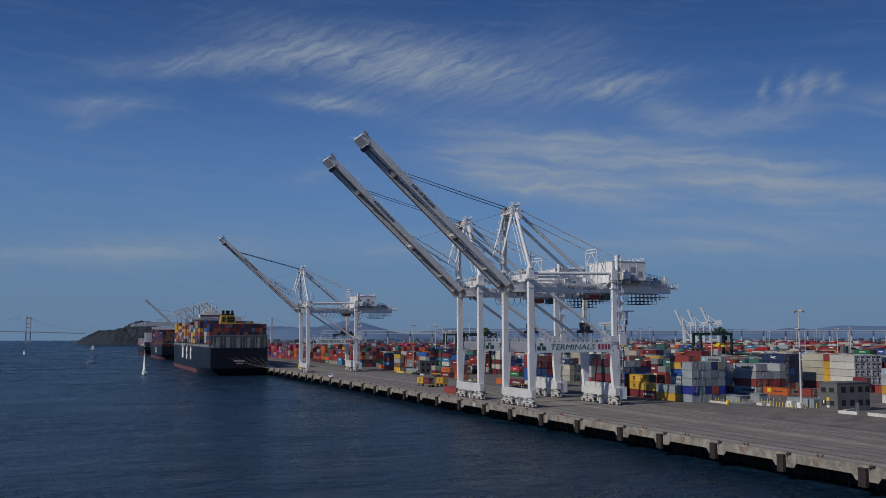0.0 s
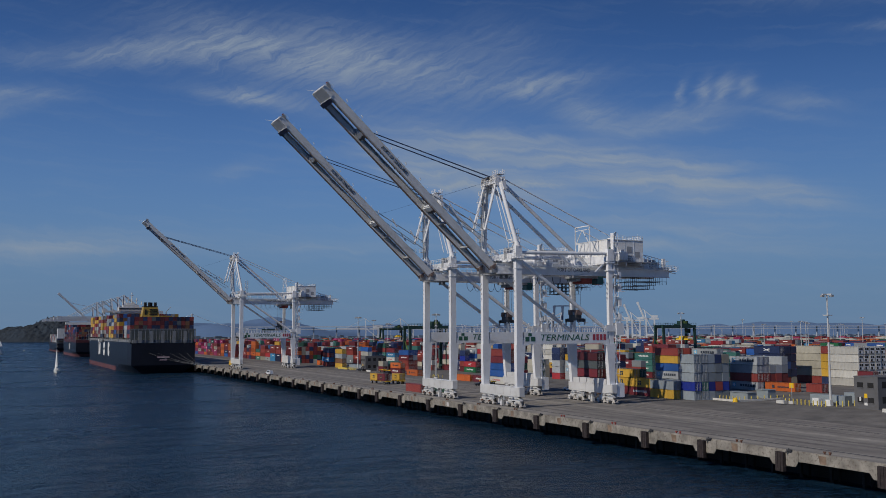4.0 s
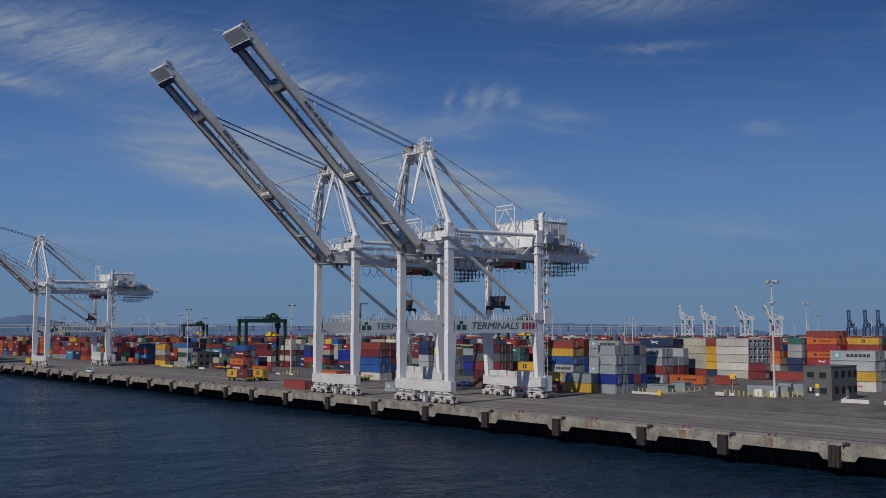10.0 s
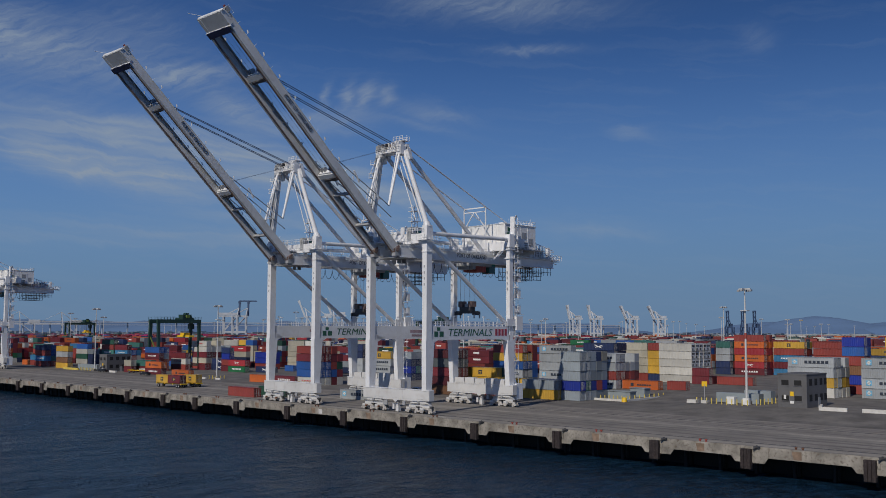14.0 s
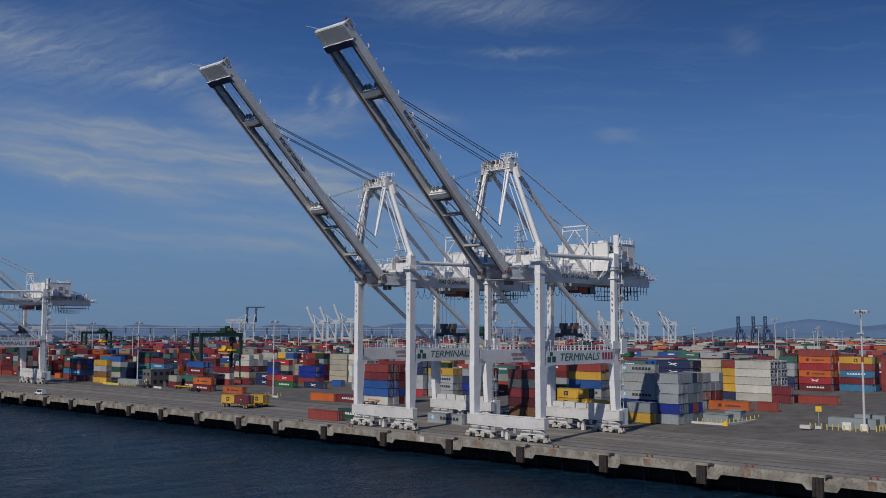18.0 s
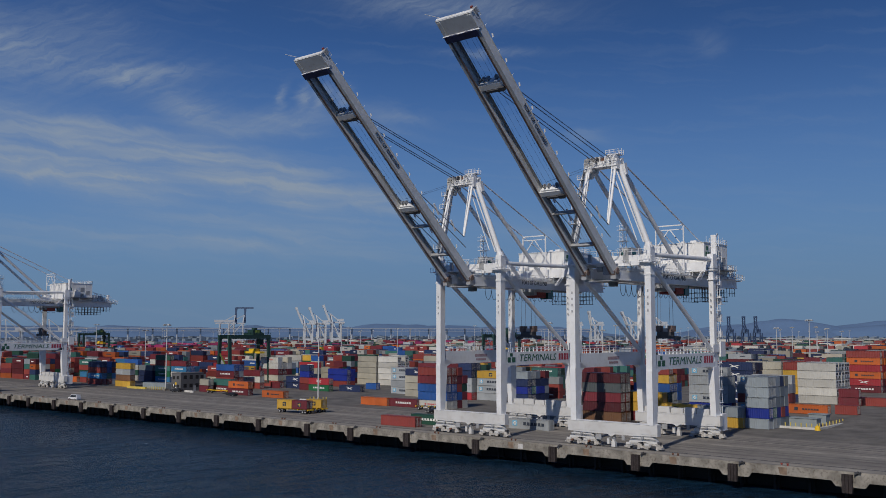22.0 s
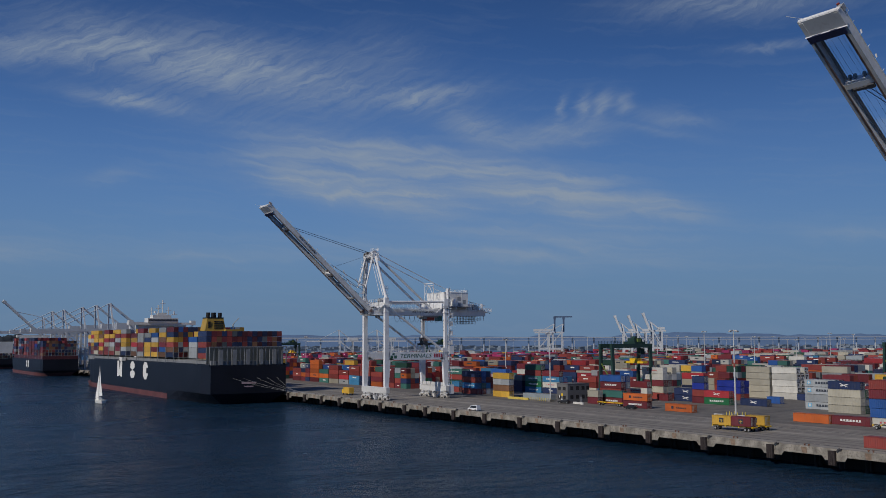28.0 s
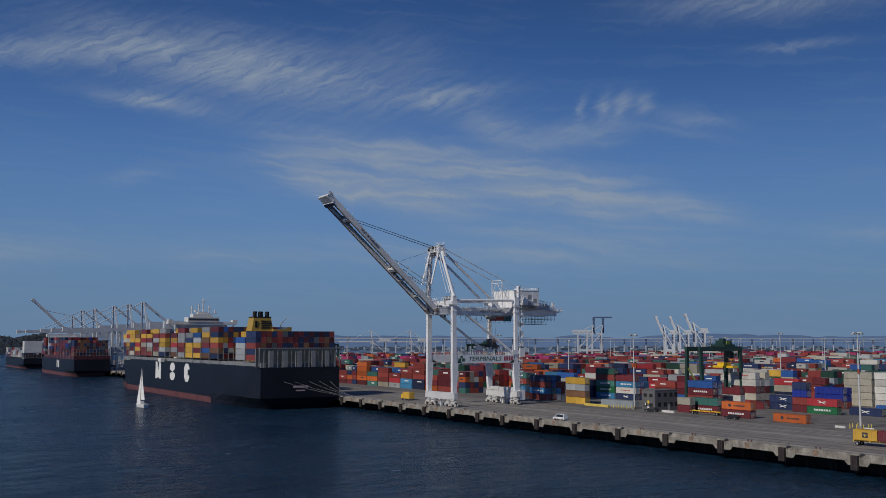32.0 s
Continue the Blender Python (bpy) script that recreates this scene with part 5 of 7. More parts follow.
def free(x, y0, y1):
    if y0 < 345 and x < 356:
        return False
    if 345 <= y0 < 522 and x < 244:
        return False
    if 440 < y0 < 500 and x < 266:
        return False
    if y0 < 642 and x < 214:
        return False
    if 515 < y0 < 560 and x < 232:
        return False
    if 330 < y0 < 366 and x < 258:
        return False
    if 505 < y0 < 560 and x < 200:
        return False
    return not any(a - 1 < x + CW and x < c + 1 and b < y1 and y0 < d for a, b, c, d in BLOCKED)


for bx in [186] + ROWS_X:
    y = 632.0 if bx < 200 else (92.0 if bx > 280 else 190.0)
    while y < (1080 if bx < 400 else 980):
        if int(y / 13.1) % 17 == 9:
            y += 22.0
            continue
        two = rng.random() < 0.2
        base = (2.6 if y < 640 else 3.2) + 2.2 * noise.noise((bx * 0.011, y * 0.013, 3.0)) + 1.2 * (0.5 + noise.noise((bx * 0.05, y * 0.05, 8.0)))
        run = pooled(bx, y)
        gz = ground_z(bx + 6, y + 6)
        for i in range(6):
            x = bx + i * 2.58
            if not free(x, y, y + L40):
                continue
            h = max(0, min(5, round(base + rng.uniform(-1.3, 1.1))))
            for k in range(h):
                if rng.random() < 0.72:
                    run = pooled(bx, y)
                for yy, ln in (((y, L20), (y + 6.13, L20)) if two else ((y, L40),)):
                    c = run if not two else pooled(bx, y)
                    near = i < 2 and bx < 300 and 330 < y < 680
                    if near and OWN[0] < 290:
                        container(x, yy, gz + k * CH, c, ln, STACK_LOGO.get(c, "") if i == 0 and ln > 7 and rng.random() < 0.6 else "")
                    else:
                        far_box(x, yy, gz + k * CH, c, ln)
        y += 13.1


def far_paint(name, v):
    """Container paint for the joined rest: each box a little different, with a fine vertical corrugation."""
    m = material("far_" + name, v, 0.55, var=0.15, scale=0.5, dirt=tuple(0.5 * c + 0.04 for c in v), dirt_amount=0.3)
    n, l = m.node_tree.nodes, m.node_tree.links
    b = n["Principled BSDF"]
    src = b.inputs["Base Color"].links[0].from_socket
    geo = n.new("ShaderNodeNewGeometry")
    r = n.new("ShaderNodeMapRange")
    r.inputs["To Min"].default_value, r.inputs["To Max"].default_value = 0.55, 1.12
    l.new(geo.outputs["Random Per Island"], r.inputs["Value"])
    s = n.new("ShaderNodeVectorMath")
    s.operation = "SCALE"
    l.new(src, s.inputs[0])
    l.new(r.outputs[0], s.inputs["Scale"])
    l.new(s.outputs[0], b.inputs["Base Color"])
    w = n.new("ShaderNodeTexWave")
    w.bands_direction = "Y"
    w.inputs["Scale"].default_value = 0.56
    l.new(geo.outputs["Position"], w.inputs["Vector"])
    bp = n.new("ShaderNodeBump")
    bp.inputs["Strength"].default_value, bp.inputs["Distance"].default_value = 0.5, 0.08
    l.new(w.outputs["Fac"], bp.inputs["Height"])
    l.new(bp.outputs[0], b.inputs["Normal"])
    return m


FP = {k: far_paint(k, v) for k, v in COLORS.items()}
for k, m in far_sets.items():
    if m.v:
        tagged(part("stacked_containers", m, FP[k]), f"many {LABEL[k]} shipping containers stacked across the yard", "containers", kind="stuff")
for k, m in far_marks.items():
    tagged(part("container_marks", m, M_LOGO_W if k == "white" else M_LOGO_D), f"{k} marks on the sides of stacked containers", "marks", kind="stuff")

# ---------------------------------------------------------------- ships
M_BOOT = material("boot_topping", (0.13, 0.045, 0.045), 0.6, var=0.35, scale=0.4, dirt=(0.1, 0.06, 0.05))
M_SHIPW = material("ship_white", (0.62, 0.63, 0.62), 0.5, var=0.12, scale=0.5, dirt=(0.4, 0.35, 0.3))
M_FUNNEL = material("funnel_yellow", (0.40, 0.26, 0.045), 0.5, var=0.15)
M_LASH = material("lashing_grey", (0.22, 0.23, 0.24), 0.6, var=0.2)


def hull_mesh(length, half, depth, z0, z1, bow=0.24, start=0.0):
    """A ship's side between two heights: round at the stern corners, drawn in to the bow, narrower below."""
    m = Mesh()
    rings = []
    for z in np.linspace(z0, z1, 7):
        f = (z - z0) / max(0.01, z1 - z0)
        ring = []
        for i in range(25):
            a = start + (1 - start) * i / 24
            y = a * length
            w = half
            if a > 1 - bow:
                q = (a - 1 + bow) / bow
                w = half * (1 - q ** (2.0 + 1.2 * f)) ** 0.9 if q < 1 else 0.0
            if a < 0.02:
                w = half * 0.96
            t = max(0.0, 1 - z / 5.0)
            if a < 0.22:
                w *= 1 - 0.35 * t * (1 - a / 0.22)
            ring.append((w, y - (0.0 if i or start else -3.5 * t)))
        rings.append((z, ring))
    for z, ring in rings:
        for w, y in ring:
            m.v.append((-w, y, z))
        for w, y in reversed(ring):
            m.v.append((w, y, z))
    n = 50
    for r in range(6):
        for i in range(n):
            j = (i + 1) % n
            if not (start and j == 0):
                m.f.append((r * n + j, r * n + i, (r + 1) * n + i, (r + 1) * n + j))
    m.f.append(tuple(6 * n + i for i in reversed(range(n))))
    return m


def ship_load(ship, length, half, z, pool, seed, rows, y0=6.0, funnel=None, bridge=None):
    """Deck cargo: bays of containers, each bay a joined stack per colour."""
    r = random.Random(seed)
    sets = {}
    y, bay = y0, 0
    while y < length * 0.9:
        gap = next((k for k in (funnel, bridge) if k and k[0] < y + L40 and y < k[1]), None)
        if gap:
            y = gap[1] + 1.0
            continue
        frac = max(0.0, (y / length - 0.78) / 0.2)
        nc = int((2 * half * (1 - 0.55 * frac ** 2)) / 2.52)
        x0 = -nc * 2.52 / 2
        tops = rows - (1 if bay == 0 else 0) - int(2.2 * frac) + r.choice((0, 0, 0, -1))
        for i in range(nc):
            h = tops - (1 if r.random() < 0.12 else 0)
            for k in range(h):
                # sternmost bay gets dark paints that stand in for shade on the stern
                c = r.choice(("navy", "maroon", "darkmaroon", "brown", "darkgrey", "navy", "red") if bay == 0 and rows < 7 else pool)
                sets.setdefault(c, Mesh()).box(x0 + i * 2.52, y, z + k * CH, x0 + i * 2.52 + CW, y + L40, z + k * CH + CH - 0.08)
        part("lashing_bridge", lash_mesh(half, z, y - 0.9), M_LASH, ship)
        y += L40 + (2.1 if bay % 2 else 1.5)
        bay += 1
    for c, m in sets.items():
        tagged(part("container_load", m, FP[c], ship), f"{LABEL[c]} containers in bays on the deck", kind="stuff")


def lash_mesh(half, z, y):
    m = Mesh()
    n = int(2 * half / 2.52)
    for i in range(n + 1):
        x = -half + i * 2 * half / n
        m.box(x - 0.12, y - 0.25, z - 3.0, x + 0.12, y + 0.25, z + 2 * CH)
    m.box(-half, y - 0.3, z + CH, half, y + 0.3, z + CH + 0.12).box(-half, y - 0.3, z + 2 * CH, half, y + 0.3, z + 2 * CH + 0.12).box(-half, y - 0.3, z - 0.2, half, y + 0.3, z)
    return m


HALF = 19.4
ship = thing("container_ship", "large dark navy container ship loaded with containers, moored at the quay", "ship", "ships", (104.4, 652, 0))
part("hull", hull_mesh(287, HALF, 20, -1.5, 17.8), M_HULL, ship)
part("boot_topping", hull_mesh(287.3, HALF * 1.003, 20, -1.5, 2.8, start=0.225).data("boot_topping", M_BOOT), None, ship, "red-brown paint at the waterline")
part("bulwark", Mesh().box(-HALF + 0.2, 0.5, 17.8, -HALF + 0.5, 228, 18.7).box(HALF - 0.5, 0.5, 17.8, HALF - 0.2, 228, 18.7).box(-HALF, 0.2, 17.8, HALF, 0.5, 18.2), M_HULL, ship)
part("hatch_deck", Mesh().box(-HALF + 1.5, 2, 17.85, HALF - 1.5, 250, 20.2), M_LASH, ship)
ship_load(ship, 286, HALF - 0.3, 21.2, ["yellow"] * 9 + ["red"] * 3 + ["maroon"] * 8 + ["brown"] * 3 + ["silver"] * 7 + ["navy"] * 3 + ["beige"] * 2 + ["crimson"] * 2 + ["blue"], 5, 6, funnel=(42, 56), bridge=(142, 149))
# stern gallery: tall posts with grey shields, greyed down for the stern's shade
for i in range(19):
    x = -HALF + 0.4 + i * (2 * HALF - 0.8) / 18
    part("stern_post", Mesh().box(x - 0.14, 0.6, 18.0, x + 0.14, 1.2, 26.6), M_LASH, ship)
for i in range(5):
    x = -14.6 + i * 6.6
    part("stern_shield", Mesh().box(x, 0.3, 18.4, x + 1.9, 0.55, 25.4), M_LASH, ship)
part("stern_gallery", Mesh().box(-HALF + 0.2, 0.4, 26.4, HALF - 0.2, 1.6, 26.8), M_LASH, ship)
# back plate, its dark grey put in for shade behind the posts
part("stern_bulkhead", Mesh().box(-HALF + 0.2, 4.6, 18.0, HALF - 0.2, 5.2, 26.5), CM["darkgrey"], ship)
fn = part("funnel", Mesh().beam((0, 49, 20), (0, 49, 34.6), 12, 9, up=(0, 1, 0)).beam((-1, 49, 34.6), (-1, 49, 41.0), 11, 8, 8.6, 7, up=(0, 1, 0)), M_FUNNEL, ship, "yellow funnel with black exhaust pipes")
part("funnel_rim", Mesh().beam((-1, 49, 41.0), (-1, 49, 41.5), 8.8, 7.2, up=(0, 1, 0)), M_BLACK, fn)
for x, y in ((-4.2, 47.5), (-1.6, 47.5), (-0.2, 50), (2.2, 48)):
    part("exhaust_pipe", Mesh().tube((x, y, 41.4), (x, y, 44.0), 1.0, 10), M_BLACK, fn)
part("funnel_emblem", Mesh().box(-4.9, 44.95, 36.2, -3.7, 45.35, 39.4), M_BLACK, fn)
for z in (35.8, 36.9, 38.0, 39.1):
    part("funnel_louvre", Mesh().box(-1.8, 44.9, z, 3.0, 45.4, z + 0.5), M_BLACK, fn)
part("funnel_house", Mesh().box(3.5, 42.5, 20.0, 12, 53, 35.4), M_FUNNEL, ship)
part("provision_crane", Mesh().tube((9.0, 47, 35.4), (9.0, 47, 38.2), 0.3, 6).tube((9.0, 47, 38.0), (12.0, 47, 41.2), 0.2, 6), M_GREY, ship)
acc = part("accommodation", Mesh().box(-HALF + 5, 142.6, 18, HALF - 5, 148.4, 39).box(-9, 140.5, 40.6, 9, 148, 43.2).box(-6, 141, 43.2, 5, 147, 45.0).box(-3, 142, 45.0, 2.5, 146, 46.4), M_SHIPW, ship, "white accommodation block")
part("bridge_wing", Mesh().box(-HALF - 0.5, 141, 39.2, HALF + 0.5, 146, 40.6).box(-HALF - 0.4, 141, 40.6, -HALF + 2.2, 145, 41.8).box(HALF - 2.2, 141, 40.6, HALF + 0.4, 145, 41.8), M_SHIPW, acc)
for e in (-1, 1):
    part("wing_brace", Mesh().beam((e * (HALF - 5), 143.5, 34.5), (e * (HALF - 0.5), 143.5, 39.2), 0.5, 0.5), M_SHIPW, acc)
part("bridge_window_band", Mesh().box(-8.6, 140.4, 41.4, 8.6, 140.47, 42.5), M_LOGO_D, acc)
for z in (24, 27, 30, 33, 36):
    part("window_row", Mesh().box(-HALF + 5, 142.5, z, HALF - 5, 142.58, z + 0.8), M_LOGO_D, acc)
for k, (x, h) in enumerate(((-6.0, 49.5), (-2.0, 51.0), (0.5, 54.0), (4.0, 50.0), (7.5, 47.5))):
    part("radar_mast", Mesh().tube((x, 144, 45), (x, 144, h), 0.35, 6).box(x - 1.6, 143.8, h - 2.2, x + 1.6, 144.2, h - 1.9), M_SHIPW, acc)
part("radar_dome", Mesh().tube((-4.0, 144, 46.2), (-4.0, 144, 47.4), 0.9, 10, 0.5), M_SHIPW, acc)
# big white marks on the side, plain shapes
XH = -HALF - 0.07
part("hull_mark", Mesh().prism(((155.6, 8.6), (155.6, 18.0), (159.2, 18.0), (161.2, 12.4), (163.2, 18.0), (166.8, 18.0), (166.8, 8.6), (164.4, 8.6), (161.2, 9.4), (158.0, 8.6)), XH, XH + 0.04), M_LOGO_W, ship, "large white block mark on the hull")
part("hull_mark", Mesh().prism(((127.6, 10.2), (127.6, 12.2), (132.2, 13.2), (128.0, 14.6), (128.0, 16.4), (130.4, 18.0), (134.6, 18.0), (137.0, 16.4), (137.0, 14.2), (132.6, 13.2), (137.2, 12.0), (137.2, 10.2), (134.8, 8.6), (130.0, 8.6)), XH, XH + 0.04), M_LOGO_W, ship, "large white waisted mark on the hull")
part("hull_mark", Mesh().prism(((101.0, 11.0), (101.0, 12.0), (104.0, 12.0), (104.0, 15.0), (101.0, 15.0), (101.0, 16.0), (103.6, 18.0), (107.8, 18.0), (110.4, 15.8), (110.4, 11.0), (107.8, 8.6), (103.6, 8.6)), XH, XH + 0.04), M_LOGO_W, ship, "large white round mark on the hull")
part("name_bar", Mesh().box(-3.6, -0.06, 9.3, 3.6, -0.02, 10.2).box(-2.2, -0.06, 7.8, 2.2, -0.02, 8.4), M_FADED, ship, "pale name marks on the stern")
part("lifeboat", Mesh().beam((-HALF - 0.6, 150, 19.2), (-HALF - 0.6, 157, 19.2), 2.4, 2.4, 1.6, 1.8), M_LOGO_W, ship, "white lifeboat at the side")
# mooring lines
for i, (sx, ex, ey) in enumerate(((-8.0, 127.0, 612.0), (-3.0, 127.0, 618.0), (4.0, 127.0, 622.0), (9.0, 126.6, 631.0), (14.0, 126.6, 640.0))):
    ln = new("mooring_line", Mesh().cable((104.4 + sx, 651.9, 12.0), (ex, ey, DECK + 0.4), 0.04, 1.6, 4, 10).data("mooring_line", M_GREY))
    tagged(ln, "pale mooring rope from the ship's stern to the quay", "rope", "mooring lines")

ship_b = thing("container_ship", "dark hulled ship with red and blue containers at the quay", "ship", "ships", (108, 1105, 0))
part("hull", hull_mesh(190, 15.2, 18, 3.0, 14.5), M_HULL, ship_b)
part("boot_topping", hull_mesh(189, 15.0, 18, -1.5, 3.05).data("boot_topping", M_BOOT), None, ship_b, "red-brown paint at the waterline")
part("deck_band", Mesh().box(-14.8, 1, 14.4, 14.8, 148, 17.4), CM["darkmaroon"], ship_b)
# cargo colours weighted dark to carry the shade on this ship
ship_load(ship_b, 190, 14.8, 17.6, ["navy"] * 8 + ["royal"] * 2 + ["maroon"] * 6 + ["crimson"] * 2 + ["darkmaroon"] * 4 + ["red"] * 2 + ["steel"] * 2, 8, 6, bridge=(132, 146))
part("accommodation", Mesh().box(-12, 133, 16, 12, 143, 34).box(-15, 134, 34, 15, 140, 36.5), M_SHIPW, ship_b)
part("hull_mark", Mesh().box(-15.28, 64, 7, -15.23, 68, 13).box(-15.28, 72, 7, -15.23, 76, 13), M_LOGO_W, ship_b)
ship_c = thing("container_ship", "small dark cargo ship beyond the others at the quay", "ship", "ships", (108, 1390, 0))
part("hull", hull_mesh(170, 14, 14, 2.0, 11), M_HULL, ship_c)
part("boot_topping", hull_mesh(168, 13.8, 14, -1.5, 2.1).data("boot_topping", M_BOOT), None, ship_c)
ship_load(ship_c, 170, 13.5, 12, ["silver", "red", "white", "navy", "grey"], 12, 4)
part("accommodation", Mesh().box(-12, 8, 11, 12, 22, 30), M_SHIPW, ship_c)


def sailboat(x, y, h, rz, label, sail=True):
    s = thing("sailboat", label, "boat", "sailing boats", (x, y, 0), rz)
    m = Mesh()
    L = h * 0.72
    k = len(m.v)
    pts = [(-0.5, 0.7), (-0.2, 1.0), (0.2, 0.85), (0.5, 0.0)]
    prof = [(a * L, w * L * 0.14) for a, w in pts]
    ring = [(a, -w) for a, w in prof] + [(a, w) for a, w in reversed(prof[:-1])]
    for z, sc in ((-0.3, 0.7), (L * 0.12, 1.0)):
        m.v += [(a * (0.92 if z < 0 else 1), w * sc, z) for a, w in ring]
    n = len(ring)
    for i in range(n):
        j = (i + 1) % n
        m.f.append((k + i, k + j, k + n + j, k + n + i))
    m.f.append(tuple(k + n + i for i in range(n)))
    part("hull", m, M_LOGO_W, s)
    part("cabin", Mesh().box(-0.1 * L, -0.07 * L, L * 0.12, 0.22 * L, 0.07 * L, L * 0.2), M_LOGO_W, s)
    part("mast", Mesh().tube((0.08 * L, 0, 0), (0.08 * L, 0, h), 0.08, 6), M_GREY, s)
    if sail:
        part("mainsail", Mesh().quad((0.06 * L, 0.0, L * 0.25), (-0.42 * L, 0.5, L * 0.28), (-0.2 * L, 0.32, h * 0.55), (0.05 * L, 0.0, h * 0.98)), M_SAIL, s)
        part("jib", Mesh().quad((0.12 * L, 0.0, L * 0.22), (0.48 * L, 0.0, L * 0.16), (0.28 * L, 0.12, h * 0.45), (0.1 * L, 0.0, h * 0.85)), M_SAIL, s)
    else:
        part("furled_sail", Mesh().tube((0.06 * L, 0, L * 0.3), (-0.4 * L, 0, L * 0.3), 0.18, 6), M_SAIL, s)
    return s


M_SAIL = material("sailcloth", (0.80, 0.80, 0.78), 0.8, var=0.08, scale=1)
sailboat(48.0, 702.0, 17.5, 96, "white sailing boat with its sails set on the bay")
sailboat(20.0, 1000.0, 13.0, 30, "white sailing yacht with furled sail on the bay", False)
for i, (x, y, h) in enumerate(((28, 1290, 9), (60, 1480, 9), (-60, 1500, 8), (40, 1950, 10), (10, 2400, 11))):
    sailboat(x, y, h, 30 + i * 47, "small white sailing boat far out on the bay", i % 3 != 1)

# ---------------------------------------------------------------- yard buildings, lamps, islands
M_BLD = material("building_grey", (0.12, 0.12, 0.125), 0.8, var=0.2, scale=0.4, bump=0.2, bscale=3, dirt=(0.08, 0.075, 0.07))
M_CURBW = material("barrier_white", (0.62, 0.61, 0.57), 0.8, var=0.2, scale=1.5, dirt=(0.3, 0.28, 0.25))
M_BOLY = material("bollard_yellow", (0.62, 0.48, 0.10), 0.6, var=0.2, scale=3)
M_SAFE = material("safety_yellow", (0.80, 0.50, 0.02), 0.5, var=0.12, scale=3)
M_SUB = material("cabinet_grey", (0.26, 0.30, 0.32), 0.55, var=0.15, scale=1)
M_MASTP = material("galvanised", (0.52, 0.53, 0.53), 0.5, var=0.12, scale=1)
M_TREAD = material("tank_green", (0.016, 0.05, 0.04), 0.5, var=0.25, scale=0.8, dirt=(0.05, 0.06, 0.04))


def yard_house(x, y, wx, wy, h, label):
    b = thing("yard_building", label, "building", "yard buildings", (x, y, ground_z(x + 4, y + 3) - 0.05))
    w = part("wall", Mesh().box(0, 0, 0, wx, wy, h).box(-0.08, -0.08, h, wx + 0.08, wy + 0.08, h + 0.25), M_BLD, b)
    for z in (1.5, h / 2 + 1.3):
        for k in (0.18, 0.62):
            o = part("window", Mesh().box(-0.03, k * wy, z, 0.05, k * wy + 1.7, z + 1.2), M_BLACK, w, "dark louvred opening")
            part("sill", Mesh().box(-0.12, k * wy - 0.1, z - 0.15, 0.0, k * wy + 1.8, z), M_BLD, o)
        for k in (0.12, 0.38, 0.64, 0.86):
            part("window", Mesh().box(k * wx, -0.03, z, k * wx + 1.5, 0.05, z + 1.5), M_BLACK, w, "dark louvred opening")
    part("wall_sign", Mesh().box(-0.05, wy * 0.45, 2.6, 0.0, wy * 0.45 + 0.9, 3.6), M_SAFE, w, "yellow sign board")
    part("sign_panel", Mesh().box(-0.05, wy * 0.72, 1.9, 0.0, wy * 0.72 + 0.5, 2.8).box(-0.05, wy * 0.45, 0.9, 0.0, wy * 0.45 + 0.9, 1.5), M_LOGO_W, w)
    part("door", Mesh().box(wx * 0.55, -0.05, 0, wx * 0.55 + 1.2, 0.04, 2.2), M_GREY, w)
    return b


yard_house(191.0, 207.6, 11.0, 6.8, 7.4, "dark grey two-storey block building with louvred openings")
yard_house(180.0, 509.8, 11.0, 6.6, 7.2, "dark grey two-storey block building by the stacks")


def light_mast(x, y, h, label="tall galvanised yard lighting mast with floodlights", name="light_mast", warm=False):
    m = thing(name, label, "light mast", "yard light masts", (x, y, ground_z(x, y) - 0.04))
    part("pole", Mesh().tube((0, 0, 0), (0, 0, h), 0.32, 8, 0.16), M_MASTP, m)
    part("ring", Mesh().box(-1.5, -0.15, h - 0.3, 1.5, 0.15, h).box(-0.15, -1.5, h - 0.3, 0.15, 1.5, h), M_MASTP, m)
    for a, b in ((-1.5, 0), (1.5, 0), (0, -1.5), (0, 1.5)):
        part("floodlight", Mesh().box(a - 0.4, b - 0.3, h - 0.75, a + 0.4, b + 0.3, h - 0.3), M_SAFE if warm else M_GREY, m)
    return m


for x, y in ((191.9, 222.5), (180.0, 520.5), (181.0, 427.5)):
    m = light_mast(x, y, 27.4)
    part("base", Mesh().box(-0.9, -0.9, 0, 0.9, 0.9, 0.8), M_CONC, m)
    part("mid_platform", Mesh().box(-0.8, -0.8, 22.0, 0.8, 0.8, 22.2), M_MASTP, m)
    part("warning_band", Mesh().tube((0, 0, 15.5), (0, 0, 16.8), 0.30, 8), M_REDIRON, m)
rng = random.Random(21)
for x, y in ((330, 215), (400, 330), (430, 470), (300, 420), (350, 600), (240, 640), (280, 760), (420, 700), (520, 400), (560, 540), (640, 300), (700, 460), (520, 800), (350, 900), (600, 700), (250, 900),
             (470, 260), (430, 180), (560, 230), (380, 140), (660, 180), (760, 260), (860, 360), (980, 300), (1100, 420), (900, 520), (820, 160), (1200, 250), (300, 1050), (480, 950), (640, 900), (720, 760)):
    light_mast(x + rng.uniform(-8, 8), y + rng.uniform(-8, 8), rng.uniform(25, 29), warm=rng.random() < 0.2)


for i in range(110):
    x, y = rng.uniform(420, 1500), rng.uniform(120, 1000) if i < 66 else rng.uniform(1000, 1400)
    light_mast(x, y, rng.uniform(23, 28), "thin pale lighting mast far across the yards")


def bollards(parent, pts):
    me = Mesh().tube((0, 0, 0), (0, 0, 1.25), 0.14, 8).tube((0, 0, 1.25), (0, 0, 1.36), 0.14, 8, 0.05).data("post", M_BOLY)
    for x, y in pts:
        part("post", me, None, parent, "yellow guard post", at=(x, y, 0))


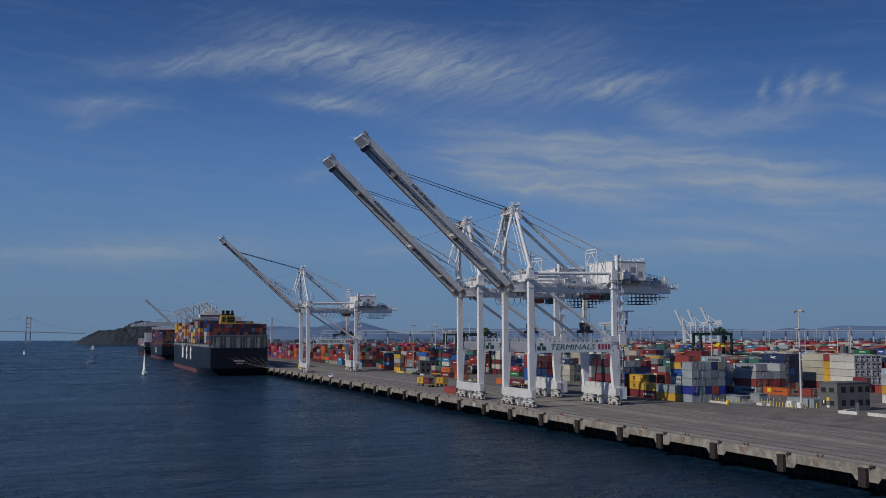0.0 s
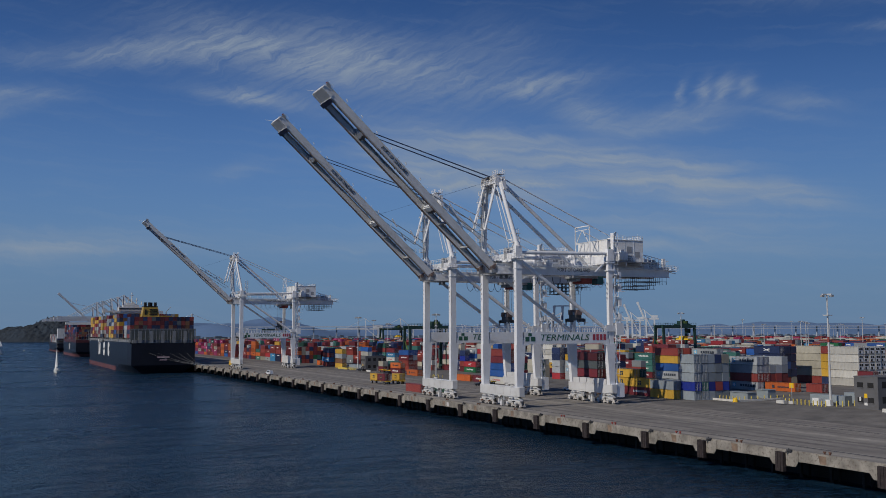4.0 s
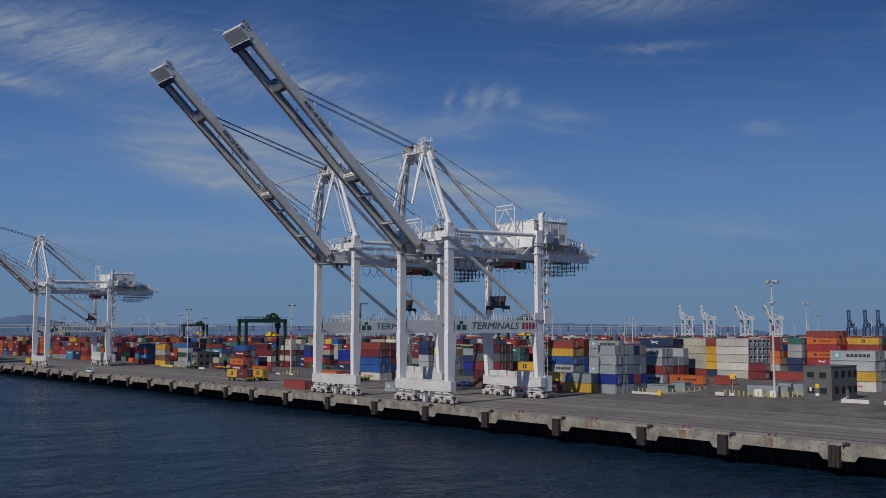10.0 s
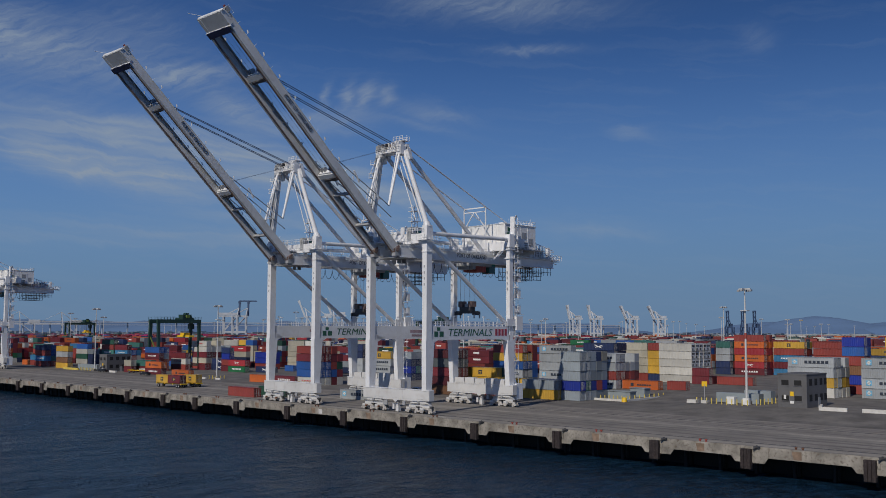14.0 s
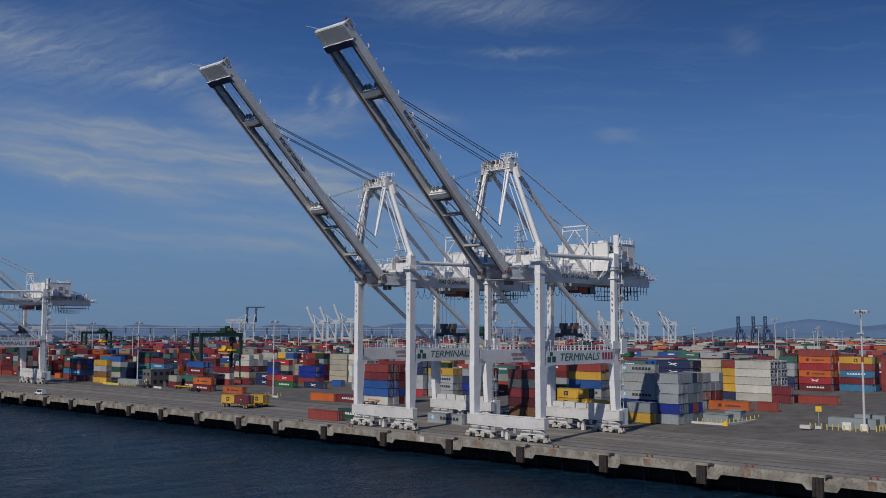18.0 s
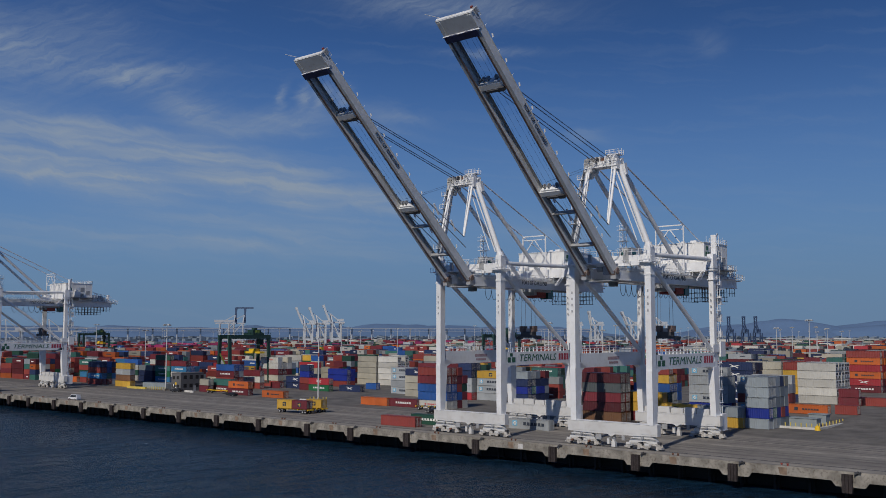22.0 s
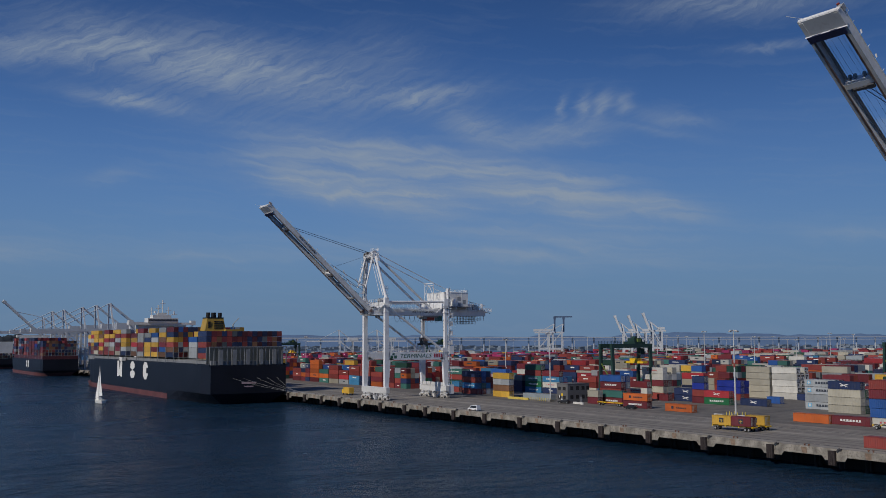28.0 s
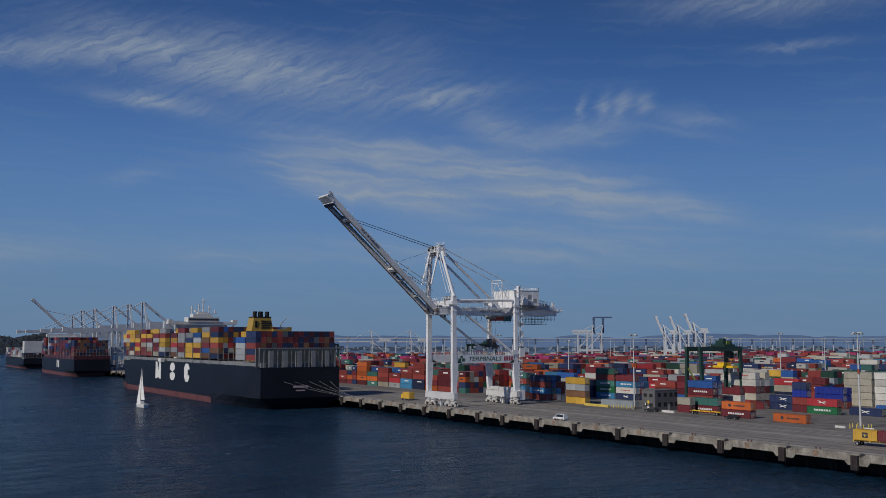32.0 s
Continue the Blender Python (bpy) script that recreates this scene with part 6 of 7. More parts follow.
isl = thing("substation_island", "white-curbed substation with grey cabinets and yellow guard posts", "substation", "yard substations", (193.5, 257.0, DECK))
part("curb", Mesh().box(0, 0, 0, 0.7, 14.5, 0.55).box(0.7, 0, 0, 24.0, 0.7, 0.55).box(23.3, 0.7, 0, 24.0, 9.0, 0.5), M_CURBW, isl, "white concrete barrier curb")
cab = part("cabinet", Mesh().box(6.5, 3.0, 0, 9.5, 12.6, 2.1), M_SUB, isl, "grey transformer cabinet")
part("cabinet_roof", Mesh().box(6.3, 2.8, 2.1, 9.7, 12.8, 2.25), M_SUB, cab)
for k in range(6):
    part("cabinet_seam", Mesh().box(6.46, 3.2 + k * 1.6, 0.1, 6.5, 3.26 + k * 1.6, 2.0), M_GREY, cab)
part("cabinet", Mesh().box(14.5, 3.5, 0, 17.5, 8.0, 2.6).box(14.3, 3.3, 2.6, 17.7, 8.2, 2.75), M_SUB, isl)
bollards(isl, [(2.0, 1.2 + 1.35 * i) for i in range(9)] + [(4.0 + 2.4 * i, 1.4) for i in range(8)])
part("hydrant_box", Mesh().tube((-0.5, 0.2, 0), (-0.5, 0.2, 0.9), 0.75, 10, 0.6).tube((-0.5, 0.2, 0.9), (-0.5, 0.2, 1.2), 0.6, 10, 0.2), M_SAFE, isl, "orange-yellow dome cover")

sub2 = thing("substation_island", "grey electrical cabinets ringed by cream guard posts", "substation", "yard substations", (187.5, 220.0, ground_z(192, 222) - 0.03))
part("cabinet", Mesh().box(7.5, 1.0, 0, 10.0, 12.0, 2.3), M_SUB, sub2)
part("cabinet", Mesh().box(16.0, 2.0, 0, 18.5, 9.0, 2.6), M_SUB, sub2)
part("transformer", Mesh().box(3.0, 5.0, 0, 4.6, 7.0, 1.7).box(3.2, 1.5, 0, 4.2, 3.0, 1.5), M_LOGO_W, sub2)
bollards(sub2, [(0.6, 0.5 + 1.3 * i) for i in range(11)] + [(3.0 + 2.0 * i, -0.6) for i in range(9)])
part("barrier", Mesh().box(-0.6, 13.0, 0, 0.6, 15.5, 0.8), M_CURBW, sub2)
sub3 = thing("substation_island", "grey cabinets behind cream barriers and guard posts", "substation", "yard substations", (178.6, 519.5, DECK))
part("curb", Mesh().box(0, 14.0, 0, 0.7, 28.0, 0.9), M_BOLY, sub3, "cream painted barrier")
part("cabinet", Mesh().box(5.0, 6.0, 0, 8.0, 24.0, 2.4), M_SUB, sub3)
bollards(sub3, [(0.8, 0.5 + 1.4 * i) for i in range(10)])
for x0, y0, x1, y1 in ((188.0, 197.5, 187.6, 203.5), (190.0, 204.2, 195.0, 206.0), (189.0, 186.0, 188.6, 194.5), (178.6, 499.0, 178.9, 505.0)):
    b = new("barrier", Mesh().beam((x0, y0, ground_z(x0, y0) + 0.37), (x1, y1, ground_z(x1, y1) + 0.37), 0.6, 0.8, up=(0, 0, 1)).data("barrier", M_CURBW))
    tagged(b, "white concrete traffic barrier lying on the asphalt", "barrier", "traffic barriers")
g3 = thing("lamp_guard", "cream guard posts and white barriers round a lamp base", "guard posts", at=(181.0, 427.5, DECK))
bollards(g3, [(-1.8, -2.2), (-1.9, 0.0), (-1.8, 2.2), (1.8, -2.2), (1.8, 2.2), (0.0, 2.6), (0.0, -2.6)])
part("barrier", Mesh().box(-3.2, 2.8, 0, -2.6, 6.2, 0.6).box(-2.6, -6.0, 0, -2.0, -3.0, 0.6), M_CURBW, g3)
sg = thing("speed_sign", "yellow sign on a thin pole", "sign", at=(188.3, 231.5, ground_z(188.3, 231.5)))
part("pole", Mesh().tube((0, 0, 0), (0, 0, 4.6), 0.09, 6), M_GREY, sg)
part("panel", Mesh().box(-0.06, -0.7, 4.0, 0.0, 0.7, 5.2), M_SAFE, sg)
part("base", Mesh().box(-0.5, -0.7, 0, 0.5, 0.7, 0.7), M_CURBW, sg)


# ---------------------------------------------------------------- rubber-tyred gantries
def rtg():
    r = thing("yard_gantry", "dark green rubber-tyred gantry crane standing over container stacks", "gantry crane", "yard gantries", (205.5, 515.5, DECK))
    W, H = 21.0, 21.2
    for u in (0, W):
        part("sill", Mesh().box(u - 0.5, -5.0, 1.3, u + 0.5, 5.0, 2.4), M_TREAD, r)
        for s in (-1, 1):
            part("leg", Mesh().beam((u, s * 4.2, 2.2), (u, s * 3.4, H), 1.0, 1.3, up=(1, 0, 0)), M_TREAD, r)
            for k in (-0.9, 0.9):
                part("tyre", Mesh().tube((u - 0.35, s * 4.2 + k, 0.8), (u + 0.35, s * 4.2 + k, 0.8), 0.8, 14), M_BLACK, r)
    part("leg_brace", Mesh().beam((0, -3.9, 6), (0, 3.6, 15), 0.4, 0.4), M_OLIVE, r, "pale green stair along the leg")
    for s in (-1, 1):
        part("top_beam", Mesh().box(-0.8, s * 3.4 - 0.6, H - 0.2, W + 0.8, s * 3.4 + 0.6, H + 1.5), M_TREAD, r)
        part("top_rail", rail_mesh((-0.8, s * 4.0, H + 1.5), (W + 0.8, s * 4.0, H + 1.5)), M_TREAD, r)
    part("trolley", Mesh().box(12.5, -3.4, H + 1.5, 18.5, 3.4, H + 2.3).box(13.2, -2.4, H + 2.3, 17.6, 1.6, H + 3.8).box(16.6, 1.0, H + 2.3, 18.2, 3.0, H + 4.6), M_TREAD, r)
    part("trolley_unit", Mesh().box(14.6, -3.0, H + 2.3, 16.4, -0.4, H + 3.6).tube((17.5, -2, H + 2.4), (17.5, 2, H + 2.4), 0.8, 10), M_OLIVE, r)
    part("operator_cab", Mesh().box(17.8, -1.4, H - 3.0, 19.8, 1.0, H - 0.4), M_TREAD, r)
    part("spreader", Mesh().box(14.6, -5.6, H - 6.6, 17.2, 5.6, H - 5.8).box(14.8, -2.4, H - 5.8, 17.0, 2.4, H - 4.6), M_SAFE, r, "yellow container spreader")
    for x in (15, 16.8):
        for y in (-2, 2):
            part("hoist_rope", Mesh().tube((x, y, H - 4.6), (x, y, H + 1.5), 0.06, 4), M_CABLE, r)
    part("engine_box", Mesh().box(0.6, -2.5, 1.5, 2.4, 2.5, 4.2), M_LOGO_W, r)
    return r


M_OLIVE = material("olive_paint", (0.14, 0.20, 0.04), 0.6, var=0.3, scale=1)
gan = rtg()
for x, y in ((336, 474.0), (255, 985.0), (333, 870)):
    copy_thing(gan, pose(x, y, DECK))

# ---------------------------------------------------------------- vehicles
M_CARW = material("car_white", (0.72, 0.73, 0.74), 0.25, var=0.05)
M_CARD = material("car_dark", (0.02, 0.021, 0.024), 0.3, var=0.1)


def wheels(parent, pts, r=0.33, w=0.22):
    for x, y in pts:
        t = part("wheel", Mesh().tube((x - w / 2, y, r), (x + w / 2, y, r), r, 12), M_BLACK, parent)
        part("rim", Mesh().tube((x - w / 2 - 0.02, y, r), (x + w / 2 + 0.02, y, r), r * 0.55, 8), M_GREY, t)


def car(x, y, mat, label, rz=0.0, van=False):
    c = thing("van" if van else "car", label, "car", "parked vehicles", (x, y, DECK), rz)
    h = 1.95 if van else 1.45
    m = Mesh().beam((0, -2.4, 0.65), (0, 2.4, 0.65), 1.85, 0.65)
    m.beam((0, -2.3 if van else -1.9, 1.0), (0, -2.3 if van else -1.9, 1.01), 1.8, 0.1)
    k = len(m.v)
    y0, y1, y2, y3 = (-2.3, -2.2, 0.9, 1.7) if van else (-1.9, -1.3, 0.5, 1.3)
    for xx in (-0.9, 0.9):
        s = 0.86
        m.v += [(xx, y0, 0.95), (xx * s, y1, h), (xx * s, y2, h), (xx, y3, 0.95)]
    m.f += [(k, k + 1, k + 2, k + 3), (k + 7, k + 6, k + 5, k + 4), (k + 1, k + 5, k + 6, k + 2), (k + 2, k + 6, k + 7, k + 3), (k, k + 4, k + 5, k + 1)]
    part("body", m, mat, c)
    part("window", Mesh().quad((-0.91, y1 + 0.15, 1.05), (-0.83, y1 + 0.25, h - 0.12), (-0.83, y2 - 0.1, h - 0.12), (-0.91, y3 - 0.35, 1.05)), M_CARD, c)
    part("windscreen", Mesh().quad((-0.8, y3 - 0.02, 1.02), (0.8, y3 - 0.02, 1.02), (0.72, y2 + 0.06, h - 0.08), (-0.72, y2 + 0.06, h - 0.08)), M_CARD, c)
    part("headlight", Mesh().box(-0.8, 2.38, 0.6, -0.4, 2.43, 0.8), M_LOGO_W, c)
    part("headlight", Mesh().box(0.4, 2.38, 0.6, 0.8, 2.43, 0.8), M_LOGO_W, c)
    wheels(c, ((-0.85, -1.5), (0.85, -1.5), (-0.85, 1.5), (0.85, 1.5)))
    return c


car(126.8, 496.0, M_CARW, "white van parked on the quay apron", 8, True)
car(181.5, 323.0, M_CARW, "white car standing behind the crane", 20)
car(177.2, 508.6, M_CARD, "dark car parked beside the grey building", 20)
car(176.0, 470.4, M_CARD, "dark car parked by the containers", 5)
car(168.5, 362.0, M_CARD, "dark car parked by a container stack", 75)


def trailer(x, y, rz, n_tyre=2, label="low yellow yard trailer", short=False):
    t = thing("yard_trailer", label, "trailer", "yard trailers", (x, y, DECK), rz)
    e = 3.4 if short else 6.4
    part("chassis", Mesh().box(-0.5, -e, 1.05, -0.25, e, 1.3).box(0.25, -e, 1.05, 0.5, e, 1.3).box(-0.25, -0.3, 1.08, 0.25, 0.3, 1.28), M_SAFE if n_tyre else M_DARK, t)
    for yy in (-e + 0.1, -e / 3, e / 3, e - 0.1):
        part("bolster", Mesh().box(-1.2, yy - 0.15, 1.0, 1.2, yy + 0.15, 1.35), M_SAFE, t)
    wheels(t, ((-0.95, -e + 1.2), (0.95, -e + 1.2), (-0.95, -e + 2.3), (0.95, -e + 2.3), (-0.95, e - 1.0), (0.95, e - 1.0)), 0.5, 0.4)
    return t


# container transporter train standing on the apron
trailer(142.0, 393.9, 5, label="low yellow yard trailer carrying two containers")
trailer(148.3, 391.4, 5, label="low yellow yard trailer carrying a container", short=True)
for x, y, c in ((140.6, 393.95, "yellow"), (141.15, 387.75, "maroon"), (147.4, 388.4, "yellow")):
    k = container(x, y, DECK + 1.36, c, L20, "block", where="on a yard trailer")
    k.matrix_basis = pose(x, y, DECK + 1.36, 0, 0, 5)
tr = trailer(182.6, 487.6, 2, label="empty yellow yard trailer parked by containers")
trailer(176.5, 372.0, 15, 0, "empty dark yard trailer parked by a blue stack", short=True)
yb = thing("shuttle_truck", "small yellow box truck on the quay apron", "truck", at=(137.0, 613.0, DECK), rz=0)
part("box", Mesh().box(-1.2, -3.0, 0.7, 1.2, 3.0, 3.4), CM["yellow"], yb)
part("cab", Mesh().box(-1.1, 3.05, 0.6, 1.1, 4.4, 2.4), M_SAFE, yb)
wheels(yb, ((-1.0, -2.0), (1.0, -2.0), (-1.0, 3.4), (1.0, 3.4)), 0.45, 0.35)
# lifting machine by the third crane
tl = thing("reach_stacker", "yellow and white lift truck standing in the yard", "lift truck", at=(192.0, 655.0, DECK), rz=10)
part("body", Mesh().box(-1.5, -4, 0.8, 1.5, 3, 2.2).box(-1.0, -3.5, 2.2, 1.0, -0.5, 4.2), M_SAFE, tl)
part("boom", Mesh().beam((0, -3, 3.4), (0, 6.0, 3.8), 0.6, 0.7), M_BOLY, tl)
part("cab", Mesh().box(-0.8, -0.3, 2.2, 0.8, 1.5, 3.9), M_CARD, tl)
wheels(tl, ((-1.4, -3), (1.4, -3), (-1.4, 2.2), (1.4, 2.2)), 0.8, 0.6)

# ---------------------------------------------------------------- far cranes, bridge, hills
# far paints: distance haze is mixed into these three colours
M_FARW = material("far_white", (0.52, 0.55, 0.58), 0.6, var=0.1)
M_BRG = material("hazed_grey", (0.42, 0.45, 0.49), 0.7, var=0.1)
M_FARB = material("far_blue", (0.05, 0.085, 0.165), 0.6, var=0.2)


def far_crane(x, y, z, rz, s, mat, boom, label, back=0.55, gauge=22, mast=19, reach=0, boom_mat=None):
    c = thing("far_quay_crane", label, "crane", "far cranes", (x, y, z), rz)
    G, ly, top, peak = gauge * s, 8 * s, 30 * s, (30 + mast) * s
    for u in (0, G):
        for e in (-1, 1):
            part("leg", Mesh().beam((u, e * ly, 0), (u, e * ly, top), 1.6 * s, 1.6 * s, up=(1, 0, 0)), mat, c)
        part("sill", Mesh().box(u - 0.8 * s, -ly, 2 * s, u + 0.8 * s, ly, 4 * s), mat, c)
    for e in (-1, 1):
        part("tie_beam", Mesh().box(0, e * ly - 0.7 * s, 11 * s, G, e * ly + 0.7 * s, 13 * s), mat, c)
        part("brace", Mesh().beam((0, e * ly, top), (G, e * ly, 13 * s), 0.9 * s, 0.9 * s), mat, c)
        part("mast_leg", Mesh().beam((0, e * ly, top), (-1.5 * s, e * 2.5 * s, peak), 1.0 * s, 1.0 * s, up=(1, 0, 0)), mat, c)
        part("back_strut", Mesh().beam((-1.5 * s, e * 2.5 * s, peak), (G, e * 3 * s, top), 0.7 * s, 0.7 * s), mat, c)
    part("girder", Mesh().box(-2 * s, -3 * s, top - 1.1 * s, G + 24 * s * back * 2, -2 * s, top + 0.5 * s).box(-2 * s, 2 * s, top - 1.1 * s, G + 24 * s * back * 2, 3 * s, top + 0.5 * s), mat, c)
    part("machinery_house", Mesh().box(G * 0.6, -3 * s, top + 0.9 * s, G * 1.4, 3 * s, top + (6 if mast > 10 else 3.6) * s), mat, c)
    a = radians(boom)
    L = (reach or (52 if boom < 50 else 35)) * s
    hinge = boom_mat or mat
    for e in (-1, 1):
        part("boom_girder", Mesh().beam((-2 * s, e * 2.6 * s, top), (-2 * s - L * math.cos(a), e * 2.6 * s, top + L * math.sin(a)), 1.3 * s, 1.9 * s), hinge, c)
    for k in range(1, 5):
        q = (-2 * s - L * k / 5 * math.cos(a), top + L * k / 5 * math.sin(a))
        part("boom_tie", Mesh().beam((q[0], -2.4 * s, q[1]), (q[0], 2.4 * s, q[1]), 0.7 * s, 0.7 * s), hinge, c)
    part("boom_tip", Mesh().beam((-2 * s - (L - 3 * s) * math.cos(a), 0, top + (L - 3 * s) * math.sin(a)), (-2 * s - L * math.cos(a), 0, top + L * math.sin(a)), 6.6 * s, 2.6 * s), hinge, c)
    part("fore_stay", Mesh().tube((-1.5 * s, 0, peak), (-2 * s - L * 0.7 * math.cos(a), 0, top + L * 0.7 * math.sin(a)), 0.3 * s, 5), mat, c)
    return c


# beyond the second ship, along this quay
for y, b in ((1025, 0), (1072, 0), (1125, 0), (1205, 0), (1262, 0), (1310, 43)):
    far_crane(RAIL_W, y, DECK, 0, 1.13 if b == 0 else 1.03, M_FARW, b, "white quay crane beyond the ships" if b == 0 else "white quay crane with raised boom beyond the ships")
# across the terminal
for x, y in ((774.5, 1122.4), (786.5, 1110.8), (799.5, 1097.9)):
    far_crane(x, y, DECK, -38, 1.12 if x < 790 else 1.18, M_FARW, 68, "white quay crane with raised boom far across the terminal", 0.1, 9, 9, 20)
for x, y in ((695.5, 1163.5), (704.0, 1156.5)):
    fc = far_crane(x, y, DECK, 142, 1.13, M_BRG, 89, "grey and navy quay crane with folded boom far across the terminal", 0.1, 15, 9, 17, M_FARB)
    part("folded_boom", Mesh().box(-13.0, -1.6, 52.0, -2.0, 1.6, 53.6), M_FARB, fc)
for x, y in ((520, 1400), (570, 1385)):
    far_crane(x, y, DECK, -20, 0.8, M_FARW, 0, "white quay crane with lowered boom far away")
for x, y in ((1129, 712), (1138, 696), (1144, 683)):
    far_crane(x, y, DECK, -20, 0.72, M_FARB, 89, "dark blue crane with upright boom far away", 0.03, 5, 14, 29)
for x, y, b in ((1023, 881, 80), (1039, 859, 80), (1065, 821, 66), (1084, 791, 66)):
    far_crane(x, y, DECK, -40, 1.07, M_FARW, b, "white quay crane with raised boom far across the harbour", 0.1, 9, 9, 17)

# viaduct and suspension bridge across the bay
br = thing("viaduct", "long pale double-deck road viaduct across the bay", "bridge", at=(0, 0, 0))
p0, p1 = Vector((560, 2290, 0)), Vector((2300, 1650, 0))
part("deck", Mesh().beam(p0 + Vector((0, 0, 36)), p1 + Vector((0, 0, 33)), 14, 2.0).beam(p0 + Vector((0, 0, 30)), p1 + Vector((0, 0, 27)), 12, 1.2), M_BRG, br)
for i in range(36):
    q = p0.lerp(p1, i / 35)
    part("pier", Mesh().box(q.x - 1.3, q.y - 1.3, 0, q.x + 1.3, q.y + 1.3, 34), M_BRG, br)
sb = thing("suspension_bridge", "grey suspension bridge tower and deck across the bay, haze in its paint", "bridge", at=(-93, 0, 0))
part("tower", Mesh().box(-49, 3594, 0, -45.5, 3598, 90).box(-35.5, 3594, 0, -32, 3598, 90).box(-49, 3595, 84, -32, 3597, 88).box(-49, 3595, 66, -32, 3597, 69).box(-49, 3595, 52, -32, 3597, 55), M_FARW, sb)
part("deck", Mesh().beam((-700, 3560, 58), (140, 3600, 33), 8, 3.0), M_FARW, sb)
for k in (-600, 140):
    part("main_cable", Mesh().cable((-40, 3597, 88), (k, 3580, 46 if k > 0 else 62), 0.6, 12, 4, 10), M_FARW, sb)
w2 = thing("bridge_tower", "white bridge tower with stay cables, haze in its paint", "bridge", at=(520, 2700, 0))
part("tower", Mesh().beam((0, 0, 0), (0, 0, 74), 5, 6, 3, 4, up=(1, 0, 0)), M_FARW, w2)
part("stay_cable", Mesh().cable((0, 0, 73), (150, -40, 32), 0.5, 8, 4, 8).cable((0, 0, 73), (-150, 40, 32), 0.5, 8, 4, 8), M_FARW, w2)


def hill(name, cx, cy, rx, ry, h, mat, label, seed, rz=0.0, n=40, crown=0.07):
    """A wooded hill as a height field, widest at its foot."""
    m = Mesh()
    ca, sa = math.cos(radians(rz)), math.sin(radians(rz))
    for j in range(n + 1):
        for i in range(n + 1):
            u, v = 2 * i / n - 1, 2 * j / n - 1
            d = max(0.0, 1 - (u * u) ** 0.9 - v * v)
            z = h * d ** 0.75 * (0.75 + 0.5 * noise.noise((u * 2.2 + seed, v * 2.2, seed))) + h * crown * d ** 0.5 * noise.noise((u * 0.35 * n, v * 0.35 * n, seed))
            x, y = u * rx, v * ry
            m.v.append((cx + x * ca - y * sa, cy + x * sa + y * ca, max(-1.0, z) if d > 0 else -1.0))
    for j in range(n):
        for i in range(n):
            k = j * (n + 1) + i
            m.f.append((k, k + 1, k + n + 2, k + n + 1))
    ob = new(name, m.data(name, mat, True))
    return tagged(ob, label, "hill", kind="structure")


# woods tinted blue: the haze over the bay is put into their colour
M_WOOD = material("wooded_hill", (0.018, 0.030, 0.045), 0.9, var=0.5, scale=0.06, dirt=(0.045, 0.05, 0.055), dirt_amount=0.5)
# distance haze is painted into both base colours, close to the horizon sky
M_HAZE1 = material("haze_tinted_hill", (0.085, 0.150, 0.26), 1.0, var=0.12, scale=0.01)
M_HAZE2 = material("far_haze_tinted_hill", (0.100, 0.172, 0.30), 1.0, var=0.08, scale=0.01)
hill("backdrop_island", 222, 2950, 215, 150, 66, M_WOOD, "dark wooded island in the bay", 1.3, 0, 110, 0.22)
hill("backdrop_island", 335, 3000, 185, 140, 48, M_WOOD, "lower wooded end of the island", 4.1, 0, 90, 0.22)
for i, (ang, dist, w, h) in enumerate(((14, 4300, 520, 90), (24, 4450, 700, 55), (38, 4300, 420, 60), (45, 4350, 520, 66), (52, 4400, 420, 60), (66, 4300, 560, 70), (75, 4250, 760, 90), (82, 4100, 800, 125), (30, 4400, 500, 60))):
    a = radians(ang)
    hill("backdrop_hill", math.sin(a) * dist, math.cos(a) * dist, w, 260, h, M_HAZE1 if h > 100 else M_HAZE2, "hills beyond the bay, tinted blue for haze", i * 2.7, -ang)
# far terminal and town: low roofs and boxes
rng = random.Random(31)
town = {k: Mesh() for k in ("magenta", "crimson", "orange", "beige", "white", "silver", "red", "maroon", "navy", "grey", "darkgreen")}
for i in range(5200):
    a = radians(rng.uniform(24, 96))
    d = rng.uniform(560, 2300) if rng.random() < 0.6 else rng.uniform(900, 2300)
    x, y = math.sin(a) * d - 30, math.cos(a) * d + 180
    if x < 540 or (y > 1000 and x > 760) or (y > 1120):
        continue
    k = rng.choice(("beige", "white", "silver", "red", "red", "red", "maroon", "maroon", "crimson", "orange", "navy", "grey", "darkgreen"))
    big = rng.random() < 0.18
    if big:
        k = rng.choice(("silver", "white", "grey", "beige"))
    w, l, h = (rng.uniform(14, 40), rng.uniform(30, 90), rng.uniform(5, 9)) if big and d > 800 else (CW * rng.choice((1, 2, 4)), L40, CH * rng.choice((1, 1, 2, 3)))
    town[k].box(x, y, DECK, x + w, y + l, DECK + h)
for row in range(24):
    x = 400 + row * 36
    for j in range(27):
        y = 992 + j * 15.5 + rng.uniform(-1, 1)
        if noise.noise((x * 0.007, y * 0.008, 9.0)) < -0.2 or (y < 1100 and x < 440):
            continue
        for q in range(rng.choice((1, 2, 2, 3))):
            k = rng.choice(("beige", "white", "white", "silver", "red", "red", "maroon", "maroon", "magenta", "navy", "crimson", "darkgreen"))
            town[k].box(x + q * 5.2, y, DECK, x + q * 5.2 + CW * 2, y + L40, DECK + CH * rng.choice((2, 3, 3, 4)))
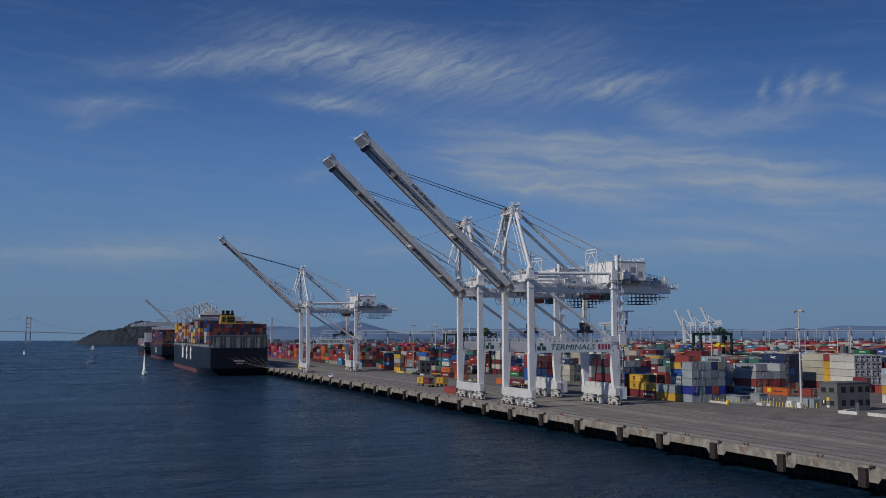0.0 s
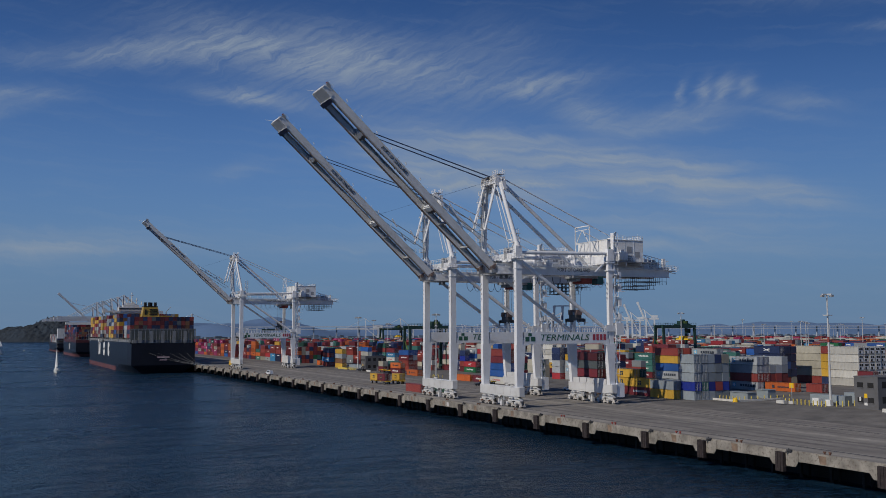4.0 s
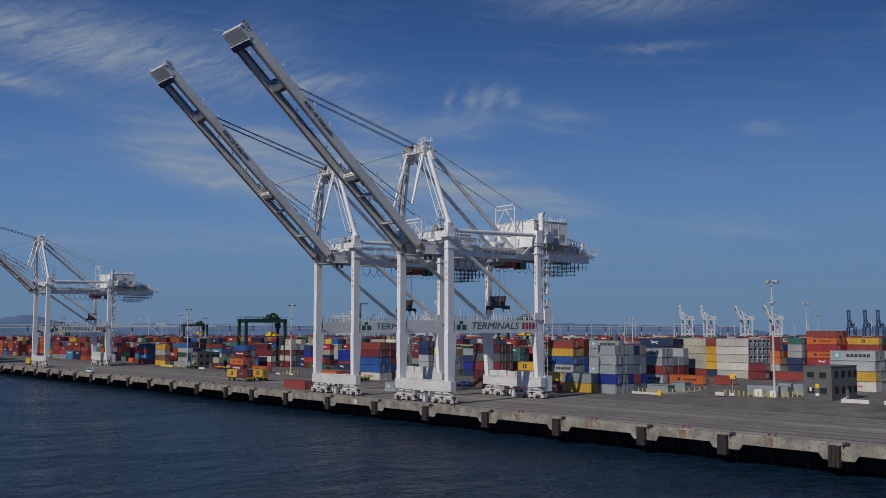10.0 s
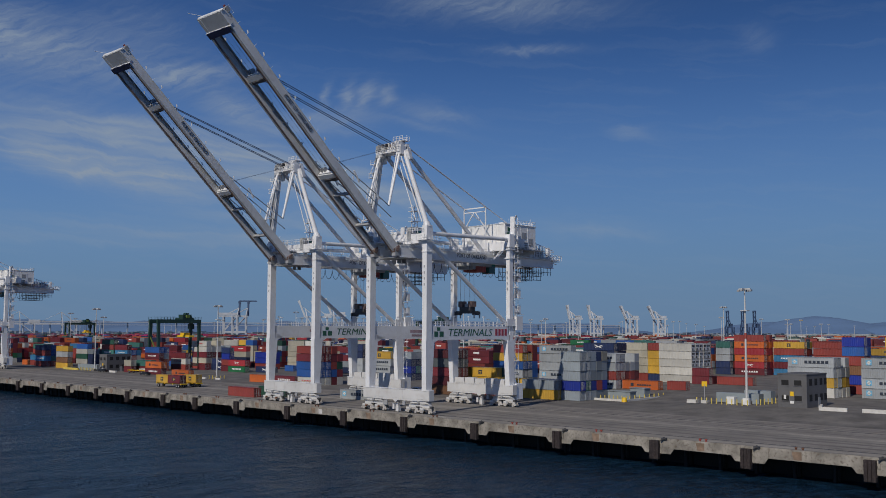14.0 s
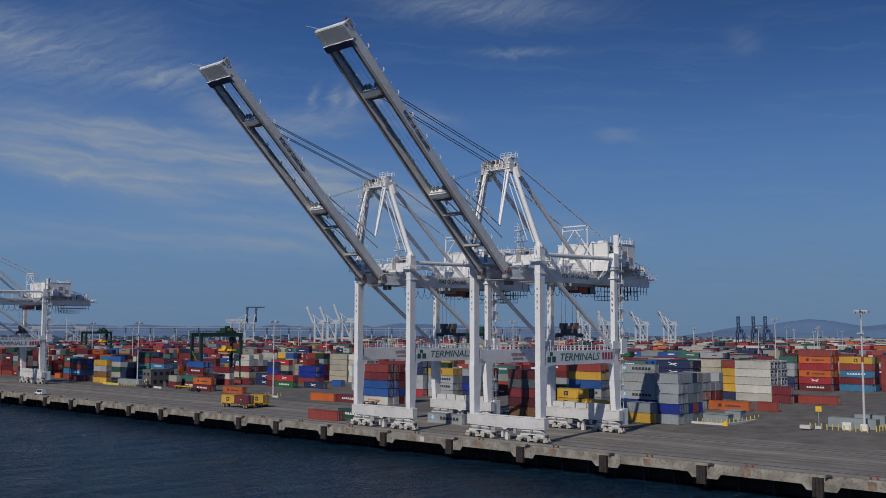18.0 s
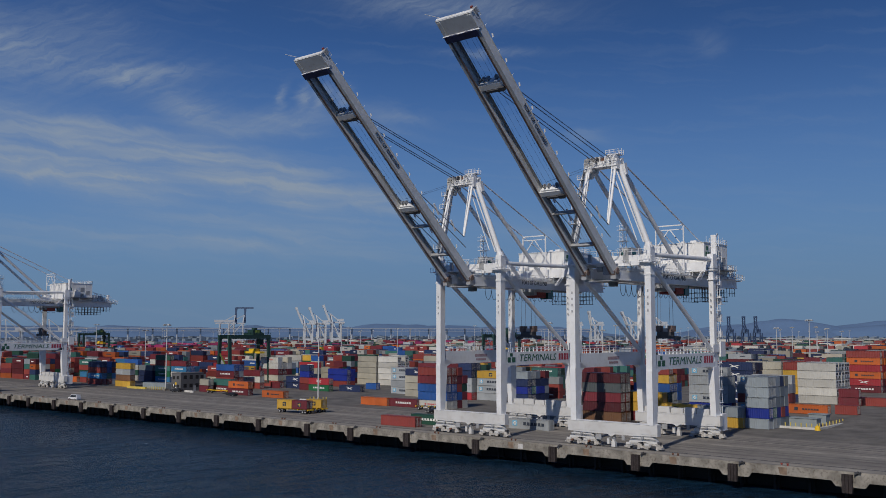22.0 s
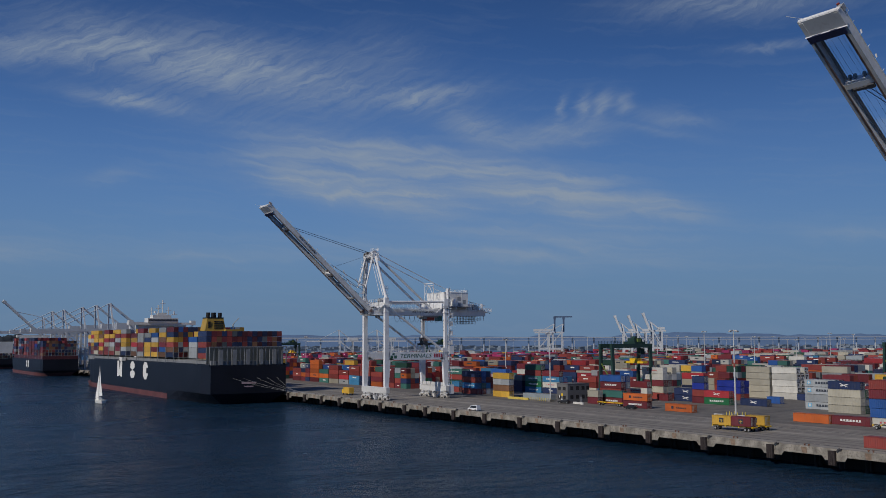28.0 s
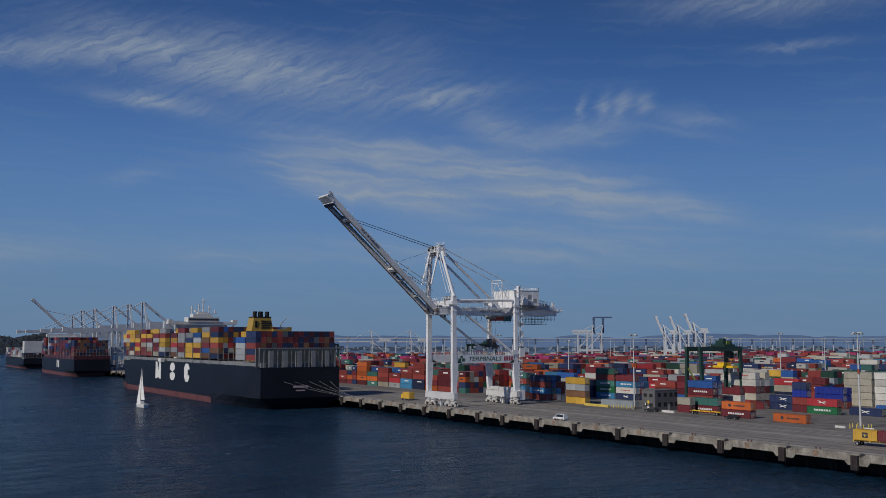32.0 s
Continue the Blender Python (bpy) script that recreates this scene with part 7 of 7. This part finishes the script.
for row in range(26):
    x = 548 + row * 34
    for j in range(46):
        y = 250 + j * 15.5 + rng.uniform(-1, 1)
        if y > 985 or noise.noise((x * 0.006, y * 0.008, 5.0)) < -0.25:
            continue
        for q in range(rng.choice((1, 2, 2, 3))):
            k = rng.choice(("beige", "white", "white", "silver", "red", "red", "maroon", "maroon", "crimson", "navy", "navy", "orange", "darkgreen"))
            town[k].box(x + q * 5.2, y, DECK, x + q * 5.2 + CW * 2, y + L40, DECK + CH * rng.choice((2, 3, 3, 4)))
for k, m in town.items():
    if m.v:
        tagged(part("far_yard", m, FP[k]), f"{LABEL[k]} containers and sheds of the far yards", "containers", kind="stuff")
farshore = Mesh()
for i in range(900):
    a = radians(rng.uniform(5, 96))
    d = rng.uniform(2600, 3900)
    x, y = math.sin(a) * d, math.cos(a) * d
    w, h = rng.uniform(8, 34), rng.uniform(2, 8)
    farshore.box(x, y, 0, x + w, y + w * 0.6, 3 + h)
tagged(part("far_shore_buildings", farshore, FP["grey"]), "small pale buildings along the far shore", "buildings", kind="stuff")
land = Mesh()
land.box(700, 2500, 0.2, 4500, 2504, 2.0)
land.quad((900, 1700, 2.5), (4700, 900, 2.5), (4700, 3600, 2.5), (700, 3600, 2.5))
land.quad((2600, -900, 2.6), (4700, -900, 2.6), (4700, 1200, 2.6), (1500, 1200, 2.6))
tagged(part("far_land", land, M_HAZE1), "flat land across the harbour, tinted blue for haze", "ground", kind="structure")
trees = Mesh()
for i in range(560):
    a = radians(rng.uniform(36, 92))
    d = rng.uniform(700, 1900)
    x, y = math.sin(a) * d, math.cos(a) * d
    if y > 900:
        continue
    for j in range(5):
        px_, py_, r = x + rng.uniform(-4, 4), y + rng.uniform(-4, 4), rng.uniform(1.5, 3.2)
        z = DECK + rng.uniform(2, 7)
        trees.beam((px_, py_, z - r), (px_, py_, z + r), r * 1.6, r * 1.7, r * 0.7, r * 0.8, up=(1, 0, 0))
tagged(part("far_trees", trees, M_WOOD), "dark clumps of far trees, tinted blue for haze", "trees", kind="stuff")
